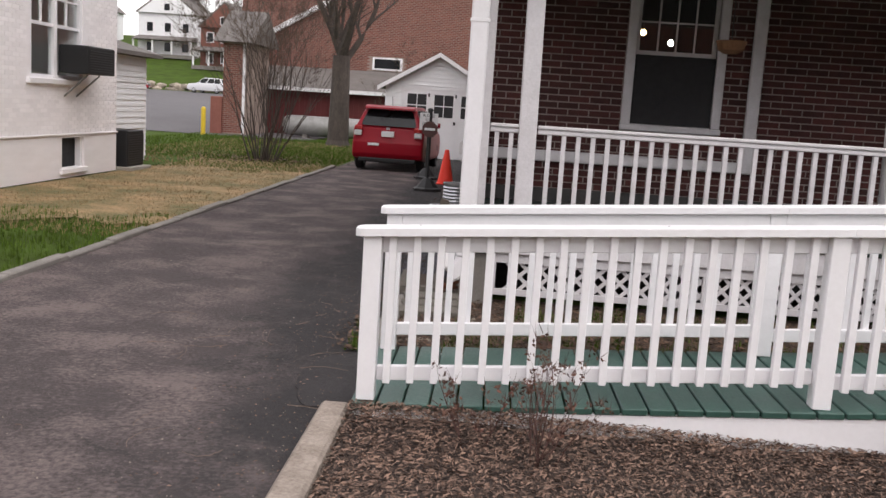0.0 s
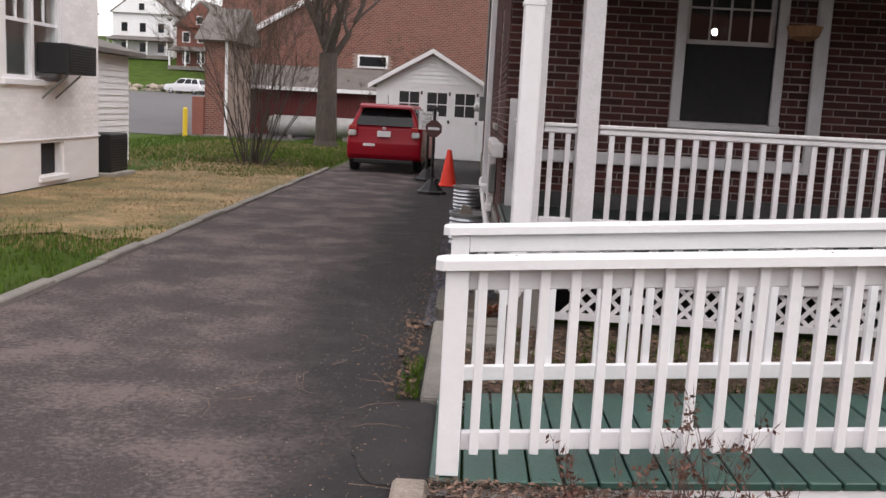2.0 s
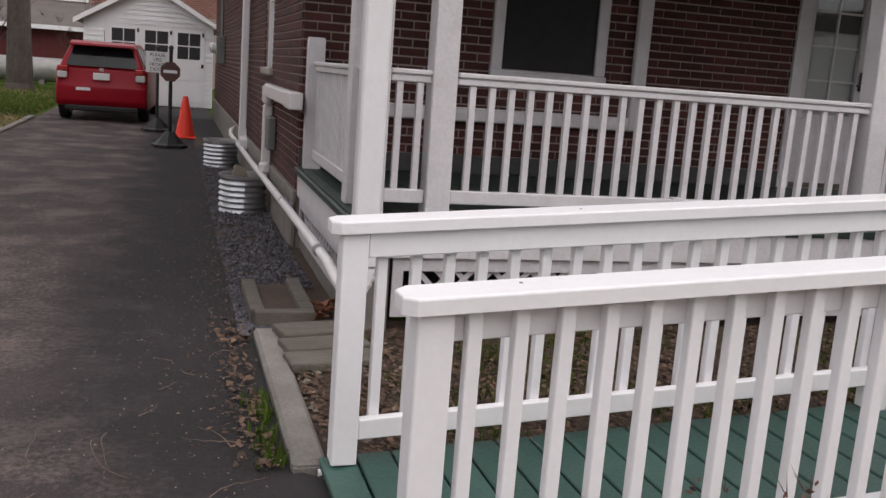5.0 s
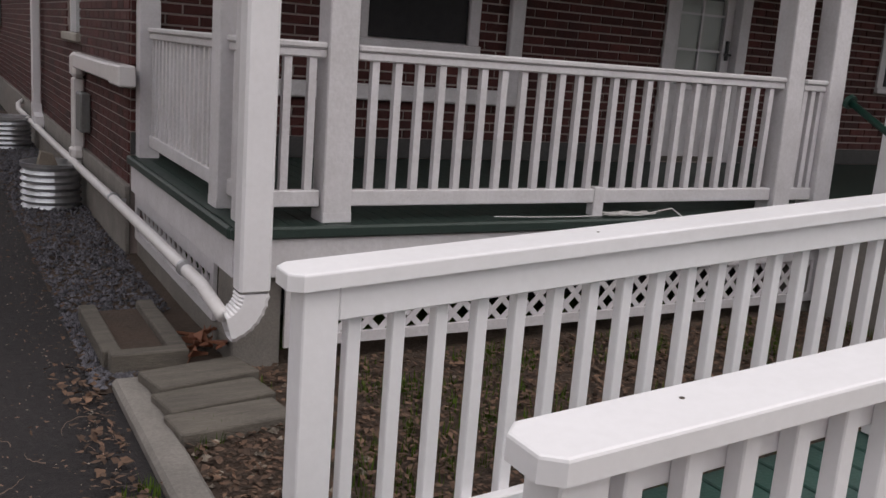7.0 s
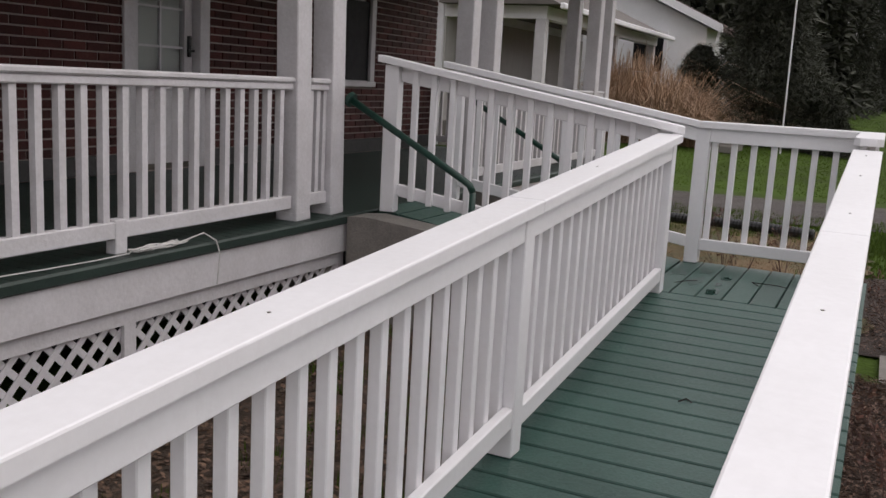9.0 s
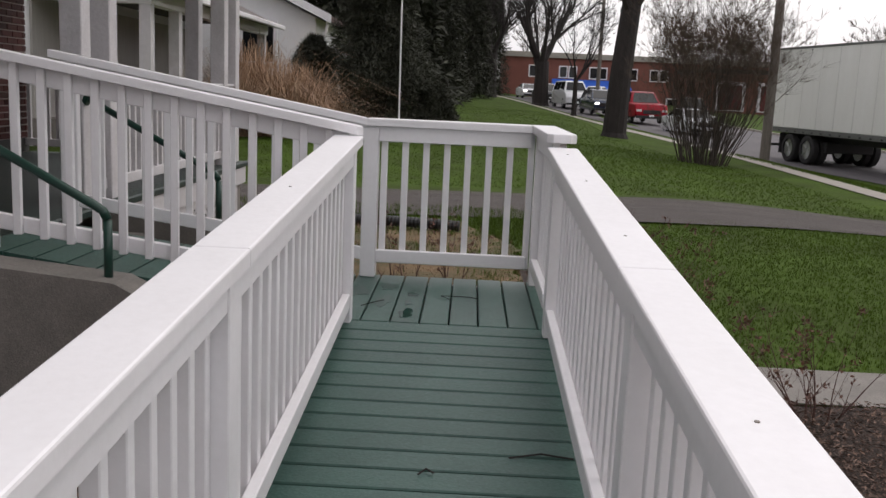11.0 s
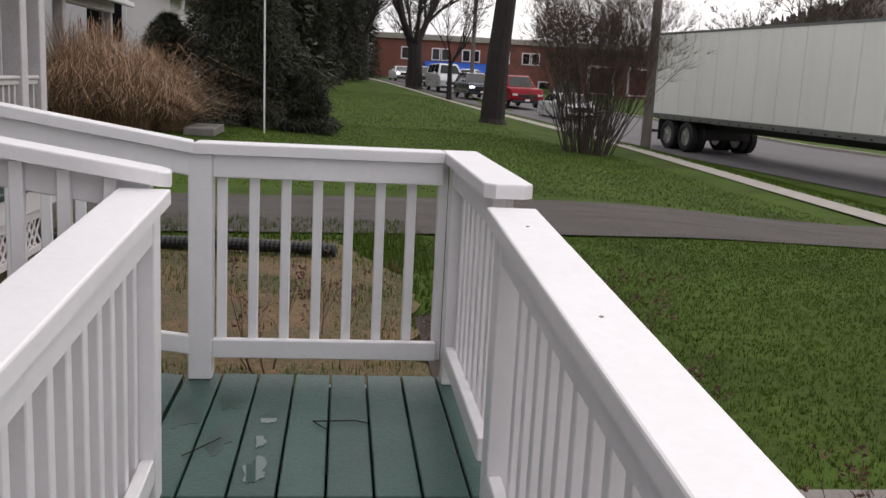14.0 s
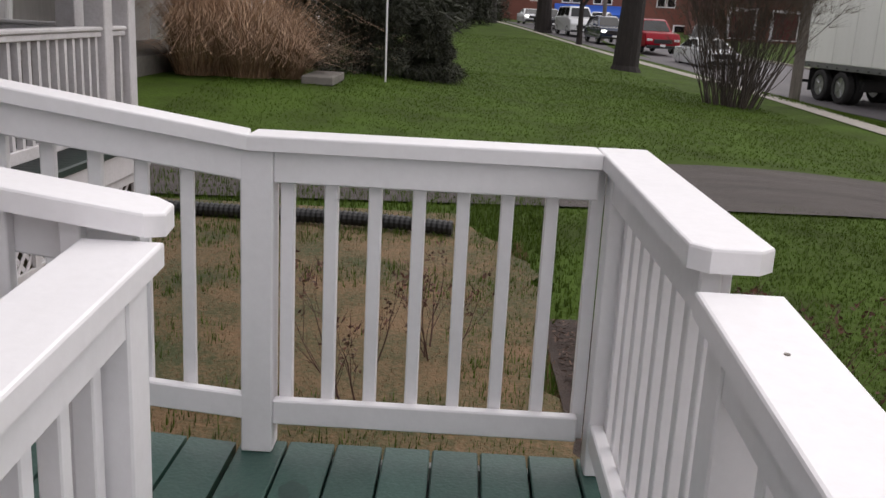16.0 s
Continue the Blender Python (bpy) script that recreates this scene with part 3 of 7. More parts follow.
def wall_with_holes(bm, axis, c0, c1, u0, u1, z0, z1, holes):
    """Wall pieces round the openings, butted end to end."""
    us = sorted({u0, u1, *[h[0] for h in holes], *[h[1] for h in holes]})
    for a, b in zip(us, us[1:]):
        zs = [(z0, z1)]
        for h in holes:
            if h[0] <= a + 1e-6 and h[1] >= b - 1e-6:
                zs = [s for p, q in zs for s in ((p, min(q, h[2])), (max(p, h[3]), q)) if s[1] > s[0] + 1e-4]
        for p, q in zs:
            box(bm, (a, c0, p), (b, c1, q)) if axis == "y" else box(bm, (c0, a, p), (c1, b, q))
    return bm


wall_s = tagged(part("wall_south", wall_with_holes(B(), "y", HY0, HY0 + 0.25, HX0, HX1, 0.0, 6.2, [WIN, DOOR, WIN2]), MORTAR),
                "dark red brick front wall with grey mortar joints", "wall", "", "structure")
WWIN = (11.75, 12.55, 1.36, 2.7)
wall_w = tagged(part("wall_west", wall_with_holes(B(), "x", HX0, HX0 + 0.25, HY0 + 0.25, HY1, 0.0, 6.2, [WWIN]), MORTAR),
                "dark red brick side wall above a concrete foundation", "wall", "", "structure")
tagged(part("wall_east", box(B(), (HX1 - 0.25, HY0 + 0.25, 0), (HX1, HY1, 6.2)), MORTAR), "brick side wall", "wall", "", "structure")
tagged(part("wall_north", box(B(), (HX0 + 0.25, HY1 - 0.25, 0), (HX1 - 0.25, HY1, 6.2)), MORTAR), "brick rear wall", "wall", "", "structure")
tagged(part("roof", prism(B(), [(HX0 - 0.4, 6.2), (HX1 + 0.4, 6.2), ((HX0 + HX1) / 2, 8.8)], "y", HY0 - 0.4, HY1 + 0.4), SHINGLE), "grey shingled house roof", "roof", "", "structure")
base = B()
box(base, (HX0 - 0.035, HY0 - 0.02, 0.0), (HX0 - 0.001, HY1, 0.46), 0.006)
tagged(part("foundation_west", base, CONCRETE), "stained concrete house foundation", "foundation", "", "structure")
tagged(part("wall_base", wall_with_holes(B(), "y", HY0 - 0.02, HY0 - 0.001, HX0, HX1, 0.66, 0.80, [DOOR]), BASE_DARK), "dark painted base of the porch wall", "wall base", "", "structure")
# near-black backing behind the windows: the unlit room's shade is in its colour
tagged(part("room_back", box(B(), (HX0 + 0.3, HY0 + 2.6, 0.3), (HX1 - 0.3, HY0 + 2.7, 3.4)), WINDOW_DARK), "near-black backing wall, the room's darkness put into its colour", "wall", "", "structure")
tagged(part("room_ceiling", box(B(), (HX0 + 0.3, HY0 + 0.26, 3.4), (HX1 - 0.3, HY0 + 2.7, 3.5)), WINDOW_DARK), "near-black backing ceiling, the room's darkness put into its colour", "ceiling", "", "structure")


def sash_window(name, x0, x1, z0, z1, y, label, muntins=3):
    """A double-hung window in a wall that faces -y, with casing, sill, two sashes and panes."""
    w = tagged(part(name, box(B(), (x0 - 0.10, y - 0.05, z0 - 0.06), (x1 + 0.10, y + 0.12, z0), 0.008), WHITE_OLD), label, "window", "", "structure")
    c = B()
    box(c, (x0 - 0.09, y - 0.03, z0), (x0, y + 0.10, z1), 0.005)
    box(c, (x1, y - 0.03, z0), (x1 + 0.09, y + 0.10, z1), 0.005)
    box(c, (x0 - 0.09, y - 0.03, z1), (x1 + 0.09, y + 0.10, z1 + 0.10), 0.005)
    part("window_frame", c, WHITE_OLD, w)
    zm = (z0 + z1) / 2 + 0.02
    for nm, a, b, yy in (("lower_sash", z0, zm, y + 0.02), ("upper_sash", zm, z1, y + 0.055)):
        s = B()
        box(s, (x0, yy, a), (x0 + 0.04, yy + 0.03, b))
        box(s, (x1 - 0.04, yy, a), (x1, yy + 0.03, b))
        box(s, (x0 + 0.04, yy, a), (x1 - 0.04, yy + 0.03, a + 0.045))
        box(s, (x0 + 0.04, yy, b - 0.045), (x1 - 0.04, yy + 0.03, b))
        so = part(nm, s, WHITE_OLD, w)
        if nm == "upper_sash":
            for k in range(1, muntins + 1):
                u = x0 + 0.04 + (x1 - x0 - 0.08) * k / (muntins + 1)
                part("muntin", box(B(), (u - 0.008, yy + 0.004, a + 0.045), (u + 0.008, yy + 0.026, b - 0.045)), WHITE_OLD, so)
            g = (a + b) / 2
            part("muntin", box(B(), (x0 + 0.04, yy + 0.006, g - 0.008), (x1 - 0.04, yy + 0.024, g + 0.008)), WHITE_OLD, so)
        p = part("pane", box(B(), (x0 + 0.04, yy + 0.012, a + 0.045), (x1 - 0.04, yy + 0.018, b - 0.045)), PANE, so)
        p.visible_shadow = False
    part("insect_screen", box(B(), (x0 + 0.005, y + 0.006, z0 + 0.01), (x1 - 0.005, y + 0.010, zm)), SHADE_CLOTH, w, "dark grey insect screen over the lower sash")
    return w


sash_window("window_1", *WIN, HY0, "white sash window with a dark insect screen")
sash_window("window_2", *WIN2, HY0, "white sash window beside the porch end")
ww = tagged(part("window_3", box(B(), (HX0 - 0.05, WWIN[0] - 0.06, WWIN[2] - 0.07), (HX0 + 0.12, WWIN[1] + 0.06, WWIN[2]), 0.008), CONCRETE_LIGHT), "white framed side window with a stone sill", "window", "", "structure")
c = B()
for a, b in ((WWIN[0], WWIN[0] + 0.08), (WWIN[1] - 0.08, WWIN[1])):
    box(c, (HX0 + 0.02, a, WWIN[2]), (HX0 + 0.10, b, WWIN[3]))
box(c, (HX0 + 0.02, WWIN[0] + 0.08, WWIN[3] - 0.08), (HX0 + 0.10, WWIN[1] - 0.08, WWIN[3]))
box(c, (HX0 + 0.03, WWIN[0] + 0.08, 2.02), (HX0 + 0.09, WWIN[1] - 0.08, 2.07))
part("window_frame", c, WHITE, ww)
part("pane", box(B(), (HX0 + 0.06, WWIN[0] + 0.08, WWIN[2]), (HX0 + 0.066, WWIN[1] - 0.08, WWIN[3] - 0.08)), PANE, ww).visible_shadow = False

# front door, white with a glazed upper half and a storm door
d = tagged(part("door_1", box(B(), (DOOR[0] + 0.07, HY0 + 0.06, 0.67), (DOOR[1] - 0.07, HY0 + 0.10, 1.28), 0.006), WHITE_OLD), "closed white front door with a glazed upper half", "door", "", "structure")
f = B()
box(f, (DOOR[0] - 0.06, HY0 - 0.03, 0.66), (DOOR[0] + 0.06, HY0 + 0.12, 2.75), 0.005)
box(f, (DOOR[1] - 0.06, HY0 - 0.03, 0.66), (DOOR[1] + 0.06, HY0 + 0.12, 2.75), 0.005)
box(f, (DOOR[0] + 0.06, HY0 - 0.03, 2.66), (DOOR[1] - 0.06, HY0 + 0.12, 2.75), 0.005)
part("door_frame", f, WHITE_OLD, d)
s = B()
for a, b in ((DOOR[0] + 0.07, DOOR[0] + 0.16), (DOOR[1] - 0.16, DOOR[1] - 0.07)):
    box(s, (a, HY0 + 0.05, 1.28), (b, HY0 + 0.10, 2.65))
box(s, (DOOR[0] + 0.16, HY0 + 0.05, 2.52), (DOOR[1] - 0.16, HY0 + 0.10, 2.65))
box(s, (DOOR[0] + 0.16, HY0 + 0.05, 1.28), (DOOR[1] - 0.16, HY0 + 0.10, 1.32))
part("door_sash", s, WHITE_OLD, d)
m_ = B()
xm = (DOOR[0] + DOOR[1]) / 2
box(m_, (xm - 0.009, HY0 + 0.065, 1.32), (xm + 0.009, HY0 + 0.09, 2.52))
for z in (1.62, 1.92, 2.22):
    box(m_, (DOOR[0] + 0.16, HY0 + 0.068, z - 0.009), (xm - 0.009, HY0 + 0.088, z + 0.009))
    box(m_, (xm + 0.009, HY0 + 0.068, z - 0.009), (DOOR[1] - 0.16, HY0 + 0.088, z + 0.009))
part("muntin", m_, WHITE_OLD, d)
part("pane", box(B(), (DOOR[0] + 0.16, HY0 + 0.075, 1.32), (DOOR[1] - 0.16, HY0 + 0.080, 2.52)), PANE, d).visible_shadow = False
part("curtain", box(B(), (DOOR[0] + 0.15, HY0 + 0.115, 1.30), (DOOR[1] - 0.15, HY0 + 0.125, 2.05)), CURTAIN, d, "pale half curtain behind the glass")
part("panel", box(B(), (DOOR[0] + 0.2, HY0 + 0.052, 0.82), (DOOR[1] - 0.2, HY0 + 0.06, 1.14), 0.003), WHITE_OLD, d)
part("lockset", box(B(), (DOOR[1] - 0.135, HY0 + 0.02, 1.55), (DOOR[1] - 0.105, HY0 + 0.05, 1.72), 0.006), BLACK_METAL, d, "black door latch")
part("door_handle", tube(B(), [(DOOR[1] - 0.12, HY0 + 0.02, 1.60), (DOOR[1] - 0.12, HY0 - 0.01, 1.60), (DOOR[1] - 0.19, HY0 - 0.01, 1.60)], 0.011, 8), BLACK_METAL, d)
part("kick_strip", box(B(), (DOOR[0] + 0.07, HY0 + 0.02, 0.66), (DOOR[1] - 0.07, HY0 + 0.06, 0.70)), WOOD_GREY, d)

# ---- porch ----
PX0, PX1, PY0 = 0.41, 10.00, 7.35
FLOOR = 0.655
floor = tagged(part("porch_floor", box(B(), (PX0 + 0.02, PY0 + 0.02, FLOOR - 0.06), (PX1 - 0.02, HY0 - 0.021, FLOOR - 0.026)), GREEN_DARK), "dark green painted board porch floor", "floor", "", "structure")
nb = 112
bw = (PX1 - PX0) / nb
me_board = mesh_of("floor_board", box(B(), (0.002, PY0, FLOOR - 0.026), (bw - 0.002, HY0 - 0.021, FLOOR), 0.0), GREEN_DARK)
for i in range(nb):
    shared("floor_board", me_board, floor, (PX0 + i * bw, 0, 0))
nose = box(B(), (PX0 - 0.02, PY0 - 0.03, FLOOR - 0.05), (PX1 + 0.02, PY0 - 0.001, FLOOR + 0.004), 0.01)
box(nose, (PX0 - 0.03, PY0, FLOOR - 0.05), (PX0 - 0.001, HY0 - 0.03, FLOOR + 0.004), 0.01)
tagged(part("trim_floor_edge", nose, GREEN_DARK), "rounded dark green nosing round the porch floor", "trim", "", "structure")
tagged(part("porch_ceiling", box(B(), (PX0 - 0.1, PY0 - 0.15, 2.98), (PX1 + 0.1, HY0 - 0.001, 3.04)), SIDING), "white board porch ceiling", "ceiling", "", "structure")
tagged(part("porch_roof", prism(B(), [(PY0 - 0.45, 3.20), (HY0 - 0.02, 4.2), (HY0 - 0.02, 3.06), (PY0 - 0.45, 3.06)], "x", PX0 - 0.4, PX1 + 0.4), SHINGLE), "sloping shingled porch roof", "roof", "", "structure")
tagged(part("porch_beam", box(B(), (PX0 + 0.02, PY0 + 0.06, 2.72), (PX1 - 0.02, PY0 + 0.24, 2.979), 0.006), WHITE_OLD), "white porch beam on square posts", "beam", "", "structure")
tagged(part("porch_beam_west", box(B(), (PX0 + 0.02, PY0 + 0.241, 2.72), (PX0 + 0.18, HY0 - 0.01, 2.979), 0.006), WHITE_OLD), "white porch beam on square posts", "beam", "", "structure")
fascia = B()
box(fascia, (PX0 + 0.01, PY0 - 0.005, 0.43), (4.173, PY0 + 0.03, FLOOR - 0.051), 0.004)
box(fascia, (6.16, PY0 - 0.005, 0.43), (PX1 - 0.01, PY0 + 0.03, FLOOR - 0.051), 0.004)
box(fascia, (PX0, PY0 + 0.031, 0.43), (PX0 + 0.035, HY0 - 0.03, FLOOR - 0.051), 0.004)
tagged(part("trim_fascia", fascia, WHITE_OLD), "white painted skirt board below the porch floor", "trim", "", "structure")
pier = B()
for x in (PX0 + 0.02, 3.95, 6.18, PX1 - 0.24):
    box(pier, (x, PY0 + 0.05, -0.05), (x + 0.22, PY0 + 0.30, 0.43), 0.006)
box(pier, (PX0 + 0.04, PY0 + 0.31, -0.05), (PX0 + 0.2, HY0 - 0.03, 0.14), 0.006)
tagged(part("porch_piers", pier, CONCRETE), "weathered concrete piers below the porch", "foundation", "", "structure")
# dark backing added behind the lattice in place of the shade there
tagged(part("porch_dark", box(B(), (PX0 + 0.3, PY0 + 0.9, -0.03), (PX1 - 0.3, PY0 + 1.0, 0.6)), BASE_DARK), "dark sheet added for the shade below the porch", "wall", "", "structure")


def lattice(name, u0, u1, z0, z1, v, along, label):
    """A crossed-slat panel in a frame; it stands along x or along y."""
    n = thing(name, label, "lattice", ((u0 + u1) / 2, v, z0) if along == "x" else (v, (u0 + u1) / 2, z0), "porch lattices")

    def pt(u, dv, z):
        return (u, v + dv, z) if along == "x" else (v + dv, u, z)

    def slab(bm, pts, d0, d1):
        a = [bm.verts.new(pt(u, d0, z)) for u, z in pts]
        b = [bm.verts.new(pt(u, d1, z)) for u, z in pts]
        k = len(pts)
        bm.faces.new(a)
        bm.faces.new(b)
        for i in range(k):
            bm.faces.new((a[i], a[(i + 1) % k], b[(i + 1) % k], b[i]))
        return bm
    fr = B()
    for q in ((u0, u1, z1 - 0.075, z1), (u0, u1, z0, z0 + 0.05), (u0, u0 + 0.06, z0 + 0.05, z1 - 0.075), (u1 - 0.06, u1, z0 + 0.05, z1 - 0.075)):
        slab(fr, [(q[0], q[2]), (q[1], q[2]), (q[1], q[3]), (q[0], q[3])], 0, 0.02)
    mid = u0 + 1.7
    while mid < u1 - 0.5:
        slab(fr, [(mid, z0 + 0.05), (mid + 0.07, z0 + 0.05), (mid + 0.07, z1 - 0.075), (mid, z1 - 0.075)], 0, 0.02)
        mid += 1.77
    part("frame", fr, WHITE_OLD, n)
    a, b = z0 + 0.04, z1 - 0.065
    h, w, step = b - a, 0.042, 0.115
    u = u0 - h
    while u < u1:
        for sgn, d0 in ((1, 0.021), (-1, 0.028)):
            lo, hi = (u, u + h) if sgn > 0 else (u + h, u)
            if min(lo, hi) >= u0 + 0.01 and max(lo, hi) + w <= u1 - 0.01:
                part("slat", slab(B(), [(lo, a), (lo + w, a), (hi + w, b), (hi, b)], d0, d0 + 0.006), WHITE_OLD, n)
        u += step
    return n


lattice("lattice_panel", 0.66, 4.172, 0.09, 0.428, PY0 + 0.025, "x", "white lattice panel closing the space under the porch")
lattice("lattice_panel", 6.42, 9.76, 0.09, 0.428, PY0 + 0.025, "x", "white lattice panel closing the space under the porch")
lattice("lattice_panel", 7.70, 9.55, 0.14, 0.428, PX0 + 0.012, "y", "white lattice panel along the porch side")

# concrete steps with a cheek wall, half covered by the ramp
steps = thing("front_steps", "worn concrete porch steps with low cheek walls", "steps", (5.5, 6.8, 0))
for i in range(3):
    part("step", box(B(), (4.337, 6.40 + 0.31 * i, -0.03 + 0.001 * i), (5.998, PY0 - 0.035, 0.17 * (i + 1) - 0.0), 0.012), CONCRETE, steps)
for x0, x1 in ((4.105, 4.335), (6.0, 6.16)):
    part("cheek_wall", prism(B(), [(6.30, -0.03), (PY0 - 0.035, -0.03), (PY0 - 0.035, 0.648), (7.18, 0.66), (6.50, 0.60), (6.30, 0.5)], "x", x0, x1), CONCRETE, steps)


def pipe_rail(x, label):
    h = thing("handrail", label, "handrail", (x, 6.56, 0.5), "step handrails")
    part("rail", tube(B(), [(x, 7.40, 1.345), (x, 6.62, 0.925), (x, 6.58, 0.90), (x, 6.56, 0.86)], 0.021, 10), GREEN_PIPE, h, smooth=True)
    part("post", tube(B(), [(x, 6.56, 0.86), (x, 6.56, 0.56)], 0.02, 10), GREEN_PIPE, h, smooth=True)
    part("flange", tube(B(), [(x, 7.40, 1.344), (x, 7.375, 1.331)], 0.045, 12), GREEN_PIPE, h)


pipe_rail(4.215, "dark green iron pipe handrail bolted to a porch post")
pipe_rail(6.03, "dark green iron pipe handrail bolted to a porch post")

# porch posts, each standing on the floor
POSTS = [(0.52, 7.475), (0.897, 7.475), (3.773, 7.475), (4.13, 7.475), (6.07, 7.475), (6.52, 7.475), (9.42, 7.475), (9.86, 7.475)]
post0 = thing("porch_post", "square white painted wooden porch post", "post", (0, 0, 0), "porch posts")
part("shaft", box(B(), (-0.07, -0.07, 0), (0.07, 0.07, 2.065), 0.006), WHITE_OLD, post0)
part("foot", box(B(), (-0.071, -0.071, 0.0), (0.071, 0.071, 0.05), 0.004), WHITE_OLD, post0)
post0.location = (POSTS[0][0], POSTS[0][1], FLOOR)
for i, (x, y) in enumerate(POSTS[1:]):
    copy_thing(post0, pose(x, y, FLOOR, 0, -1.8 if i in (1, 2) else -0.4, 0))
copy_thing(post0, pose(0.52, 7.86, FLOOR))
copy_thing(post0, pose(9.86, 7.86, FLOOR))
half = thing("rail_pilaster", "short white wall post with a rounded top", "post", (0.50, 9.57, FLOOR))
prof = [(9.51, FLOOR), (9.64, FLOOR), (9.64, 1.58)] + [(9.575 + 0.065 * math.cos(a), 1.58 + 0.05 * math.sin(a)) for a in span(0, math.pi, 8)][1:]
part("shaft", prism(B(), prof, "x", 0.44, 0.56), WHITE_OLD, half)

me_bal = mesh_of("baluster", box(B(), (-0.0175, -0.0175, 0.80 - FLOOR), (0.0175, 0.0175, 1.385 - FLOOR)), WHITE_OLD)


def porch_rail(p, q, n, label="white porch railing with square balusters", first=None, pitch=None):
    """A level railing between two posts."""
    p, q = Vector((*p, 0)), Vector((*q, 0))
    mid = (p + q) / 2
    r = thing("porch_railing", label, "railing", (mid.x, mid.y, FLOOR), "porch railings")
    t = B()
    beam(t, p + Vector((0, 0, 1.452)), q + Vector((0, 0, 1.452)), 0.085, 0.030, 0.008)
    beam(t, p + Vector((0, 0, 1.4215)), q + Vector((0, 0, 1.4215)), 0.06, 0.038, 0.006)
    part("top_rail", t, WHITE_OLD, r)
    part("bottom_rail", beam(B(), p + Vector((0, 0, 0.80)), q + Vector((0, 0, 0.80)), 0.05, 0.075, 0.005), WHITE_OLD, r)
    for i in range(n):
        c = p + (q - p) * ((i + 0.5) / n) if pitch is None else p + (q - p).normalized() * (first + i * pitch)
        shared("baluster", me_bal, r, (c.x, c.y, FLOOR))
    return r


porch_rail((0.595, 7.46), (0.822, 7.46), 2)
r = porch_rail((0.972, 7.46), (3.698, 7.46), 23, first=0.094, pitch=0.1150)
part("support_block", box(B(), (2.37, 7.43, FLOOR), (2.44, 7.49, 0.81), 0.004), WHITE_OLD, r)
porch_rail((3.848, 7.46), (4.055, 7.46), 3)
porch_rail((0.52, 7.935), (0.52, 9.505), 17)
porch_rail((0.52, 7.55), (0.52, 7.785), 2)
porch_rail((6.145, 7.46), (6.445, 7.46), 3)
porch_rail((6.595, 7.46), (9.345, 7.46), 23)
porch_rail((9.495, 7.46), (9.785, 7.46), 2)
porch_rail((9.86, 7.935), (9.86, 9.64), 17)

# ---- ramp ----
RY0, RY1, RX1, RX2 = 4.47, 5.62, 4.57, 5.62
LAND = 0.376


BEND = 2.36


def deck_z(x):
    """The ramp rises gently to its middle post, then more steeply to the landing."""
    return LAND if x >= RX1 else 0.060 + 0.0600 * x if x < BEND else 0.2016 + (LAND - 0.2016) * (x - BEND) / (RX1 - BEND)


ramp = thing("wheelchair_ramp", "green painted plank ramp with white skirt boards", "ramp", (2.9, 5.05, 0))
npl = 34
pw = RX1 / npl
me_plank = mesh_of("plank", box(B(), (0.004, RY0, -0.034), (pw - 0.006, RY1, 0.0), 0.005), GREEN_DECK)
for i in range(npl):
    o = shared("plank", me_plank, ramp, (i * pw, 0, deck_z(i * pw) + 0.0))
    o.rotation_euler.y = -math.atan((deck_z((i + 1) * pw - 0.001) - deck_z(i * pw)) / pw)
for i in range(8):
    w = (RY1 - RY0) / 8
    part("plank", box(B(), (RX1 + 0.004, RY0 + i * w + 0.004, LAND - 0.034), (RX2 + 0.07, RY0 + (i + 1) * w - 0.004, LAND), 0.004), GREEN_DECK, ramp)
for y0 in (RY0 + 0.012, RY1 - 0.05):
    s = B()
    prism(s, [(0.0, -0.04), (RX1, -0.04), (RX1, LAND - 0.036), (BEND, 0.165), (0.0, 0.022)], "y", y0, y0 + 0.035)
    part("skirt_board", s, WHITE, ramp)
    part("skirt_board", box(B(), (RX1 + 0.001, y0, -0.04), (RX2 + 0.06, y0 + 0.035, LAND - 0.036)), WHITE, ramp)
part("skirt_board", box(B(), (RX2 + 0.02, RY0 + 0.05, -0.04), (RX2 + 0.055, RY1 - 0.055, LAND - 0.036)), WHITE, ramp)

# second flight from the landing up to the porch
U0, U1 = Vector((4.70, RY1 + 0.004, LAND)), Vector((5.66, RY1 + 0.004, LAND))
V0, V1 = Vector((4.47, PY0 - 0.035, FLOOR + 0.01)), Vector((5.34, PY0 - 0.035, FLOOR + 0.01))
for i in range(12):
    a, b = i / 12 + 0.003, (i + 1) / 12 - 0.003
    q = [U0.lerp(V0, a), U1.lerp(V1, a), U1.lerp(V1, b), U0.lerp(V0, b)]
    bm = B()
    top = [bm.verts.new(v) for v in q]
    bot = [bm.verts.new(v - Vector((0, 0, 0.034))) for v in q]
    bm.faces.new(top)
    bm.faces.new(bot)
    for k in range(4):
        bm.faces.new((top[k], top[(k + 1) % 4], bot[(k + 1) % 4], bot[k]))
    part("plank", bm, GREEN_DECK, ramp)
for a, b in ((U0, V0), (U1, V1)):
    part("stringer", beam(B(), a + Vector((0, 0.01, -0.04)), b + Vector((0, -0.01, -0.04)), 0.035, 0.15), GREEN_DECK, ramp)

me_bal2 = {}


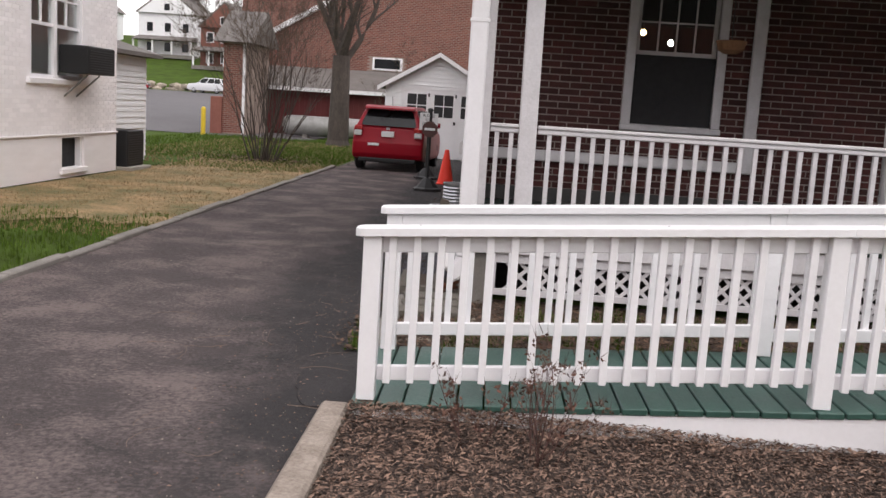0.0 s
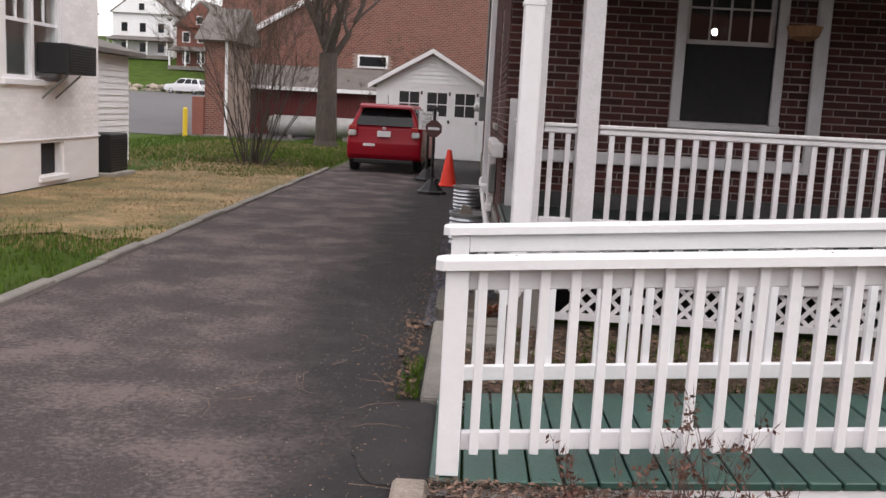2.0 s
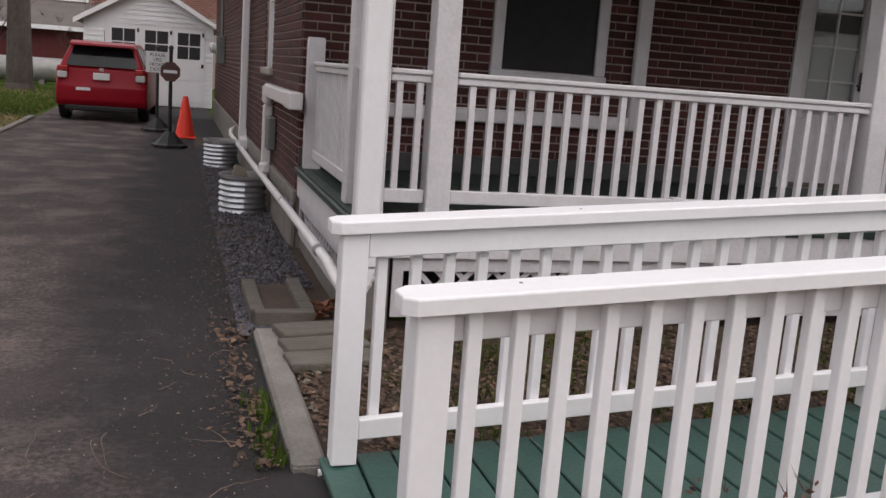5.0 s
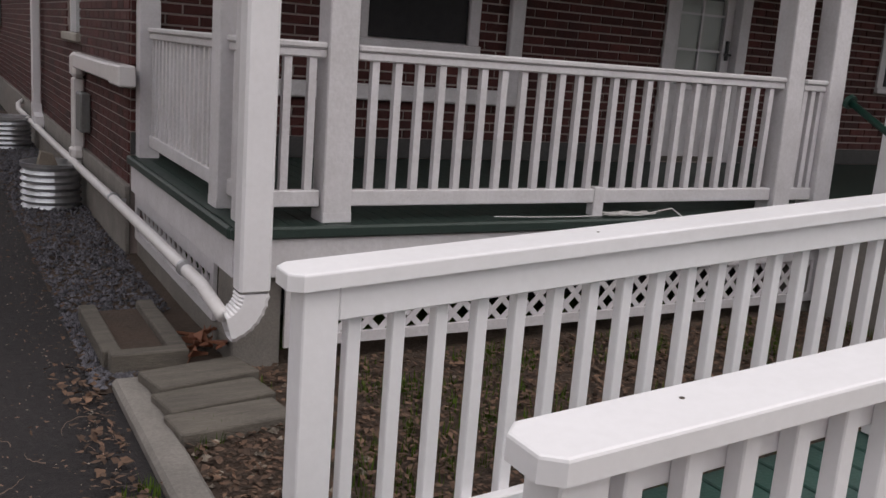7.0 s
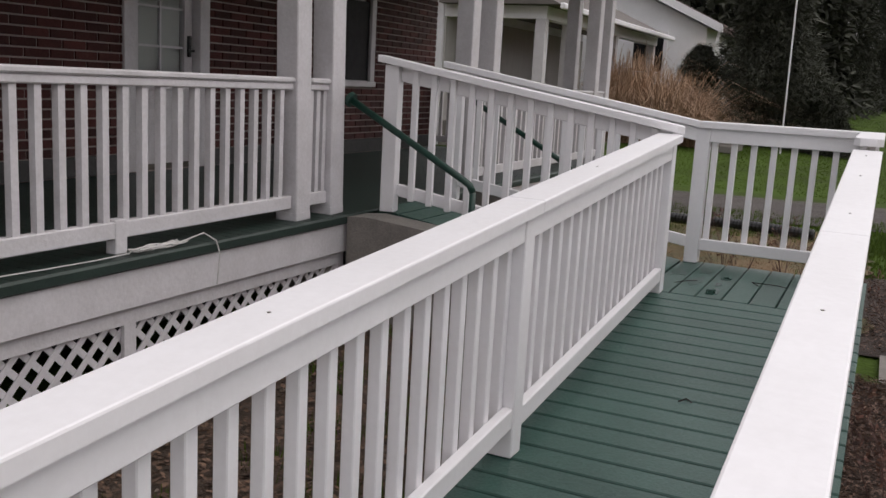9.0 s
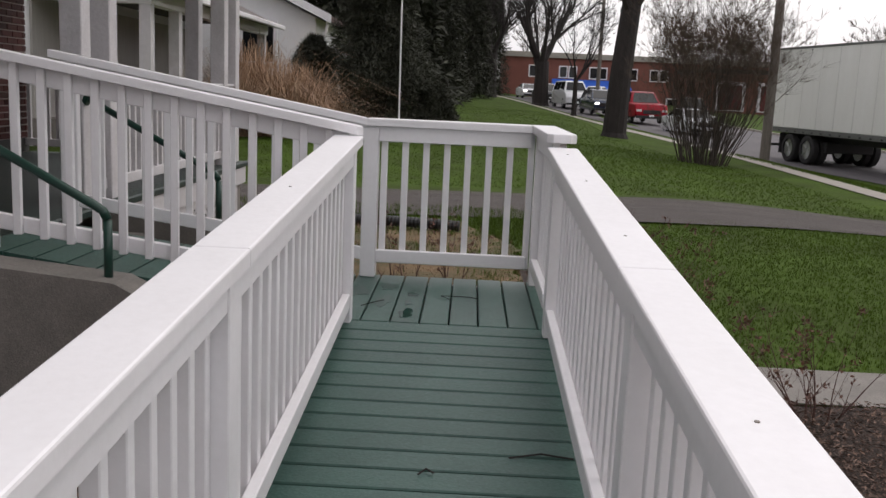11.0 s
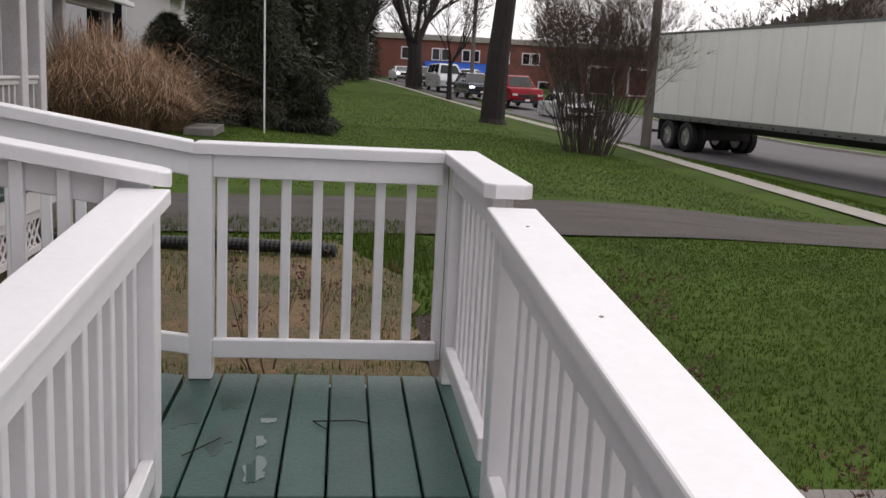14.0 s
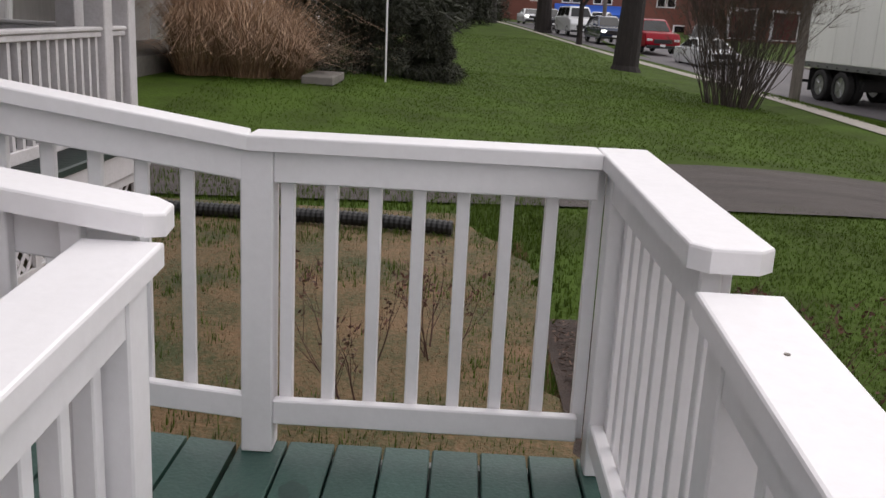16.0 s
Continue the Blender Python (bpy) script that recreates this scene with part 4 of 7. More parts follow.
def ramp_rail(p, q, dz0, dz1, outer, label, posts=(), cap_lip=(0.0, 0.0), pitch=0.120, chamfer=(False, False), first=0.13, rail_in=0.0):
    """A railing along a run of deck from p to q; p and q are on the line of the rails with the cap's top height as z,
    dz the drop to the deck, outer the side (+1 left of the way) on which the balusters are nailed."""
    p, q = Vector(p), Vector(q)
    d = q - p
    flat = Vector((d.x, d.y, 0))
    ln = flat.length
    u = flat / ln
    side = Vector((-u.y, u.x, 0)) * outer
    r = thing("ramp_railing", label, "railing", (p + q) / 2 - Vector((0, 0, (dz0 + dz1) / 2)), "ramp railings")
    def at(s):
        return p + d * (s / ln)
    # cap, with clipped corners at its free ends
    s0, s1, hw, ch = -cap_lip[0], ln + cap_lip[1], 0.07, 0.03
    out = []
    out += [(s0, -hw + ch), (s0 + ch, -hw)] if chamfer[0] else [(s0, -hw)]
    out += [(s1 - ch, -hw), (s1, -hw + ch)] if chamfer[1] else [(s1, -hw)]
    out += [(s1, hw - ch), (s1 - ch, hw)] if chamfer[1] else [(s1, hw)]
    out += [(s0 + ch, hw), (s0, hw - ch)] if chamfer[0] else [(s0, hw)]
    bm = B()
    nrm = Vector((-u.y, u.x, 0))
    top = [bm.verts.new(at(s) + nrm * w) for s, w in out]
    bot = [bm.verts.new(at(s) + nrm * w - Vector((0, 0, 0.042))) for s, w in out]
    k = len(out)
    tf = bm.faces.new(top)
    bm.faces.new(bot)
    for i in range(k):
        bm.faces.new((top[i], top[(i + 1) % k], bot[(i + 1) % k], bot[i]))
    bmesh.ops.bevel(bm, geom=list(tf.edges), offset=0.006, segments=2, affect="EDGES", profile=0.5)
    part("cap", bm, WHITE, r)
    # posts, flush with the rails
    rows = sorted(posts)
    for s in rows:
        c = at(s)
        t0, b0 = c.z - 0.044, c.z - (dz0 + (dz1 - dz0) * s / ln) + 0.001
        bm = B()
        box(bm, (-0.045, -0.045, b0), (0.045, 0.045, t0), 0.004)
        bm.transform(Matrix.Translation((c.x, c.y, 0)) @ Matrix.Rotation(math.atan2(u.y, u.x), 4, "Z"))
        part("post", bm, WHITE, r)
    ends = [s for s in rows]
    segs = []
    prev = None
    for s in ends:
        if prev is None:
            if s > 0.1:
                segs.append((0.0, s - 0.046))
        else:
            segs.append((prev + 0.046, s - 0.046))
        prev = s
    if prev is None:
        segs.append((0.0, ln))
    elif prev < ln - 0.1:
        segs.append((prev + 0.046, ln))
    for a, b in segs:
        for drop, h, nm in ((0.044, 0.088, "top_rail"), (dz0 - 0.165, 0.075, "bottom_rail")):
            m0, m1 = at(a), at(b)
            part(nm, beam(B(), m0 - Vector((0, 0, drop)) - side * 0.022, m1 - Vector((0, 0, drop)) - side * 0.022, 0.038, h, 0.004), WHITE, r)
    # balusters on the outer side
    hh = round(dz0 - 0.165 + 0.085 - 0.05, 3)
    if hh not in me_bal2:
        me_bal2[hh] = mesh_of("baluster", box(B(), (-0.0185, -0.0185, -hh), (0.0185, 0.0185, 0.0), 0.003), WHITE)
    s = first
    while s < ln - 0.05:
        if all(abs(s - v) > 0.055 for v in rows):
            c = at(s) + side * 0.0165
            shared("baluster", me_bal2[hh], r, (c.x, c.y, c.z - 0.046), rz=math.atan2(u.y, u.x))
        s += pitch
    return r


def cap_z(x):
    return 0.939 + 0.0692 * x


NEAR, FAR = 4.555, 5.56
CLIP = "white ramp railing with a flat clipped cap board"
for y, out, first, pitch, end in ((NEAR, -1, 0.175, 0.1190, 4.53), (FAR, 1, 0.181, 0.1215, 4.62)):
    ramp_rail((0.0, y, cap_z(0)), (BEND, y, cap_z(BEND)), cap_z(0) - deck_z(0.06), cap_z(BEND) - deck_z(BEND), out, CLIP, (0.075, BEND - 0.046), (0.01, 0.0), chamfer=(True, False), first=first, pitch=pitch)
    ramp_rail((BEND, y, cap_z(BEND)), (end, y, cap_z(end)), cap_z(BEND) - deck_z(BEND), cap_z(end) - deck_z(4.55), out, "white upper ramp railing section", (end - BEND - 0.06,), (-0.002, 0.0), first=0.06, pitch=pitch)
LZ = 1.312
ramp_rail((4.62, NEAR, LZ), (5.69, NEAR, LZ), LZ - LAND, LZ - LAND, -1, "white landing railing with a clipped cap end", (1.00,), (0.05, 0.03), chamfer=(True, False), first=0.09)
ramp_rail((5.65, NEAR + 0.072, LZ), (5.65, 5.60, LZ), LZ - LAND, LZ - LAND, -1, "white landing railing across the ramp's turn", (0.93,), (0.0, -0.02), first=-0.004, pitch=0.1225)
ramp_rail((4.68, 5.56, LZ), (4.46, 7.30, 1.61), LZ - LAND - 0.01, 1.61 - FLOOR - 0.01, 1, "white sloping railing up to the porch", (1.69,), (0.06, 0.02), chamfer=(True, False), first=0.10)
ramp_rail((5.65, 5.585, LZ), (5.33, 7.28, 1.61), LZ - LAND - 0.01, 1.61 - FLOOR - 0.01, -1, "white sloping railing up to the porch", (1.65,), (-0.0, 0.02), first=0.17)


# ---- beside the driveway ----
def wheel(parent, x, y, r, w, name="wheel"):
    """A wheel whose axle runs along x."""
    t = B()
    prof = [(-w / 2, r * 0.66), (-w / 2, r * 0.9), (-w * 0.36, r), (w * 0.36, r), (w / 2, r * 0.9), (w / 2, r * 0.66)]
    n = 24
    rings = [[t.verts.new((x + u, y + q * math.cos(2 * math.pi * k / n), r + q * math.sin(2 * math.pi * k / n))) for k in range(n)] for u, q in prof]
    for a, b in zip(rings, rings[1:] + rings[:1]):
        for k in range(n):
            t.faces.new((a[k], a[(k + 1) % n], b[(k + 1) % n], b[k]))
    wob = part(name, t, RUBBER, parent, smooth=False)
    h = B()
    sgn = 1 if x > 0 else -1
    xo = x + sgn * w * 0.40
    tube(h, [(x - sgn * w * 0.45, y, r), (xo - sgn * 0.03, y, r)], [r * 0.655, r * 0.655], 24)
    for k in range(5):
        a = 2 * math.pi * k / 5
        c, s = math.cos(a), math.sin(a)
        q = [(-s * 0.028, c * 0.028), (s * 0.028, -c * 0.028)]
        pts = [(y + q[0][0], r + q[0][1]), (y + q[1][0], r + q[1][1]), (y + c * r * 0.63 + q[1][0], r + s * r * 0.63 + q[1][1]), (y + c * r * 0.63 + q[0][0], r + s * r * 0.63 + q[0][1])]
        prism(h, pts, "x", xo - sgn * 0.03, xo)
    part("rim", h, RIM, wob)
    return wob


def soft_edges(ob, w):
    """Rounds the pressed-metal edges of a car body."""
    m = ob.modifiers.new("round", "BEVEL")
    m.width, m.segments, m.limit_method, m.angle_limit = w, 3, "ANGLE", radians(22)
    return ob


def car(name, label, paint, L, W, H, prof, cab, rear=True, lit=False, plate=True, wheel_r=0.30, axle=(0.17, 0.80)):
    """A car along y, its rear at y = 0 and its nose at L. prof: side outline (fraction of L, height) of the body up to the belt;
    cab: outline of the cabin above the belt. Both are narrowed towards the top."""
    v = thing(name, label, "car")

    def loft(outline, widths, inset=0.0):
        bm = B()
        rows = []
        for f in widths:
            rows.append([bm.verts.new((f[0] * W / 2, y * L, z)) for y, z in outline])
        return bm, rows
    # body: middle slab and two rounded flanks
    bm = B()
    def ring(xf, shrink, dz):
        cy = 0.5
        return [bm.verts.new((xf * W / 2, (cy + (y - cy) * shrink) * L, z * (1 - dz) + 0.55 * dz if z > 0.55 else z + (0.55 - z) * dz * 0.4)) for y, z in prof]
    rs = [ring(-1.0, 0.955, 0.10), ring(-0.965, 0.985, 0.03), ring(-0.80, 1.0, 0.0), ring(0.80, 1.0, 0.0), ring(0.965, 0.985, 0.03), ring(1.0, 0.955, 0.10)]
    n = len(prof)
    for a, b in zip(rs, rs[1:]):
        for k in range(n):
            bm.faces.new((a[k], a[(k + 1) % n], b[(k + 1) % n], b[k]))
    bm.faces.new(rs[0])
    bm.faces.new(rs[-1])
    soft_edges(part("body", bm, paint, v, smooth=True), 0.085)
    # cabin: roof shell with glass set in
    zb, zt = min(z for _, z in cab), max(z for _, z in cab)
    def cabx(z, f):
        return W / 2 * f * (0.93 - 0.24 * (z - zb) / (zt - zb))
    bm = B()
    l0 = [bm.verts.new((-cabx(z, 1), y * L, z)) for y, z in cab]
    l1 = [bm.verts.new((cabx(z, 1), y * L, z)) for y, z in cab]
    k = len(cab)
    for i in range(k):
        bm.faces.new((l0[i], l0[(i + 1) % k], l1[(i + 1) % k], l1[i]))
    bm.faces.new(l0)
    bm.faces.new(l1)
    soft_edges(part("cabin", bm, paint, v, smooth=True), 0.05)
    cy, cz = sum(y for y, _ in cab) / k, (zb + zt) / 2
    def pane(nm, quad):
        p = [Vector(q) for q in quad]
        nrm = (p[1] - p[0]).cross(p[2] - p[0]).normalized()
        mid = sum(p, Vector()) / 4
        if nrm.dot(mid - Vector((0, cy * L, cz - 0.3))) < 0:
            nrm = -nrm
        b2 = B()
        rp = []
        for i in range(4):
            a0, a1, a2 = p[i - 1], p[i], p[(i + 1) % 4]
            s0, s2 = a1.lerp(a0, min(0.3, 0.09 / max(0.05, (a0 - a1).length))), a1.lerp(a2, min(0.3, 0.09 / max(0.05, (a2 - a1).length)))
            rp += [s0, (s0 + s2 + a1 * 2) / 4, s2]
        c_ = [b2.verts.new(mid + (q - mid) * 0.90 + nrm * 0.012) for q in rp]
        d_ = [b2.verts.new(mid + (q - mid) * 0.90 - nrm * 0.004) for q in rp]
        b2.faces.new(c_)
        for i in range(12):
            b2.faces.new((c_[i], c_[(i + 1) % 12], d_[(i + 1) % 12], d_[i]))
        part(nm, b2, CAR_GLASS, v)
    (ya, za), (yb, zb2), (yc, zc), (yd, zd) = cab[0], cab[1], cab[-2], cab[-1]
    pane("rear_window", [(-cabx(za, 0.95), ya * L, za), (cabx(za, 0.95), ya * L, za), (cabx(zb2, 0.95), yb * L, zb2), (-cabx(zb2, 0.95), yb * L, zb2)])
    pane("windscreen", [(-cabx(zd, 0.95), yd * L, zd), (cabx(zd, 0.95), yd * L, zd), (cabx(zc, 0.95), yc * L, zc), (-cabx(zc, 0.95), yc * L, zc)])
    tops = (yb + 0.02, yc - 0.01)
    bots = (ya + 0.05, yd - 0.03)
    for sgn in (-1, 1):
        for a, b in ((0.0, 0.30), (0.30, 0.62), (0.62, 1.0)):
            t0, t1 = tops[0] + (tops[1] - tops[0]) * a, tops[0] + (tops[1] - tops[0]) * b
            b0, b1 = bots[0] + (bots[1] - bots[0]) * a, bots[0] + (bots[1] - bots[0]) * b
            z0, z1 = zb + 0.03, zt - 0.06
            pane("side_window", [(sgn * cabx(z0, 1.0), b0 * L, z0), (sgn * cabx(z0, 1.0), b1 * L, z0), (sgn * cabx(z1, 1.0), t1 * L, z1), (sgn * cabx(z1, 1.0), t0 * L, z1)])
    for sgn in (-1, 1):
        for a in axle:
            wheel(v, sgn * (W / 2 - 0.10), a * L, wheel_r, 0.20)
            arch = B()
            lathe_pts = [(a * L + 1.16 * wheel_r * math.cos(t), wheel_r + 1.16 * wheel_r * math.sin(t)) for t in span(-0.2, math.pi + 0.2, 14)]
            prism(arch, lathe_pts, "x", sgn * (W / 2 - 0.22), sgn * (W / 2 + 0.004 - 0.012))
            part("wheel_arch", arch, BLACK, v)
    yr, zr = prof[0]
    if rear:
        for sgn in (-1, 1):
            part("tail_lamp", box(B(), (sgn * W * 0.37, -0.008, 0.80), (sgn * W * 0.475, 0.12, 0.93), 0.02), LAMP_CLEAR, v, "clear and red tail lamp")
            part("tail_lamp", box(B(), (sgn * W * 0.36, -0.010, 0.93), (sgn * W * 0.46, 0.10, 1.04), 0.02), LAMP_RED, v, "red tail lamp")
        part("number_plate", box(B(), (-0.15, -0.022, 0.80), (0.15, 0.0, 0.93), 0.004), SIGN_WHITE, v, "white number plate")
        part("badge", box(B(), (-0.045, -0.016, 0.965), (0.045, 0.0, 1.02), 0.01), RIM, v)
        part("bumper_sticker", box(B(), (-0.46, -0.014, 0.585), (-0.20, 0.0, 0.645), 0.003), SIGN_WHITE, v, "white bumper sticker")
        part("lower_bumper", box(B(), (-W * 0.40, 0.0, 0.20), (W * 0.40, 0.25, 0.30), 0.02), BLACK, v)
        part("wiper", tube(B(), [(0.0, 0.10, 1.05), (0.28, 0.135, 1.10)], 0.01, 6), BLACK, v)
        part("aerial", tube(B(), [(0.0, 0.55, H), (0.0, 0.42, H + 0.22)], 0.006, 5), BLACK, v)
    else:
        for sgn in (-1, 1):
            part("headlight", box(B(), (sgn * W * 0.30, L - 0.16, 0.68), (sgn * W * 0.465, L + 0.006, 0.82), 0.02), HEADLIGHT if lit else LAMP_CLEAR, v, "lit headlight" if lit else "clear headlight")
        part("grille", box(B(), (-W * 0.27, L - 0.05, 0.55), (W * 0.27, L + 0.008, 0.80), 0.015), BLACK_METAL, v)
        part("front_bumper", box(B(), (-W * 0.46, L - 0.10, 0.30), (W * 0.46, L + 0.02, 0.46), 0.03), BLACK if plate else RIM, v)
        part("number_plate", box(B(), (-0.15, L + 0.02, 0.40), (0.15, L + 0.03, 0.52), 0.004), SIGN_WHITE, v)
    for sgn in (-1, 1):
        part("door_mirror", box(B(), (sgn * W * 0.47, L * 0.62, zb + 0.02), (sgn * (W * 0.47 + 0.17), L * 0.645, zb + 0.15), 0.02), paint, v)
    return v


HATCH = [(0.012, 0.30), (0.0, 0.40), (0.0, 0.66), (0.016, 0.80), (0.022, 0.98), (0.035, 1.05), (0.75, 1.0), (0.93, 0.86), (0.99, 0.66), (1.0, 0.34), (0.9, 0.22), (0.1, 0.24)]
HATCH_CAB = [(0.018, 1.02), (0.085, 1.45), (0.16, 1.515), (0.50, 1.52), (0.60, 1.44), (0.80, 1.0)]
SEDAN = [(0.0, 0.36), (0.0, 0.70), (0.02, 0.98), (0.16, 1.0), (0.72, 0.97), (0.94, 0.80), (1.0, 0.62), (1.0, 0.34), (0.9, 0.22), (0.1, 0.24)]
SEDAN_CAB = [(0.12, 0.98), (0.26, 1.36), (0.36, 1.43), (0.52, 1.44), (0.58, 1.40), (0.74, 0.96)]
SUV = [(0.0, 0.42), (0.0, 0.80), (0.01, 1.05), (0.05, 1.10), (0.74, 1.08), (0.96, 0.98), (1.0, 0.72), (1.0, 0.40), (0.9, 0.28), (0.1, 0.3)]
SUV_CAB = [(0.02, 1.07), (0.09, 1.60), (0.15, 1.70), (0.52, 1.72), (0.58, 1.66), (0.74, 1.06)]
TRUCK = [(0.0, 0.55), (0.0, 1.15), (0.01, 1.18), (0.38, 1.18), (0.76, 1.20), (0.97, 1.12), (1.0, 0.80), (1.0, 0.48), (0.9, 0.36), (0.1, 0.42)]
TRUCK_CAB = [(0.38, 1.17), (0.40, 1.80), (0.43, 1.87), (0.60, 1.88), (0.65, 1.82), (0.76, 1.18)]
VAN = [(0.0, 0.45), (0.0, 1.2), (0.01, 1.35), (0.03, 1.40), (0.80, 1.38), (0.95, 1.22), (1.0, 0.90), (1.0, 0.42), (0.9, 0.32), (0.1, 0.35)]
VAN_CAB = [(0.01, 1.38), (0.02, 2.05), (0.04, 2.12), (0.66, 2.14), (0.70, 2.06), (0.82, 1.36)]

red = car("hatchback_car", "shiny red hatchback parked on the driveway", CAR_RED, 4.0, 1.68, 1.52, HATCH, HATCH_CAB)
sp = part("spoiler", prism(B(), [(0.10, 1.44), (0.27, 1.425), (0.34, 1.50), (0.30, 1.525), (0.12, 1.475)], "x", -0.58, 0.58), CAR_RED, red)
red.matrix_basis = pose(-1.83, 21.70, 0.0, 0, 0, -2.5)


def stanchion(x, y, rz, sign, label):
    s = thing("sign_stand", label, "sign stand", (0, 0, 0), "portable sign stands")
    b = B()
    lathe(b, (0, 0, 0), [(0.27, 0.0), (0.27, 0.045), (0.21, 0.07), (0.10, 0.20), (0.06, 0.24)], 8)
    part("base", b, BLACK, s, "heavy black rubber base")
    part("pole", tube(B(), [(0, 0, 0.22), (0, 0, 1.42)], 0.028, 10), BLACK, s)
    part("cap", lathe(B(), (0, 0, 1.42), [(0.03, 0.0), (0.03, 0.05), (0.045, 0.07), (0.02, 0.11)], 10), BLACK, s)
    if sign == "oct":
        f = [(0.155 * math.cos(a), 1.14 + 0.155 * math.sin(a)) for a in [math.pi / 8 + k * math.pi / 4 for k in range(8)]]
        p = part("sign_plate", prism(B(), f, "y", -0.045, -0.032), SIGN_DARK, s, "dark red eight-sided sign plate")
        part("lettering", box(B(), (-0.10, -0.049, 1.12), (0.10, -0.0455, 1.165)), SIGN_WHITE, p)
    else:
        p = part("sign_plate", box(B(), (-0.20, -0.045, 1.05), (0.20, -0.032, 1.42), 0.004), SIGN_WHITE, s, "white printed sign plate")
        for i, line in enumerate(("PLEASE", "USE", "FRONT", "DOOR")):
            cu = bpy.data.curves.new("lettering", "FONT")
            cu.body, cu.size, cu.align_x, cu.extrude = line, 0.085, "CENTER", 0.001
            t = new("lettering", cu)
            t.parent = p
            t.matrix_basis = pose(0, -0.048, 1.335 - 0.085 * i, 90, 0, 0)
            cu.materials.append(INK)
    s.matrix_basis = pose(x, y, 0.0, 0, 0, rz)
    return s


stanchion(-0.55, 17.35, -8, "oct", "black portable sign stand with a dark octagonal sign")
stanchion(-0.78, 20.2, -4, "text", "black portable sign stand with a white printed sign")

cone = thing("traffic_cone", "bright orange plastic traffic cone on the asphalt", "traffic cone", (-0.30, 19.15, 0))
part("cone_body", lathe(B(), (-0.30, 19.15, 0.03), [(0.165, 0.0), (0.16, 0.03), (0.045, 0.66), (0.035, 0.68), (0.025, 0.66)], 20), CONE, cone, smooth=False)
part("base", box(B(), (-0.48, 18.97, 0.0), (-0.12, 19.33, 0.032), 0.01), CONE, cone)


def planter(x, y, r, h, label):
    p = thing("planter", label, "planter", (x, y, 0), "galvanised planters")
    prof = []
    k = 0
    z = 0.0
    while z <= h - 0.02:
        prof.append((r + (0.012 if k % 2 else -0.010), z))
        z += h / 14
        k += 1
    prof += [(r + 0.012, h - 0.012), (r + 0.014, h), (r - 0.006, h), (r - 0.012, h - 0.12)]
    part("tub", lathe(B(), (x, y, 0.0), prof, 28), GALV, p)
    part("soil", lathe(B(), (x, y, h - 0.13), [(r - 0.015, 0.0), (r - 0.02, 0.015)], 20), SOIL, p)
    return p


planter(0.13, 11.35, 0.215, 0.37, "ribbed galvanised steel planter beside the wall")
planter(0.10, 14.95, 0.215, 0.37, "ribbed galvanised steel planter beside the wall")
st = thing("stone_block", "pale broken stone standing in a planter", "stone", (0.08, 11.3, 0.25))
part("stone", prism(B(), [(0.0, 0.26), (0.2, 0.26), (0.14, 0.43), (0.05, 0.46)], "y", 11.25, 11.36), STONE, st)

# downspout at the porch corner with a fluted elbow, and the drain pipe along the wall
ds = thing("downspout", "white aluminium downspout with a crimped elbow", "downspout", (0.465, 7.27, 0.2))
part("pipe", box(B(), (0.397, 7.205, 0.40), (0.533, 7.312, 2.95), 0.012), ALU_WHITE, ds)
elb = B()
NF = 14
rings = []
for i in range(NF + 1):
    a = radians(74) * i / NF
    cx, cz = 0.465 - 0.15 * (1 - math.cos(a)), 0.40 - 0.15 * math.sin(a)
    rad = 0.066 + (0.004 if i % 2 else -0.002)
    dx, dz = math.cos(a), math.sin(a)
    rings.append([elb.verts.new((cx + sx * rad * dx, 7.2585 + sy * 0.054, cz - sx * rad * dz)) for sx, sy in ((-1, -0.7), (-0.7, -1), (0.7, -1), (1, -0.7), (1, 0.7), (0.7, 1), (-0.7, 1), (-1, 0.7))])
for r0, r1 in zip(rings, rings[1:]):
    for k in range(8):
        elb.faces.new((r0[k], r0[(k + 1) % 8], r1[(k + 1) % 8], r1[k]))
part("elbow", elb, ALU_WHITE, ds)
for z in (2.2,):
    part("strap", box(B(), (0.39, 7.20, z), (0.54, 7.318, z + 0.025), 0.002), ALU_WHITE, ds)
dp = thing("drain_pipe", "long white plastic drain pipe strapped along the wall", "pipe", (0.31, 12, 0.3))
part("pipe", tube(B(), [(0.345, 7.25, 0.30), (0.315, 7.5, 0.375), (0.30, 9.2, 0.385), (0.30, 12.5, 0.35), (0.30, 16.3, 0.33), (0.31, 16.45, 0.38), (0.37, 16.5, 0.42)], 0.030, 12), PVC, dp, smooth=True)
for y in (7.75, 9.6, 14.2):
    part("clamp", tube(B(), [(0.305, y, 0.384 if y < 10 else 0.338), (0.305, y + 0.03, 0.384 if y < 10 else 0.338)], 0.038, 14), GALV, dp)
    part("bracket", box(B(), (0.335, y + 0.008, 0.30), (0.38, y + 0.022, 0.38)), GALV, dp)
ds2 = thing("downspout", "white aluminium downspout on the brick side wall", "downspout", (0.34, 14.5, 0.35))
part("pipe", box(B(), (0.29, 14.42, 0.46), (0.375, 14.55, 6.1), 0.01), ALU_WHITE, ds2)
part("elbow", prism(B(), [(14.40, 0.56), (14.57, 0.56), (14.57, 0.40), (14.18, 0.34), (14.18, 0.44), (14.40, 0.47)], "x", 0.288, 0.378), ALU_WHITE, ds2)
duct = thing("line_set_cover", "white plastic conduit cover on the brick wall", "conduit", (0.37, 10.5, 1.1))
part("horizontal_run", box(B(), (0.30, 9.42, 1.10), (0.395, 11.45, 1.21), 0.012), PVC, duct)
part("coupling", box(B(), (0.292, 9.40, 1.092), (0.397, 9.75, 1.218), 0.01), PVC, duct)
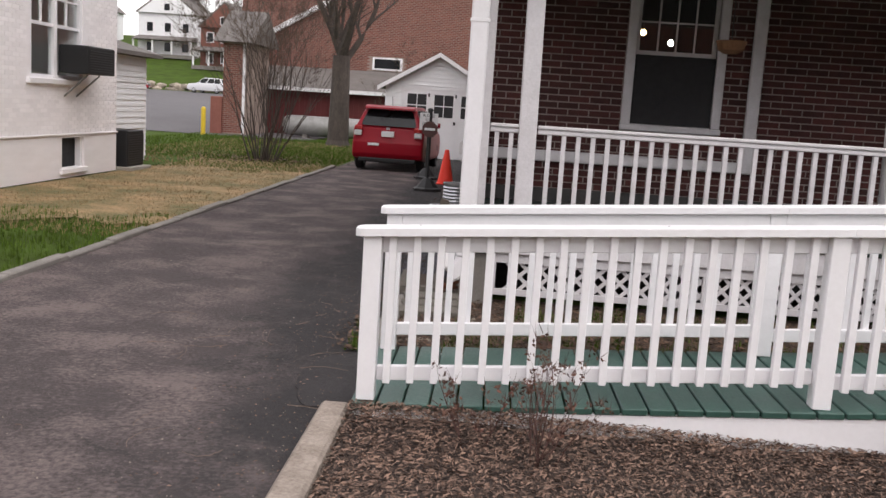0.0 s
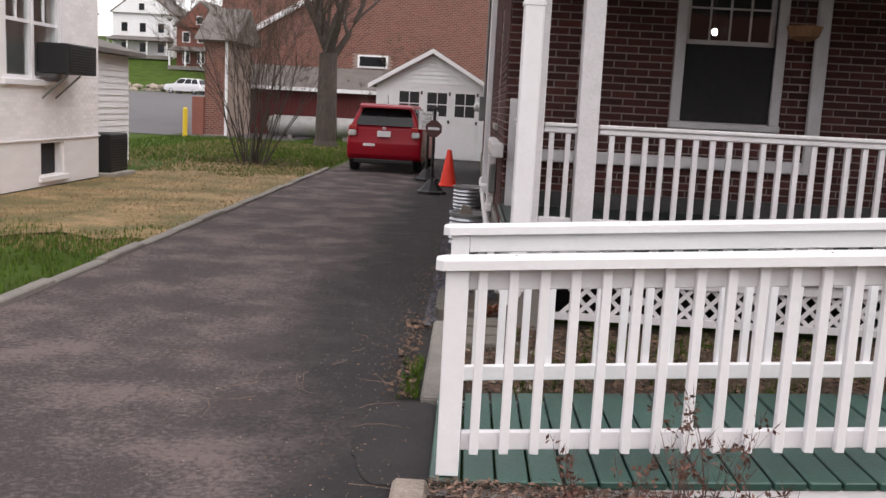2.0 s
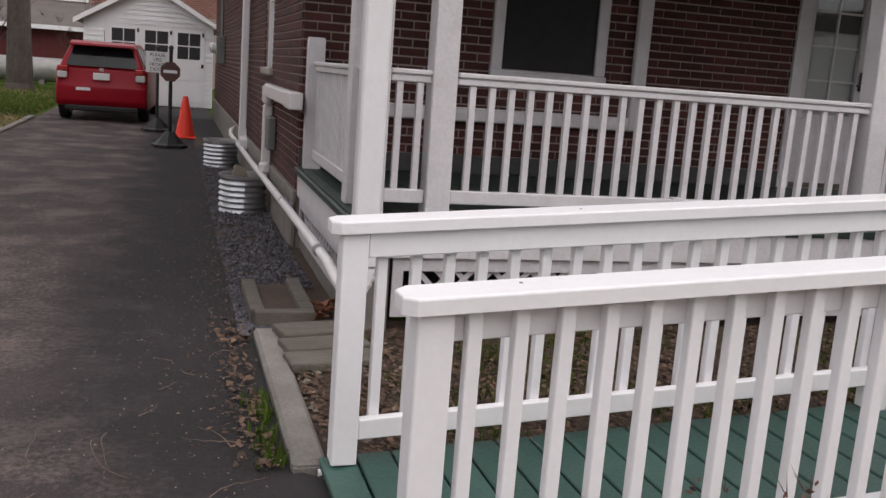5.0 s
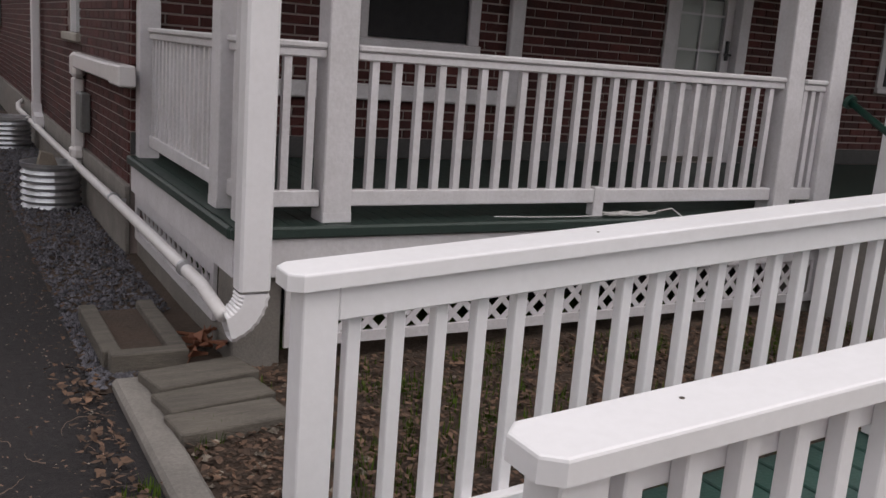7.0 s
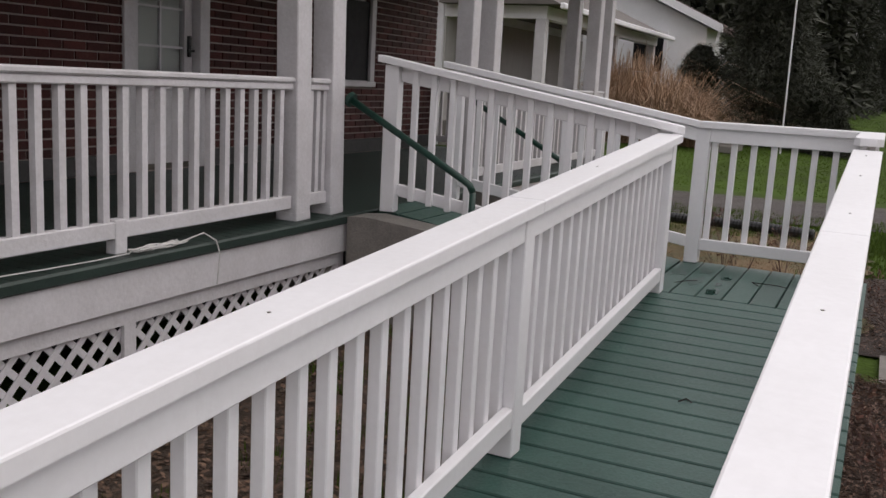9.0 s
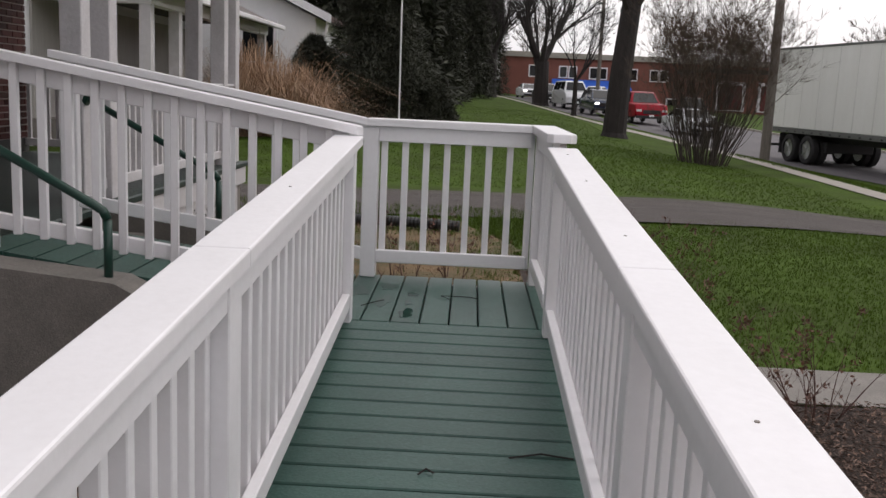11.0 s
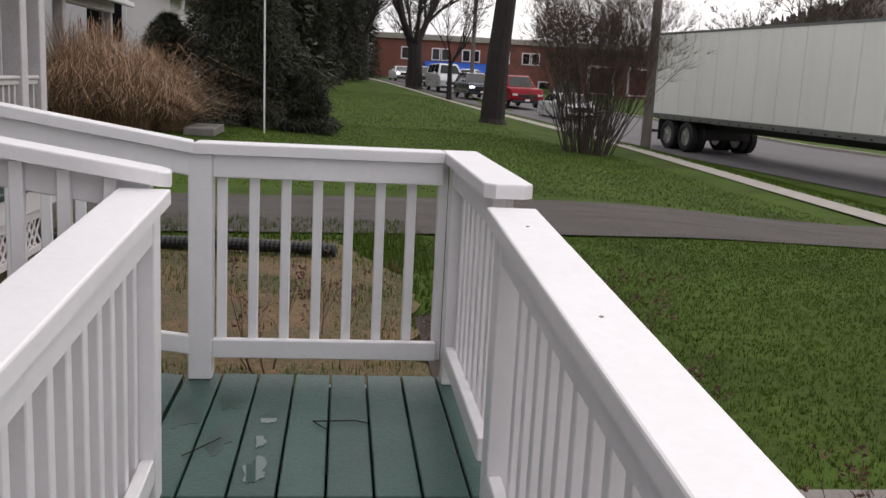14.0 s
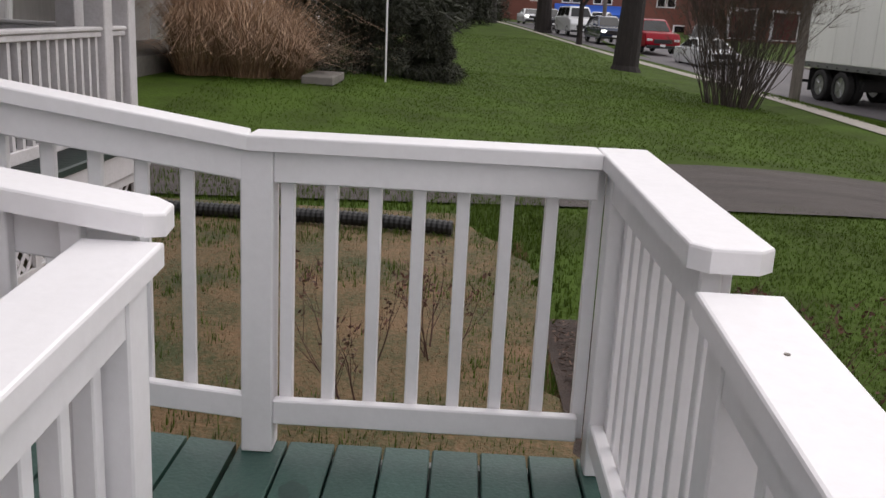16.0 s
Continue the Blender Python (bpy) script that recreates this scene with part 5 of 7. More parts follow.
part("elbow", box(B(), (0.296, 11.40, 1.02), (0.397, 11.60, 1.216), 0.03), PVC, duct)
part("down_run", box(B(), (0.305, 11.46, 0.46), (0.395, 11.57, 1.02), 0.012), PVC, duct)
part("outlet", box(B(), (0.29, 11.42, 0.36), (0.395, 11.62, 0.48), 0.03), PVC, duct)
part("box", box(B(), (0.32, 11.15, 0.62), (0.397, 11.40, 0.92), 0.01), STEEL_GREY, duct)
duct2 = thing("wall_conduit", "white boxed conduit along the porch wall", "conduit", (2, 9.61, 1.13))
part("horizontal_run", box(B(), (0.44, 9.57, 1.075), (3.13, 9.628, 1.185), 0.008), WHITE_OLD, duct2)
part("riser", box(B(), (3.13, 9.57, 1.075), (3.25, 9.628, 2.96), 0.008), WHITE_OLD, duct2)
meter = thing("electric_meter", "grey electric meter box on the brick wall", "meter", (0.33, 20.5, 1.5))
part("box", box(B(), (0.24, 20.35, 1.28), (0.398, 20.65, 1.78), 0.012), STEEL_GREY, meter)
dial = lathe(B(), (0, 0, 0), [(0.09, 0), (0.09, 0.09), (0.06, 0.12)], 14)
dial.transform(pose(0.245, 20.5, 1.56, 0, -90, 0))
part("dial", dial, LAMP_CLEAR, meter)
part("conduit", tube(B(), [(0.34, 20.5, 1.78), (0.34, 20.5, 5.5)], 0.025, 8), STEEL_GREY, meter)

# weathered boards by the porch corner
rnd = random.Random(8)
for i, (y0, y1, z, rz) in enumerate(((7.10, 7.32, 0.085, 12), (6.88, 7.08, 0.075, 10), (6.66, 6.86, 0.07, 7))):
    b = thing("old_board", "split grey weathered board on the ground", "board", (0.24, (y0 + y1) / 2, 0.0), "weathered boards")
    bm = box(B(), (-0.22, -(y1 - y0) / 2, z - 0.055), (0.22, (y1 - y0) / 2, z), 0.006)
    bm.transform(Matrix.Translation((0.24, (y0 + y1) / 2, 0)) @ Matrix.Rotation(radians(rz), 4, "Z"))
    part("plank", bm, WOOD_GREY, b)
tray = thing("wooden_frame", "shallow weathered wooden frame filled with dirt", "wooden frame", (0.1, 7.9, 0))
for a, b in (((-0.07, 7.46, 0.0), (0.26, 7.54, 0.095)), ((-0.09, 7.54, 0.0), (-0.01, 8.27, 0.09)), ((0.19, 7.54, 0.0), (0.27, 8.30, 0.09))):
    part("side", box(B(), a, b, 0.006), WOOD_GREY, tray)
part("fill", box(B(), (-0.01, 7.54, 0.0), (0.19, 8.28, 0.05)), SOIL, tray)


def shard(bm, x, y, z, s, rnd):
    q = [Vector((x + s * rnd.uniform(-1, 1), y + s * rnd.uniform(-1, 1), z + s * rnd.uniform(-0.3, 0.6))) for _ in range(4)]
    d = Vector((0, 0, 0.012))
    a = [bm.verts.new(p) for p in q]
    b = [bm.verts.new(p - d) for p in q]
    bm.faces.new(a)
    bm.faces.new(b)
    for k in range(4):
        bm.faces.new((a[k], a[(k + 1) % 4], b[(k + 1) % 4], b[k]))


sh = B()
for i in range(16):
    shard(sh, rnd.uniform(0.27, 0.42), rnd.uniform(7.42, 7.72), 0.06 + 0.05 * rnd.random(), 0.065, rnd)
tagged(part("broken_pots", sh, TERRACOTTA), "heap of broken terracotta shards under the downspout", "shards", "", "stuff")

# cable coil on the porch floor
cb = thing("cable_coil", "loose white cable coil on the porch floor edge", "cable", (2.5, 7.38, FLOOR))
bm = B()
rnd = random.Random(4)
pts = []
for i in range(70):
    a = i * 0.42
    pts.append((2.52 + 0.13 * math.cos(a) + 0.02 * rnd.uniform(-1, 1) + i * 0.0016, 7.375 + 0.028 * math.sin(a), FLOOR + 0.012 + 0.02 * rnd.random()))
tube(bm, pts, 0.004, 5)
tube(bm, [(2.70, 7.37, FLOOR + 0.02), (2.85, 7.35, FLOOR + 0.05), (2.90, 7.315, FLOOR + 0.01), (2.91, 7.30, 0.60), (2.905, 7.31, 0.45)], 0.004, 5)
tube(bm, [(2.40, 7.38, FLOOR + 0.012), (2.2, 7.37, FLOOR + 0.012), (1.95, 7.385, FLOOR + 0.012), (1.72, 7.38, FLOOR + 0.02)], 0.003, 5)
part("cable", bm, CABLE, cb)

# hanging basket and the room lamps seen in the windows
hb = thing("hanging_basket", "brown coir hanging basket under the porch ceiling", "hanging basket", (2.65, 8.5, 2.1))
part("basket", lathe(B(), (2.65, 8.5, 2.17), [(0.06, 0.0), (0.11, 0.03), (0.135, 0.11), (0.125, 0.11)], 18), BASKET, hb)
part("chain", tube(B(), [(2.65, 8.5, 2.98), (2.65, 8.5, 2.30)], 0.005, 5), BLACK_METAL, hb)
for x, y, z, m, r, nm in ((2.23, 10.9, 2.53, WARM_BULB, 0.035, "small warm wall lamp glowing in the dark room"), (2.55, 10.9, 2.43, WHITE_BULB, 0.032, "lit white ceiling lamp in the dark room"), (5.12, 10.9, 2.62, WHITE_BULB, 0.06, "lit white ceiling lamp in the dark room")):
    l = thing("room_lamp", nm, "lamp", (x, y, z), "room lamps")
    part("bulb", lathe(B(), (x, y, z - r), [(r * 0.5, 0), (r, r * 0.7), (r, r * 1.3), (r * 0.5, r * 2)], 12), m, l)
    part("stem", tube(B(), [(x, y, z + r), (x, y, 3.4)], 0.008, 6), BLACK_METAL, l)

# ---- white neighbour house across the lawn ----
nx = -6.42
NW1, NWB = (13.92, 15.75, 1.62, 3.3), (14.98, 15.80, 0.16, 0.66)
nw = tagged(part("neighbour_wall", wall_with_holes(B(), "x", nx - 0.25, nx, 6.0, 17.18, 0.0, 6.0, [NW1, NWB]), STUCCO), "white painted brick wall of the house next door", "wall", "", "structure")
rows, vs, fs = 0, [], []
z = 0.74
while z < 3.4:
    y = 11.6 - (0.106 if rows % 2 else 0)
    while y < 17.16:
        a, b = y, min(y + 0.205, 17.17)
        if not (z < 3.3 and z + 0.06 > 1.62 and b > 13.92 - 0.02 and a < 15.75 + 0.02) and b - a > 0.03:
            k = len(vs)
            vs += [(nx - 0.004, a, z), (nx - 0.004, b, z), (nx - 0.004, b, z + 0.062), (nx - 0.004, a, z + 0.062), (nx + 0.004, a + 0.004, z + 0.004), (nx + 0.004, b - 0.004, z + 0.004), (nx + 0.004, b - 0.004, z + 0.058), (nx + 0.004, a + 0.004, z + 0.058)]
            fs += [(k + 4, k + 5, k + 6, k + 7)] + [(k + i, k + (i + 1) % 4, k + 4 + (i + 1) % 4, k + 4 + i) for i in range(4)]
        y += 0.2125
    rows += 1
    z += 0.0677
tagged(raw("bricks", vs, fs, STUCCO_J, nw), "", "", "", "stuff")
tagged(part("neighbour_wall_north", box(B(), (-14, 16.93, 0), (nx - 0.251, 17.18, 6.0)), STUCCO), "white painted brick wall of the house next door", "wall", "", "structure")
tagged(part("trim_water_table", box(B(), (nx + 0.001, 6.0, 0.70), (nx + 0.03, 17.2, 0.735), 0.008), STUCCO), "white ledge along the neighbour's wall", "trim", "", "structure")
tagged(part("neighbour_back", box(B(), (-14, 6.0, 0), (-13.75, 16.92, 6.0)), STUCCO), "white wall", "wall", "", "structure")
tagged(part("neighbour_roof", prism(B(), [(-14.5, 6.0), (-5.95, 6.0), (-10.2, 8.8)], "y", 5.6, 17.6), SHINGLE), "grey shingled neighbour roof", "roof", "", "structure")
w = tagged(part("window_neighbour", box(B(), (nx - 0.05, 13.80, 1.52), (nx + 0.07, 15.85, 1.61), 0.01), WHITE), "pair of white sash windows in the neighbour's wall", "window", "", "structure")
fr = B()
for y in (13.92, 14.76, 15.66):
    box(fr, (nx - 0.12, y, 1.62), (nx - 0.02, y + 0.09, 3.3))
for y0, y1 in ((14.01, 14.76), (14.85, 15.66)):
    box(fr, (nx - 0.10, y0, 2.42), (nx - 0.04, y1, 2.47))
    box(fr, (nx - 0.10, y0, 1.62), (nx - 0.04, y1, 1.67))
    box(fr, (nx - 0.09, (y0 + y1) / 2 - 0.012, 2.47), (nx - 0.05, (y0 + y1) / 2 + 0.012, 3.3))
    box(fr, (nx - 0.088, y0, 2.85), (nx - 0.052, (y0 + y1) / 2 - 0.013, 2.875))
    box(fr, (nx - 0.088, (y0 + y1) / 2 + 0.013, 2.85), (nx - 0.052, y1, 2.875))
part("window_frame", fr, WHITE, w)
part("pane", box(B(), (nx - 0.08, 14.01, 1.67), (nx - 0.074, 15.66, 3.3)), PANE, w).visible_shadow = False
part("curtain", box(B(), (nx - 0.23, 13.95, 1.66), (nx - 0.22, 14.42, 3.28)), CURTAIN, w, "pale curtain at the window's side")
# unseen backing, coloured near-black for the unlit room
tagged(part("neighbour_room", box(B(), (nx - 1.9, 12.5, 0.05), (nx - 1.8, 16.7, 5.8)), WINDOW_DARK), "near-black backing for the unlit room behind the neighbour's windows", "wall", "", "structure")
w = tagged(part("window_basement", box(B(), (nx - 0.02, 14.90, 0.06), (nx + 0.05, 15.88, 0.155), 0.012), STUCCO), "small dark basement window with a white sill", "window", "", "structure")
part("window_frame", box(B(), (nx - 0.12, 15.72, 0.16), (nx - 0.03, 15.80, 0.66)), WHITE, w)
part("screen", box(B(), (nx - 0.14, 14.98, 0.16), (nx - 0.125, 15.72, 0.66)), SHADE_CLOTH, w)
ac = thing("window_air_conditioner", "black window air conditioner on steel brackets", "air conditioner", (nx + 0.3, 15.6, 1.7))
part("case", box(B(), (nx - 0.02, 14.92, 1.72), (nx + 0.46, 15.98, 2.17), 0.015), BLACK, ac)
gr = B()
for i in range(9):
    box(gr, (nx + 0.46, 14.98, 1.77 + i * 0.04), (nx + 0.468, 15.92, 1.785 + i * 0.04))
part("grille", gr, BLACK_METAL, ac)
for y in (15.05, 15.5):
    part("bracket", beam(B(), (nx + 0.40, y, 1.72), (nx + 0.005, y, 1.36), 0.03, 0.03), STEEL_GREY, ac)
wing = tagged(part("neighbour_wing", box(B(), (-9.5, 18.5, 0), (-7.02, 20.2, 2.20)), SIDING), "low white clapboard wing behind the house", "wall", "", "structure")
for i in range(17):
    part("clapboard", prism(B(), [(-7.02, 0.1 + i * 0.12), (-6.992, 0.1 + i * 0.12), (-7.012, 0.222 + i * 0.12), (-7.02, 0.222 + i * 0.12)], "y", 18.5, 20.2), SIDING, wing)
tagged(part("wing_roof", prism(B(), [(-6.75, 2.21), (-6.75, 2.29), (-9.7, 3.1), (-9.7, 2.21)], "y", 17.19, 20.5), SHINGLE), "grey shingled lean-to roof", "roof", "", "structure")
cd = thing("air_conditioner_condenser", "dark louvred condenser unit on a pale pad", "air conditioner", (-6.6, 17.8, 0))
part("pad", box(B(), (-7.0, 17.3, -0.02), (-6.18, 18.35, 0.05), 0.01), CONCRETE_LIGHT, cd)
part("case", box(B(), (-6.95, 17.42, 0.051), (-6.30, 18.25, 0.74), 0.02), BLACK, cd)
for i in range(13):
    part("louvre", box(B(), (-6.299, 17.44, 0.10 + i * 0.045), (-6.29, 18.23, 0.12 + i * 0.045)), BLACK_METAL, cd)

# ---- garage ----
GY = 28.35
gar = thing("garage", "small white clapboard garage with panelled doors", "garage", (-1.05, 31, 0))
part("wall", prism(B(), [(-2.72, 0), (0.50, 0), (0.50, 2.10), (-1.11, 3.04), (-2.72, 2.10)], "y", GY, GY + 6), SIDING, gar)
i = 0
z = 0.02
while z < 2.95:
    hw0 = 1.61 if z < 2.1 else 1.61 * (3.04 - z) / 0.94
    spans = [(-1.11 - hw0, -2.24), (0.30, -1.11 + hw0)] if z < 2.10 else [(-1.11 - hw0, -1.11 + hw0)]
    for a, b in spans:
        if b - a > 0.05:
            part("clapboard", prism(B(), [(GY - 0.004, z + 0.002), (GY - 0.026, z + 0.002), (GY - 0.006, z + 0.118), (GY - 0.001, z + 0.118)], "x", a, b), SIDING, gar)
    z += 0.12
part("roof", prism(B(), [(-2.95, 2.03), (-1.11, 3.10), (0.73, 2.03), (0.73, 2.11), (-1.11, 3.19), (-2.95, 2.11)], "y", GY - 0.22, GY + 6.2), SHINGLE, gar)
bb = B()
prism(bb, [(-2.95, 1.97), (-1.11, 3.04), (0.73, 1.97), (0.73, 2.10), (-1.11, 3.17), (-2.95, 2.10)], "y", GY - 0.25, GY - 0.222)
part("bargeboard", bb, WHITE, gar)
part("door_frame", box(box(B(), (-2.24, GY - 0.04, 2.06), (0.30, GY - 0.002, 2.14)), (-2.24, GY - 0.04, 0.0), (-2.16, GY - 0.002, 2.06)), WHITE, gar)
for k in range(3):
    x0 = -2.16 + k * 0.815
    dd = part("door", box(B(), (x0 + 0.01, GY - 0.03, 0.03), (x0 + 0.805, GY - 0.003, 2.05)), WHITE, gar)
    wx = [(x0 + 0.12, x0 + 0.395), (x0 + 0.42, x0 + 0.695)]
    for a, b in wx:
        for z0 in (1.26, 1.61):
            # pane coloured near-black for the unlit garage inside
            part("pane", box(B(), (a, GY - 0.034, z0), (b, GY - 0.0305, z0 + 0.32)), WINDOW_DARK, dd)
    pb = B()
    for z0 in (0.15, 0.70):
        box(pb, (x0 + 0.10, GY - 0.036, z0), (x0 + 0.38, GY - 0.0305, z0 + 0.44), 0.006)
        box(pb, (x0 + 0.44, GY - 0.036, z0), (x0 + 0.71, GY - 0.0305, z0 + 0.44), 0.006)
    part("panel", pb, WHITE, dd)
    part("latch", box(B(), (x0 + 0.73, GY - 0.045, 1.05), (x0 + 0.79, GY - 0.031, 1.15)), BLACK_METAL, dd)
    part("hinge", box(B(), (x0 + 0.74, GY - 0.045, 1.86), (x0 + 0.79, GY - 0.031, 1.96)), BLACK_METAL, dd)

# ---- brick buildings behind ----
def far_bricks(parent, x0, x1, z0, z1, y, l, h, holes=()):
    vs, fs, row, z = [], [], 0, z0
    while z + h < z1:
        x = x0 - (l / 2 if row % 2 else 0)
        while x < x1:
            a, b = max(x, x0), min(x + l - 0.025, x1)
            if b - a > 0.05 and not any(b > q[0] and a < q[1] and z + h > q[2] and z < q[3] for q in holes):
                k = len(vs)
                vs += [(a, y, z), (b, y, z), (b, y, z + h - 0.02), (a, y, z + h - 0.02), (a + 0.004, y - 0.014, z + 0.004), (b - 0.004, y - 0.014, z + 0.004), (b - 0.004, y - 0.014, z + h - 0.024), (a + 0.004, y - 0.014, z + h - 0.024)]
                fs += [(k + 4, k + 5, k + 6, k + 7)] + [(k + i, k + (i + 1) % 4, k + 4 + (i + 1) % 4, k + 4 + i) for i in range(4)]
            x += l
        row += 1
        z += h
    return tagged(raw("bricks", vs, fs, FAR_BRICK, parent), "", "", "", "stuff")


bb = thing("brick_building", "large red brick building behind the garage", "building", (-2, 46, 0))
part("wall", box(B(), (-11.5, 44.0, -0.1), (9.0, 54, 8.5)), FAR_MORTAR, bb)
far_bricks(bb, -11.5, 9.0, 2.9, 8.4, 43.998, 0.215, 0.078, [(-5.3, -3.8, 3.1, 3.72)])
wq = part("window", box(B(), (-5.25, 43.93, 3.12), (-3.85, 43.99, 3.70)), WHITE, bb)
part("pane", box(B(), (-5.15, 43.915, 3.2), (-3.95, 43.929, 3.63)), CAR_GLASS, wq)
part("roof", prism(B(), [(43.6, 8.5), (54.4, 8.5), (49, 11)], "x", -12, 9.5), SHINGLE, bb)
gable = prism(B(), [(-11.9, 3.6), (-6.4, 6.8), (-6.4, 6.55), (-11.9, 3.35)], "y", 43.7, 43.985)
part("bargeboard", gable, WHITE, bb)
sh = thing("red_shed", "low dark red board shed with a grey lean-to roof", "shed", (-6, 42, 0))
part("wall", box(B(), (-10.2, 41.2, -0.1), (-1.0, 43.9, 1.95)), RED_WOOD, sh)
for i in range(38):
    part("board", box(B(), (-10.2 + i * 0.242, 41.17, -0.05), (-10.2 + i * 0.242 + 0.226, 41.199, 1.95)), RED_WOOD, sh)
part("roof", prism(B(), [(40.8, 1.98), (40.8, 2.06), (43.92, 3.05), (43.92, 1.98)], "x", -10.5, -0.8), SHINGLE, sh)
part("fascia", box(B(), (-10.5, 40.76, 1.90), (-0.8, 40.799, 2.06)), WHITE, sh)
part("post", box(B(), (-10.0, 40.9, -0.1), (-9.85, 41.05, 1.95)), WHITE, sh)
wg = thing("brick_wing", "brick wing with a white corner board and low gate pier", "building", (-10.6, 37, 0))
part("wall", box(B(), (-10.25, 37.0, -0.1), (-9.35, 40.7, 3.6)), FAR_MORTAR, wg)
far_bricks(wg, -10.25, -9.35, 0.05, 3.6, 36.998, 0.215, 0.078)
part("roof", prism(B(), [(36.6, 3.6), (41.2, 3.6), (39, 5.0)], "x", -10.6, -9.0), SHINGLE, wg)
part("downspout", box(B(), (-9.46, 36.93, 0.0), (-9.36, 36.985, 3.6)), WHITE, wg)
part("pier", box(B(), (-10.72, 36.9, -0.1), (-10.26, 37.4, 1.45), 0.02), FAR_BRICK, wg)
tk = thing("oil_tank", "weathered silver cylindrical tank lying by the shed", "tank", (-6.2, 38.5, 0))
prof = [(0.05, 0.0), (0.34, 0.10), (0.42, 0.28), (0.42, 3.9), (0.34, 4.08), (0.05, 4.18)]
tbm = lathe(B(), (0, 0, 0), prof, 24)
tbm.transform(pose(-8.1, 38.3, 0.47, 0, 90, 0))
part("shell", tbm, TANK, tk, smooth=True)
for x in (-7.2, -5.0):
    part("saddle", box(B(), (x, 38.05, -0.05), (x + 0.18, 38.55, 0.16)), CONCRETE, tk)
bo = thing("bollard", "yellow painted steel bollard at the lot's edge", "bollard", (-10.45, 35.2, 0))
part("tube", lathe(B(), (-10.45, 35.2, -0.02), [(0.09, 0.0), (0.09, 0.98), (0.06, 1.04), (0.02, 1.06)], 14), YELLOW, bo)

# houses on the far bank
def far_house(x, y, w, d, h, rh, wallm, roofm, label, porch=True, rz=0):
    z = ground_z(x, y) - 0.3
    hs = thing("house", label, "house", (0, 0, 0), "houses on the far bank")
    part("wall", box(B(), (-w / 2, 0, 0), (w / 2, d, h)), wallm, hs)
    part("roof", prism(B(), [(-w / 2 - 0.4, h), (w / 2 + 0.4, h), (0, h + rh)], "y", -0.4, d + 0.4), roofm, hs)
    part("gable", prism(B(), [(-w / 2, h), (w / 2, h), (0, h + rh - 0.3)], "y", -0.42, -0.40), wallm, hs)
    for lv in range(int(h // 2.6)):
        for k in (-0.3, 0.0, 0.3):
            wq = part("window", box(B(), (k * w - 0.55, -0.06, 0.9 + lv * 2.7), (k * w + 0.55, -0.002, 2.3 + lv * 2.7)), WHITE, hs)
            part("pane", box(B(), (k * w - 0.42, -0.08, 1.0 + lv * 2.7), (k * w + 0.42, -0.061, 2.2 + lv * 2.7)), CAR_GLASS, wq)
    wq = part("window", box(B(), (-0.5, -0.5, h + 0.3), (0.5, -0.43, h + 1.4)), WHITE, hs)
    part("pane", box(B(), (-0.38, -0.52, h + 0.4), (0.38, -0.501, h + 1.3)), CAR_GLASS, wq)
    if porch:
        part("porch_roof", prism(B(), [(-2.6, 2.5), (-0.01, 3.1), (-0.01, 2.4), (-2.6, 2.4)], "x", -w / 2, w / 2), roofm, hs)
        part("porch_floor", box(B(), (-w / 2, -2.4, 0), (w / 2, -0.01, 0.5)), CONCRETE, hs)
        for k in range(4):
            part("post", box(B(), (-w / 2 + 0.1 + k * (w - 0.4) / 3, -2.4, 0.5), (-w / 2 + 0.3 + k * (w - 0.4) / 3, -2.2, 2.4)), WHITE, hs)
    hs.matrix_basis = pose(x, y, z, 0, 0, rz)
    return hs


far_house(-46.0, 131, 8.5, 10, 6.2, 3.6, SIDING, SHINGLE, "grey-white two-storey frame house with a front porch")
far_house(-35.8, 124, 7.0, 10, 5.6, 3.4, FAR_BRICK, SHINGLE, "red brick house with a pale gable and porch", rz=-10)
far_house(-62.0, 135, 8.0, 10, 6.0, 3.4, SIDING, SHINGLE, "pale frame house on the far bank")
far_house(-28.0, 136, 9.0, 10, 6.0, 3.4, FAR_BRICK, SHINGLE, "red brick house on the far bank")
rw = B()
rnd = random.Random(5)
for i in range(220):
    x = -62 + rnd.random() * 36
    y = 107.5 + rnd.uniform(-0.4, 0.4)
    s = rnd.uniform(0.25, 0.55)
    bmesh.ops.create_icosphere(rw, subdivisions=1, radius=s, matrix=Matrix.Translation((x, y, ground_z(x, y) + rnd.uniform(0, 0.7))) @ Matrix.Diagonal((1.2, 0.8, 0.7, 1)))
tagged(part("stone_bank", rw, STONE), "rough pale stone wall at the foot of the bank", "stone wall", "", "stuff")
c1 = car("parked_car", "white estate car parked across the lot", CAR_WHITE, 4.6, 1.8, 1.7, SUV, SUV_CAB, rear=False)
c1.matrix_basis = pose(-29.4, 103.5, ground_z(-37, 103), 0, 0, 75)
c2 = car("parked_car", "dark red car parked beyond the lot", CAR_RED, 4.4, 1.75, 1.5, SEDAN, SEDAN_CAB, rear=False)
c2.matrix_basis = pose(-40.2, 96.5, ground_z(-45, 96), 0, 0, -80)


# ---- street and distance to the east ----
def on_lane(ob, x, off=0.0, turn=0.0):
    """Stands a vehicle built along y on the lane, facing west."""
    sl = math.degrees(math.atan(0.12))
    y = lane_y(x) + off
    ob.matrix_basis = pose(x, y, ground_z(x, y) - 0.01, 0, 0, 90 + sl + turn)
    return ob


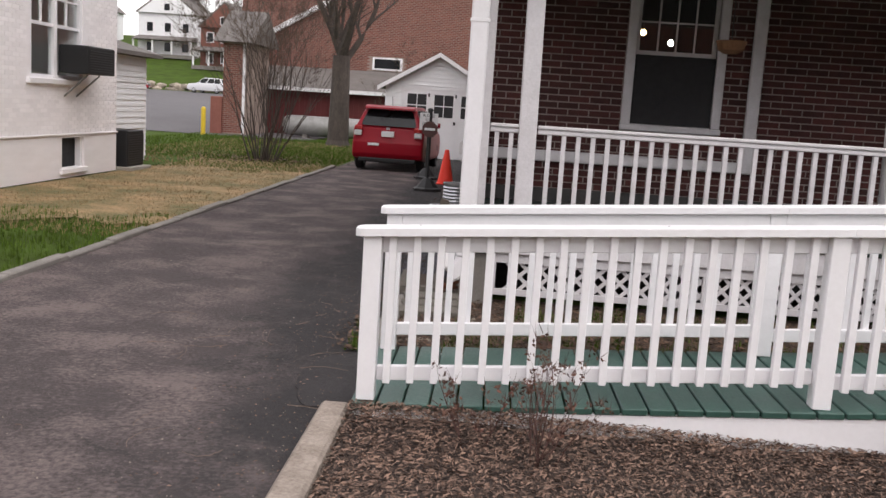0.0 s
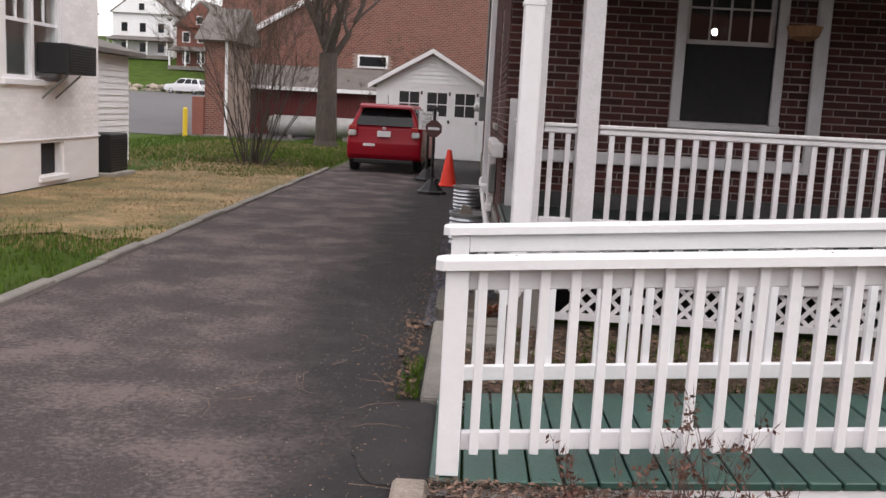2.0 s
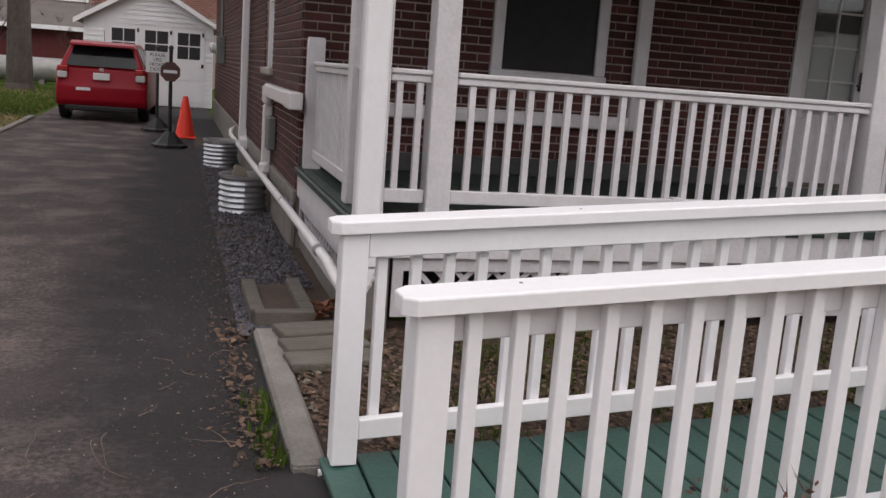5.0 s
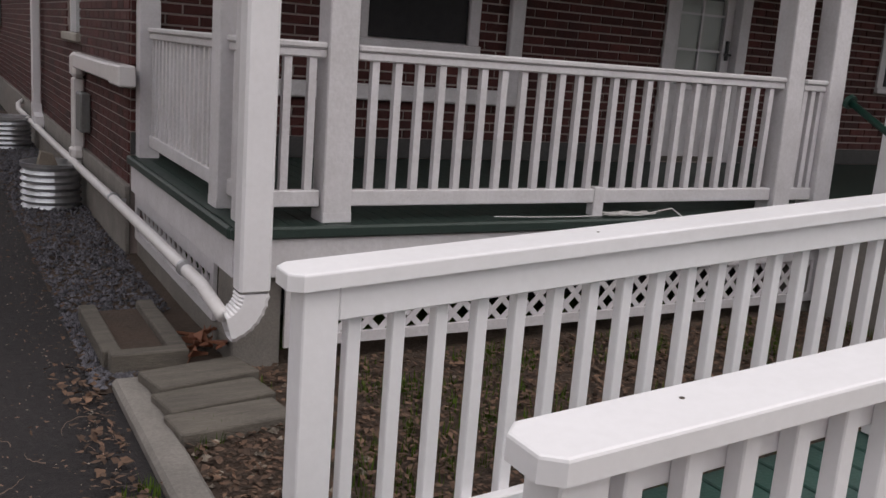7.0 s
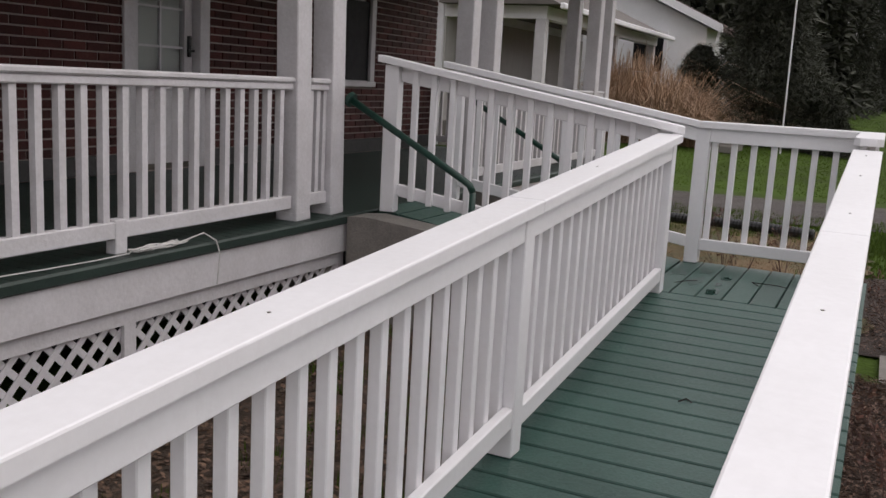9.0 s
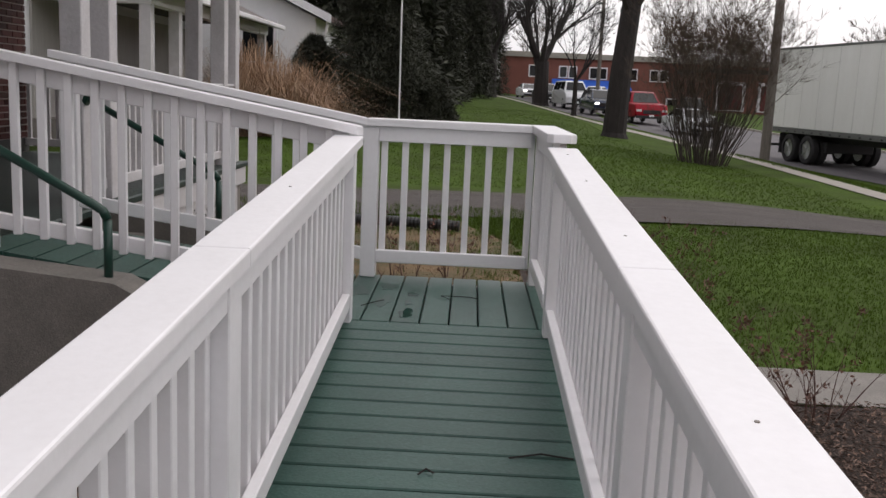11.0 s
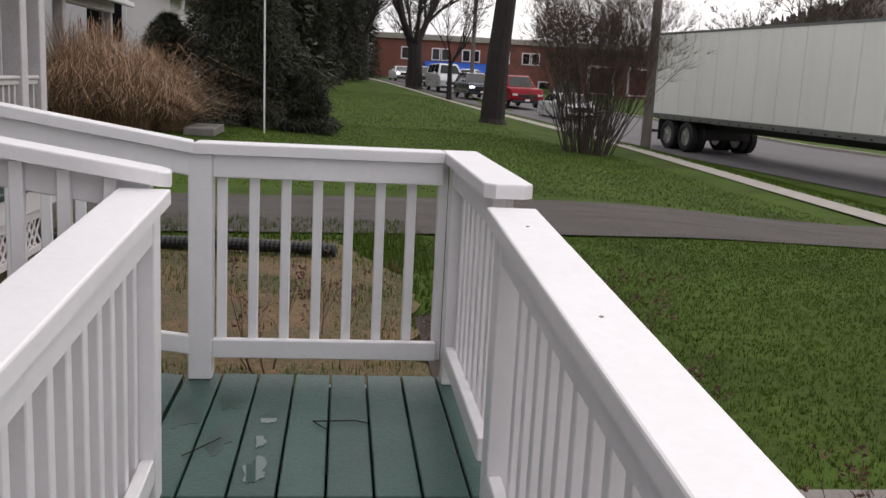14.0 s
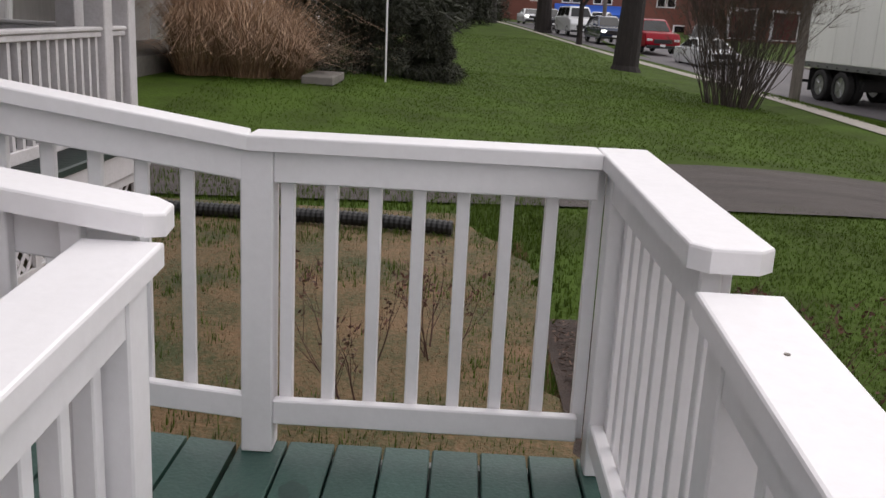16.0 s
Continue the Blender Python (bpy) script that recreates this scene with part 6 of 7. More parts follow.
tr = thing("semi_trailer", "long white box semi-trailer standing on the street", "trailer")
TL, TW, Z0, Z1 = 16.1, 2.6, 1.12, 4.12
part("box_body", box(B(), (-TW / 2, 0, Z0 + 0.10), (TW / 2, TL, Z1), 0.03), TRAILER, tr)
for i in range(1, 14):
    for sx in (-1, 1):
        part("panel_seam", box(B(), (sx * (TW / 2 + 0.001), i * TL / 14 - 0.022, Z0 + 0.15), (sx * (TW / 2 + 0.012), i * TL / 14 + 0.022, Z1 - 0.08)), TRAILER_SEAM, tr)
for sx in (-1, 1):
    part("top_rail", box(B(), (sx * (TW / 2 - 0.04), -0.01, Z1 - 0.06), (sx * (TW / 2 + 0.016), TL + 0.01, Z1 + 0.02)), STEEL_GREY, tr)
    sr = part("side_rail", box(B(), (sx * (TW / 2 - 0.05), 0, Z0 - 0.06), (sx * (TW / 2 + 0.016), TL, Z0 + 0.11)), STEEL_GREY, tr)
    mk = B()
    for i in range(27):
        box(mk, (sx * (TW / 2 + 0.016), 0.25 + i * 0.6, Z0 - 0.03), (sx * (TW / 2 + 0.022), 0.36 + i * 0.6, Z0 + 0.02))
    part("rivet_plates", mk, STEEL_DARK, sr)
part("chassis", box(box(B(), (-0.55, 0.1, 0.82), (-0.4, TL - 1, Z0 - 0.061)), (0.4, 0.1, 0.82), (0.55, TL - 1, Z0 - 0.061)), STEEL_DARK, tr)
part("bogie", box(B(), (-0.9, 0.9, 0.45), (0.9, 3.6, 0.82), 0.03), STEEL_DARK, tr)
for y in (1.65, 2.95):
    for sx in (-1, 1):
        for k, wx in enumerate((1.17, 0.83)):
            wheel(tr, sx * wx, y, 0.51, 0.27)
for sx in (-1, 1):
    part("mud_flap", box(B(), (sx * 0.70, 0.92, 0.28), (sx * 1.28, 0.95, 1.02)), STEEL_DARK, tr)
ug = B()
box(ug, (-1.15, 0.0, 0.5), (1.15, 0.10, 0.6))
for x in (-0.75, 0.65):
    box(ug, (x, 0.0, 0.6), (x + 0.1, 0.12, Z0 - 0.06))
part("underride_guard", ug, STEEL_DARK, tr)
for sx in (-1, 1):
    lg = B()
    box(lg, (sx * 0.8, TL - 3.3, 0.25), (sx * 0.95, TL - 3.12, Z0 - 0.061))
    box(lg, (sx * 0.72, TL - 3.38, 0.20), (sx * 1.03, TL - 3.04, 0.26))
    beam(lg, (sx * 0.87, TL - 3.2, 0.55), (sx * 0.87, TL - 2.4, Z0 - 0.07), 0.06, 0.06)
    part("landing_leg", lg, STEEL_GREY, tr)
part("tail_plate", box(B(), (-1.25, -0.012, Z0 - 0.05), (1.25, 0.0, Z0 + 0.1)), STEEL_GREY, tr)
tr.matrix_basis = pose(36.7, -7.75, -0.54, 0, 0, 90 + 8.7)

car_q = [("silver_sedan", "silver-white saloon waiting in the street", CAR_WHITE, 4.6, 1.82, 1.45, SEDAN, SEDAN_CAB, 51.5, False),
         ("pickup_truck", "bright red pickup truck waiting in traffic", CAR_RED, 5.6, 2.0, 1.88, TRUCK, TRUCK_CAB, 61.5, False),
         ("dark_suv", "dark blue sport utility car with lit headlights", CAR_NAVY, 4.6, 1.85, 1.72, SUV, SUV_CAB, 69.0, True),
         ("delivery_van", "white delivery van waiting in traffic", CAR_WHITE, 5.6, 2.0, 2.14, VAN, VAN_CAB, 78.5, False),
         ("black_suv", "black car with lit headlights in traffic", CAR_DARK, 4.6, 1.85, 1.72, SUV, SUV_CAB, 88.0, True),
         ("white_sedan", "white saloon waiting in traffic", CAR_WHITE, 4.6, 1.82, 1.45, SEDAN, SEDAN_CAB, 97.0, True)]
for nm, lab, pnt, L, W, H, pr, cb_, x, lit in car_q:
    v = car(nm, lab, pnt, L, W, H, pr, cb_, rear=False, lit=lit, wheel_r=0.40 if H > 1.8 else 0.34)
    on_lane(v, x, -0.4 if x < 62 else 0.0)
v = car("parked_suv", "dark car standing across the street", CAR_DARK, 4.6, 1.85, 1.72, SUV, SUV_CAB, rear=False, wheel_r=0.34)
v.matrix_basis = pose(66, -10.2, ground_z(66, -10), 0, 0, 80)
v = car("parked_pickup", "white pickup truck parked by the shop", CAR_WHITE, 5.6, 2.0, 1.88, TRUCK, TRUCK_CAB, rear=False, wheel_r=0.4)
v.matrix_basis = pose(96, -8.5, ground_z(96, -8), 0, 0, 65)

sb = thing("shop_building", "two-storey red brick shops with a blue awning", "building", (112, -12, 3))
part("wall", box(B(), (110, -38, 1.5), (122, 1.5, 7.6)), FAR_BRICK, sb)
part("cornice", box(B(), (109.7, -38.2, 7.6), (122.3, 1.7, 8.2)), CONCRETE_LIGHT, sb)
aw = B()
for q in ([(108.1, 4.30), (110.0, 5.25), (110.0, 4.1), (108.15, 4.0)],):
    a = [aw.verts.new((u, -13.2, v_)) for u, v_ in q]
    b = [aw.verts.new((u, -4.2, v_)) for u, v_ in q]
    aw.faces.new(a)
    aw.faces.new(b)
    for k in range(4):
        aw.faces.new((a[k], a[(k + 1) % 4], b[(k + 1) % 4], b[k]))
part("awning", aw, BLUE, sb, "bright blue cloth awning")
for y in (-36, -32, -28, -24, -20, -16.5, -13, -9.5, -6.0, -2.5):
    for dy in (-0.55, 0.55):
        wq = part("window", box(B(), (109.93, y + dy - 0.5, 5.35), (109.995, y + dy + 0.5, 6.75)), WHITE, sb)
        part("pane", box(B(), (109.90, y + dy - 0.38, 5.47), (109.929, y + dy + 0.38, 6.63)), CAR_GLASS, wq)
for y in (-34, -29, -24, -19, -11, -7):
    wq = part("shop_window", box(B(), (109.93, y - 1.5, 2.0), (109.995, y + 1.5, 3.6)), WHITE, sb)
    part("pane", box(B(), (109.90, y - 1.3, 2.15), (109.929, y + 1.3, 3.45)), CAR_GLASS, wq)
sb.location.z -= 1.9
sb2 = thing("shop_building", "low pale shop with a dark red front", "building", (104, -26, 2))
part("wall", box(B(), (92, -40, 1.2), (104, -17.5, 5.0)), FAR_BRICK, sb2)
part("cornice", box(B(), (91.8, -40.2, 5.0), (104.2, -17.3, 5.4)), STEEL_DARK, sb2)
for y in (-20, -24, -28):
    wq = part("door", box(B(), (91.93, y - 1.4, 1.4), (91.995, y + 1.4, 4.2)), WHITE, sb2)
    part("panel", box(B(), (91.90, y - 1.1, 1.5), (91.929, y + 1.1, 3.9)), RED_WOOD, wq)
sb2.location.z -= 0.7
sb3 = thing("shop_building", "pale yellow building behind the street trees", "building", (130, 12, 3))
part("wall", box(B(), (118, 5, 1.5), (130, 16, 6.5)), SIDING, sb3)
part("roof", prism(B(), [(4.5, 6.5), (16.5, 6.5), (10.5, 9)], "x", 117.5, 130.5), SHINGLE, sb3)
for y in (7, 10.5, 14):
    wq = part("window", box(B(), (117.93, y - 0.8, 3.6), (117.995, y + 0.8, 5.2)), WHITE, sb3)
    part("pane", box(B(), (117.9, y - 0.65, 3.75), (117.929, y + 0.65, 5.05)), CAR_GLASS, wq)

# unseen plain block added behind the walk, dimming the porch and window reflections
blocker_s = tagged(part("building_row_south", box(B(), (-40, -34, -1.0), (22, -26, 8.5)), FAR_BRICK), "unseen plain brick block added to dim porch light and reflections", "building", "", "structure")

# wooded ridge
vs, fs = [], []
HN = 60
for i in range(HN + 1):
    y = -900 + i * 26
    crest = 60 * smooth01(-60, -340, y) + 4 * noise.noise(Vector((y * 0.012, 3, 0))) + 3
    for x, z in ((330, 0), (420, max(6, crest * 0.92)), (470, max(8, crest)), (620, 0)):
        vs.append((x, y, z))
for i in range(HN):
    for k in range(3):
        a = i * 4 + k
        fs.append((a, a + 1, a + 5, a + 4))
tagged(raw("backdrop_ridge", vs, fs, HILL), "brown leafless wooded ridge", "hill", "", "structure")
vs, fs = [], []
rnd = random.Random(11)
for i in range(9000):
    y = rnd.uniform(-620, -20)
    crest = 60 * smooth01(-60, -340, y) + 4 * noise.noise(Vector((y * 0.012, 3, 0))) + 3
    t = rnd.random()
    x, z = 380 + 90 * t, crest * (0.45 + 0.55 * t)
    h, w = rnd.uniform(2.5, 6), rnd.uniform(0.6, 2.2)
    k = len(vs)
    vs += [(x, y - w * 0.6, z - 1), (x, y + w * 0.6, z - 1), (x + 1, y + w, z + h * 0.6), (x + 1, y + w * 0.2, z + h), (x + 1, y - w, z + h * 0.55)]
    fs.append((k, k + 1, k + 2, k + 3, k + 4))
tagged(raw("far_woods", vs, fs, HILL), "leafless woods on the ridge", "woods", "", "stuff")


# ---- trees and shrubs ----
def grow(bm, p, d, r, ln, level, rnd, tips, spread=0.75, droop=0.0, sides=6, kids=(2, 4)):
    """A branch that tapers, bends and forks."""
    pts, rad = [p], [r]
    n = 4 if level > 1 else 3
    q, dd = p, d
    for i in range(n):
        dd = (dd + Vector((rnd.uniform(-1, 1), rnd.uniform(-1, 1), rnd.uniform(-0.5, 0.7) - droop)) * 0.16).normalized()
        q = q + dd * (ln / n)
        pts.append(q)
        rad.append(r * (1 - 0.5 * (i + 1) / n))
    tube(bm, pts, rad, max(3, sides), cap=False)
    if level == 0:
        tips.append((q, dd))
        return
    for k in range(rnd.randint(*kids)):
        i = rnd.randint(1, n)
        a = Vector((rnd.uniform(-1, 1), rnd.uniform(-1, 1), rnd.uniform(-0.25, 0.75)))
        nd = (dd + a * spread).normalized()
        grow(bm, pts[i], nd, rad[i] * rnd.uniform(0.5, 0.72), ln * rnd.uniform(0.55, 0.8), level - 1, rnd, tips, spread, droop, sides - 1, kids)
    grow(bm, q, dd, rad[-1] * 0.95, ln * 0.7, level - 1, rnd, tips, spread, droop, sides - 1, kids)


def twigs(tips, n, ln, rnd, w=0.008):
    """Fine twigs as thin three-sided slivers round the branch ends."""
    vs, fs = [], []
    for p, d in tips:
        for _ in range(n):
            a = (d + Vector((rnd.uniform(-1, 1), rnd.uniform(-1, 1), rnd.uniform(-0.6, 0.8))) * 0.8).normalized()
            e = p + a * ln * rnd.uniform(0.4, 1.2)
            s = a.cross(Vector((0.3, 0.2, 1))).normalized() * w
            t = a.cross(s).normalized() * w
            k = len(vs)
            vs += [p + s, p - s * 0.5 + t, p - s * 0.5 - t, e]
            fs += [(k, k + 1, k + 3), (k + 1, k + 2, k + 3), (k + 2, k, k + 3)]
    return vs, fs


def bare_tree(x, y, r, h, seed, label, level=4, bark=BARK_DARK, first=0.35, lean=(0, 0), kids=(2, 4), tw=(5, 0.9, 0.012), spread=0.75):
    """A leafless street tree: trunk with root flare, limbs, and a crown of twigs."""
    rnd = random.Random(seed)
    z = ground_z(x, y) - 0.08
    t = thing("tree", label, "tree", (x, y, z), "leafless trees")
    bm, tips = B(), []
    pts = [Vector((x, y, z)), Vector((x, y, z + 0.25)), Vector((x + lean[0] * 0.3, y + lean[1] * 0.3, z + h * first * 0.5)), Vector((x + lean[0], y + lean[1], z + h * first))]
    tube(bm, pts, [r * 1.35, r * 1.08, r * 0.95, r * 0.85], 12, cap=False)
    part("trunk", bm, bark, t)
    bm = B()
    top = pts[-1]
    for k in range(4):
        a = 2 * math.pi * (k + rnd.random() * 0.6) / 4
        grow(bm, top - Vector((0, 0, rnd.uniform(0, h * 0.06))), Vector((math.cos(a) * 0.55, math.sin(a) * 0.55, 0.9)).normalized(), r * rnd.uniform(0.38, 0.58), h * 0.26, level, rnd, tips, spread, 0, 7, kids)
    part("limb", bm, bark, t)
    v_, f_ = twigs(tips, *tw[:2], rnd, tw[2])
    part_ob = raw("crown", v_, f_, bark if bark is BARK_DARK else TWIG, t)
    return t


bare_tree(41.5, -1.35, 0.50, 13, 21, "large dark leafless street tree with a leaning trunk", 3, lean=(0.0, -0.35), first=0.45)
bare_tree(62, -1.75, 0.17, 9, 22, "slender leafless street tree", 3, first=0.28, tw=(5, 0.7, 0.010))
bare_tree(77, -0.6, 0.62, 15, 23, "old spreading leafless street tree", 3, first=0.24)
for i, (x, y, r) in enumerate(((90, 3.2, 0.5), (96, 4.6, 0.45), (102, 6.5, 0.5), (84, 7.5, 0.40), (108, 2.8, 0.4))):
    bare_tree(x, y, r, 14 + i % 3, 30 + i, "dark leafless street tree in a row", 3, first=0.3, tw=(5, 1.1, 0.02))
for i, (x, y) in enumerate(((120, -22), (126, -30), (118, -46), (140, -4), (135, -60), (100, -48), (88, -44), (76, -34))):
    bare_tree(x, y, 0.3, 12 + i % 4, 50 + i, "leafless tree behind the shops", 3, bark=BARK, first=0.25, tw=(6, 1.3, 0.022))
bare_tree(-4.95, 33.4, 0.36, 9, 71, "bare tree with thick spreading limbs by the shed", 3, bark=BARK, first=0.36, tw=(7, 0.8, 0.009))
for i, (x, y) in enumerate(((-58, 122), (-44, 140), (-33, 118), (-70, 128), (-24, 126), (-52, 116), (-64, 112))):
    bare_tree(x, y, 0.25, 11 + i % 3, 80 + i, "leafless tree on the far bank", 3, bark=BARK, first=0.25, tw=(6, 1.2, 0.02))


def stem_shrub(x, y, n, h, w, seed, label, bark=BARK, tw=(8, 0.35, 0.005), r=0.03, level=2, name="shrub", buds=None, fan=0.42):
    """A many-stemmed leafless shrub."""
    rnd = random.Random(seed)
    z = ground_z(x, y) - 0.05
    t = thing(name, label, "shrub", (x, y, z))
    bm, tips = B(), []
    for k in range(n):
        a = rnd.random() * 2 * math.pi
        q = rnd.random() ** 0.6
        d = Vector((math.cos(a) * q * fan, math.sin(a) * q * fan, 1)).normalized()
        grow(bm, Vector((x + math.cos(a) * q * w * 0.28, y + math.sin(a) * q * w * 0.28, z)), d, r * rnd.uniform(0.6, 1.2), h * rnd.uniform(0.42, 0.62), level, rnd, tips, 0.5, -0.05, 5, (1, 3))
    part("stem", bm, bark, t)
    v_, f_ = twigs(tips, *tw[:2], rnd, tw[2])
    raw("crown", v_, f_, TWIG if bark is BARK else bark, t)
    if buds:
        vs, fs = [], []
        for p, d in tips:
            for _ in range(buds[0]):
                c = p + Vector((rnd.uniform(-1, 1), rnd.uniform(-1, 1), rnd.uniform(-1, 1))) * buds[1]
                s = buds[2]
                k = len(vs)
                a = Vector((rnd.uniform(-1, 1), rnd.uniform(-1, 1), rnd.uniform(-1, 1))).normalized() * s
                b = a.cross(Vector((rnd.uniform(-1, 1), rnd.uniform(-1, 1), rnd.uniform(-1, 1)))).normalized() * s * 0.5
                vs += [c - a, c + b, c + a, c - b]
                fs.append((k, k + 1, k + 2, k + 3))
        raw("leaves", vs, fs, buds[3], t)
    return t


stem_shrub(-4.97, 22.5, 26, 3.6, 1.3, 5, "tall leafless many-stemmed bush on the lawn", tw=(4, 0.55, 0.004), r=0.021, level=3, buds=(2, 0.3, 0.012, BUD), fan=0.6)
stem_shrub(27.2, -1.75, 95, 3.5, 2.4, 6, "large leafless spreading shrub on the lawn", tw=(5, 0.55, 0.004), r=0.020, level=3, fan=0.36)
stem_shrub(-9.0, 43.2, 6, 2.6, 1.2, 7, "leafless sapling against the red shed", r=0.02)
stem_shrub(-3.0, 39.8, 8, 3.2, 1.4, 8, "leafless sapling against the red shed", r=0.02)
RED_LEAF = mat("reddish_rose_leaf", (0.13, 0.045, 0.035), 0.7, (0.07, 0.05, 0.025), 9, 60, 0.8, 0, vary=0.5, islands=True)
for i, (x, y, n, h) in enumerate(((0.90, 4.06, 8, 0.50), (0.62, 4.20, 3, 0.34), (2.72, 4.22, 6, 0.45), (3.55, 3.95, 6, 0.6), (5.7, 3.75, 7, 0.62), (6.3, 3.85, 7, 0.6), (6.9, 3.6, 6, 0.55), (4.55, 3.25, 6, 0.5), (5.25, 3.72, 5, 0.5), (6.05, 4.2, 4, 0.5), (7.6, 3.9, 6, 0.5), (6.9, 5.4, 5, 0.55), (7.5, 5.1, 4, 0.45))):
    stem_shrub(x, y, n, h, 0.35, 100 + i, "small thorny rose bush with reddish young leaves", TWIG_RED, (2, 0.07, 0.0018), 0.0055, 2, "rose_bush", (4, 0.020, 0.013, RED_LEAF), 0.6)


def clump_foliage(name, label, cx, cy, rx, ry, h, n, seed, material, trunk, leaf=(0.22, 0.07), taper=0.6, droop=0.3, category="bush"):
    """An evergreen built of many small needled sprays over a trunk, denser at the rim."""
    rnd = random.Random(seed)
    z0 = ground_z(cx, cy) - 0.03
    t = thing(name, label, category, (cx, cy, z0))
    part("trunk", tube(B(), [(cx, cy, z0), (cx, cy, z0 + h * 0.9)], [trunk, trunk * 0.2], 8), BARK_DARK, t)
    vs, fs = [], []
    for _ in range(n):
        u = rnd.random()
        z = u * h
        lim = (1 - u) ** taper * (0.78 + 0.3 * noise.noise(Vector((cx + math.floor(u * 9) * 3.1, rnd.random() * 0.4, seed)))) + 0.05
        a = rnd.random() * 2 * math.pi
        lump = 0.80 + 0.45 * noise.noise(Vector((math.cos(a) * 2.1, math.sin(a) * 2.1, u * 5 + seed)))
        q = (rnd.random() ** 0.45) * lim * lump
        p = Vector((cx + math.cos(a) * q * rx, cy + math.sin(a) * q * ry, z0 + z))
        d = Vector((math.cos(a), math.sin(a), rnd.uniform(-droop, 0.5))) + Vector((rnd.uniform(-1, 1), rnd.uniform(-1, 1), rnd.uniform(-1, 1))) * 0.9
        d = d.normalized() * leaf[0] * rnd.uniform(0.5, 1.3)
        s = d.cross(Vector((rnd.uniform(-1, 1), rnd.uniform(-1, 1), 1))).normalized() * leaf[1] * rnd.uniform(0.6, 1.2)
        k = len(vs)
        vs += [p - d * 0.4, p + s, p + d, p - s]
        fs.append((k, k + 1, k + 2, k + 3))
    raw("crown", vs, fs, material, t)
    return t


clump_foliage("yew_bush", "broad dark evergreen yew bush on the lawn", 25.6, 7.55, 2.3, 2.2, 5.6, 60000, 1, YEW, 0.2, (0.17, 0.014), 0.42, 0.9)
clump_foliage("yew_bush", "low dark evergreen bush on the lawn", 25.3, 5.95, 1.2, 1.1, 1.5, 16000, 2, YEW, 0.1, (0.16, 0.013), 0.42, 0.9)
for i, (x, y, r, h) in enumerate(((52, 11, 5.0, 15), (60, 9.5, 4.6, 17), (68, 14, 5.2, 18), (44, 12.5, 4.4, 13), (78, 11.5, 5.0, 17), (40, 18, 4.5, 15))):
    clump_foliage("spruce_tree", "tall dark spruce tree", x, y, r, r, h, 12000, 10 + i, YEW, 0.35, (0.7, 0.16), 0.8, 0.8, "tree")
for i, (x, y, r, h) in enumerate(((66, 7.4, 3.4, 14), (82, 5.4, 3.4, 15), (97, 3.4, 3.2, 14))):
    clump_foliage("spruce_tree", "tall dark spruce tree", x, y, r, r, h, 15000, 50 + i, YEW, 0.35, (0.5, 0.045), 0.8, 0.8, "tree")
clump_foliage("evergreen_shrub", "low dark evergreen shrub behind the dry grass", 25.8, 9.3, 1.5, 1.2, 2.5, 20000, 3, YEW, 0.08, (0.16, 0.014), 0.4, 0.6)
# dry ornamental grass
og = thing("ornamental_grass", "tall dry tan ornamental grass clump", "grass clump", (20.6, 9.25, ground_z(20.6, 9.25)))
rnd = random.Random(17)
vs, fs = [], []
tufts = [(21.5, 9.75, 0.55, 1.0), (21.9, 9.0, 0.50, 0.86), (21.2, 9.2, 0.45, 0.78), (22.0, 10.3, 0.5, 1.05), (21.4, 8.55, 0.30, 0.6), (21.1, 10.2, 0.4, 0.9)]
for _ in range(9000):
    tx, ty, tr_, th = tufts[rnd.randrange(len(tufts))]
    a, q = rnd.random() * 2 * math.pi, rnd.random() ** 0.7
    bx, by = tx + math.cos(a) * q * tr_, ty + math.sin(a) * q * tr_
    bz = ground_z(bx, by) - 0.03
    b = a + rnd.gauss(0, 1.1)
    out = Vector((math.cos(b), math.sin(b), 0)) * abs(rnd.gauss(0.35, 0.38)) * (0.5 + q)
    h = th * (rnd.uniform(0.7, 1.9) if rnd.random() < 0.9 else rnd.uniform(1.9, 2.5))
    bend = rnd.random() ** 0.45
    base = Vector((bx, by, bz))
    pts = [base, base + Vector((0, 0, h * 0.5)) + out * 0.3, base + Vector((0, 0, h * (0.92 - 0.12 * bend))) + out * 0.9, base + Vector((0, 0, h * (1 - 0.5 * bend))) + out * (1.2 + 0.7 * bend)]
    w = Vector((-out.y, out.x, 0)).normalized() * rnd.uniform(0.005, 0.011)
    k = len(vs)
    for i, p in enumerate(pts):
        ww = w * (1 - 0.28 * i)
        vs += [p - ww, p + ww]
    for i in range(3):
        fs.append((k + 2 * i, k + 2 * i + 1, k + 2 * i + 3, k + 2 * i + 2))
raw("blades", vs, fs, REED, og)
sl = thing("stone_slab", "flat grey stone slab in the neighbour's lawn", "slab", (21.5, 7.9, ground_z(21.5, 7.9)))
part("slab", box(B(), (20.6, 7.5, ground_z(21.5, 7.9) - 0.05), (22.2, 8.1, ground_z(21.5, 7.9) + 0.12), 0.02), CONCRETE, sl)

# poles and wires
POLE_WOOD = mat("grey_weathered_pole", (0.20, 0.175, 0.155), 0.9, (0.10, 0.085, 0.075), 5, 30, 0.9, 0.5, 30, stretch=(1, 1, 0.15))


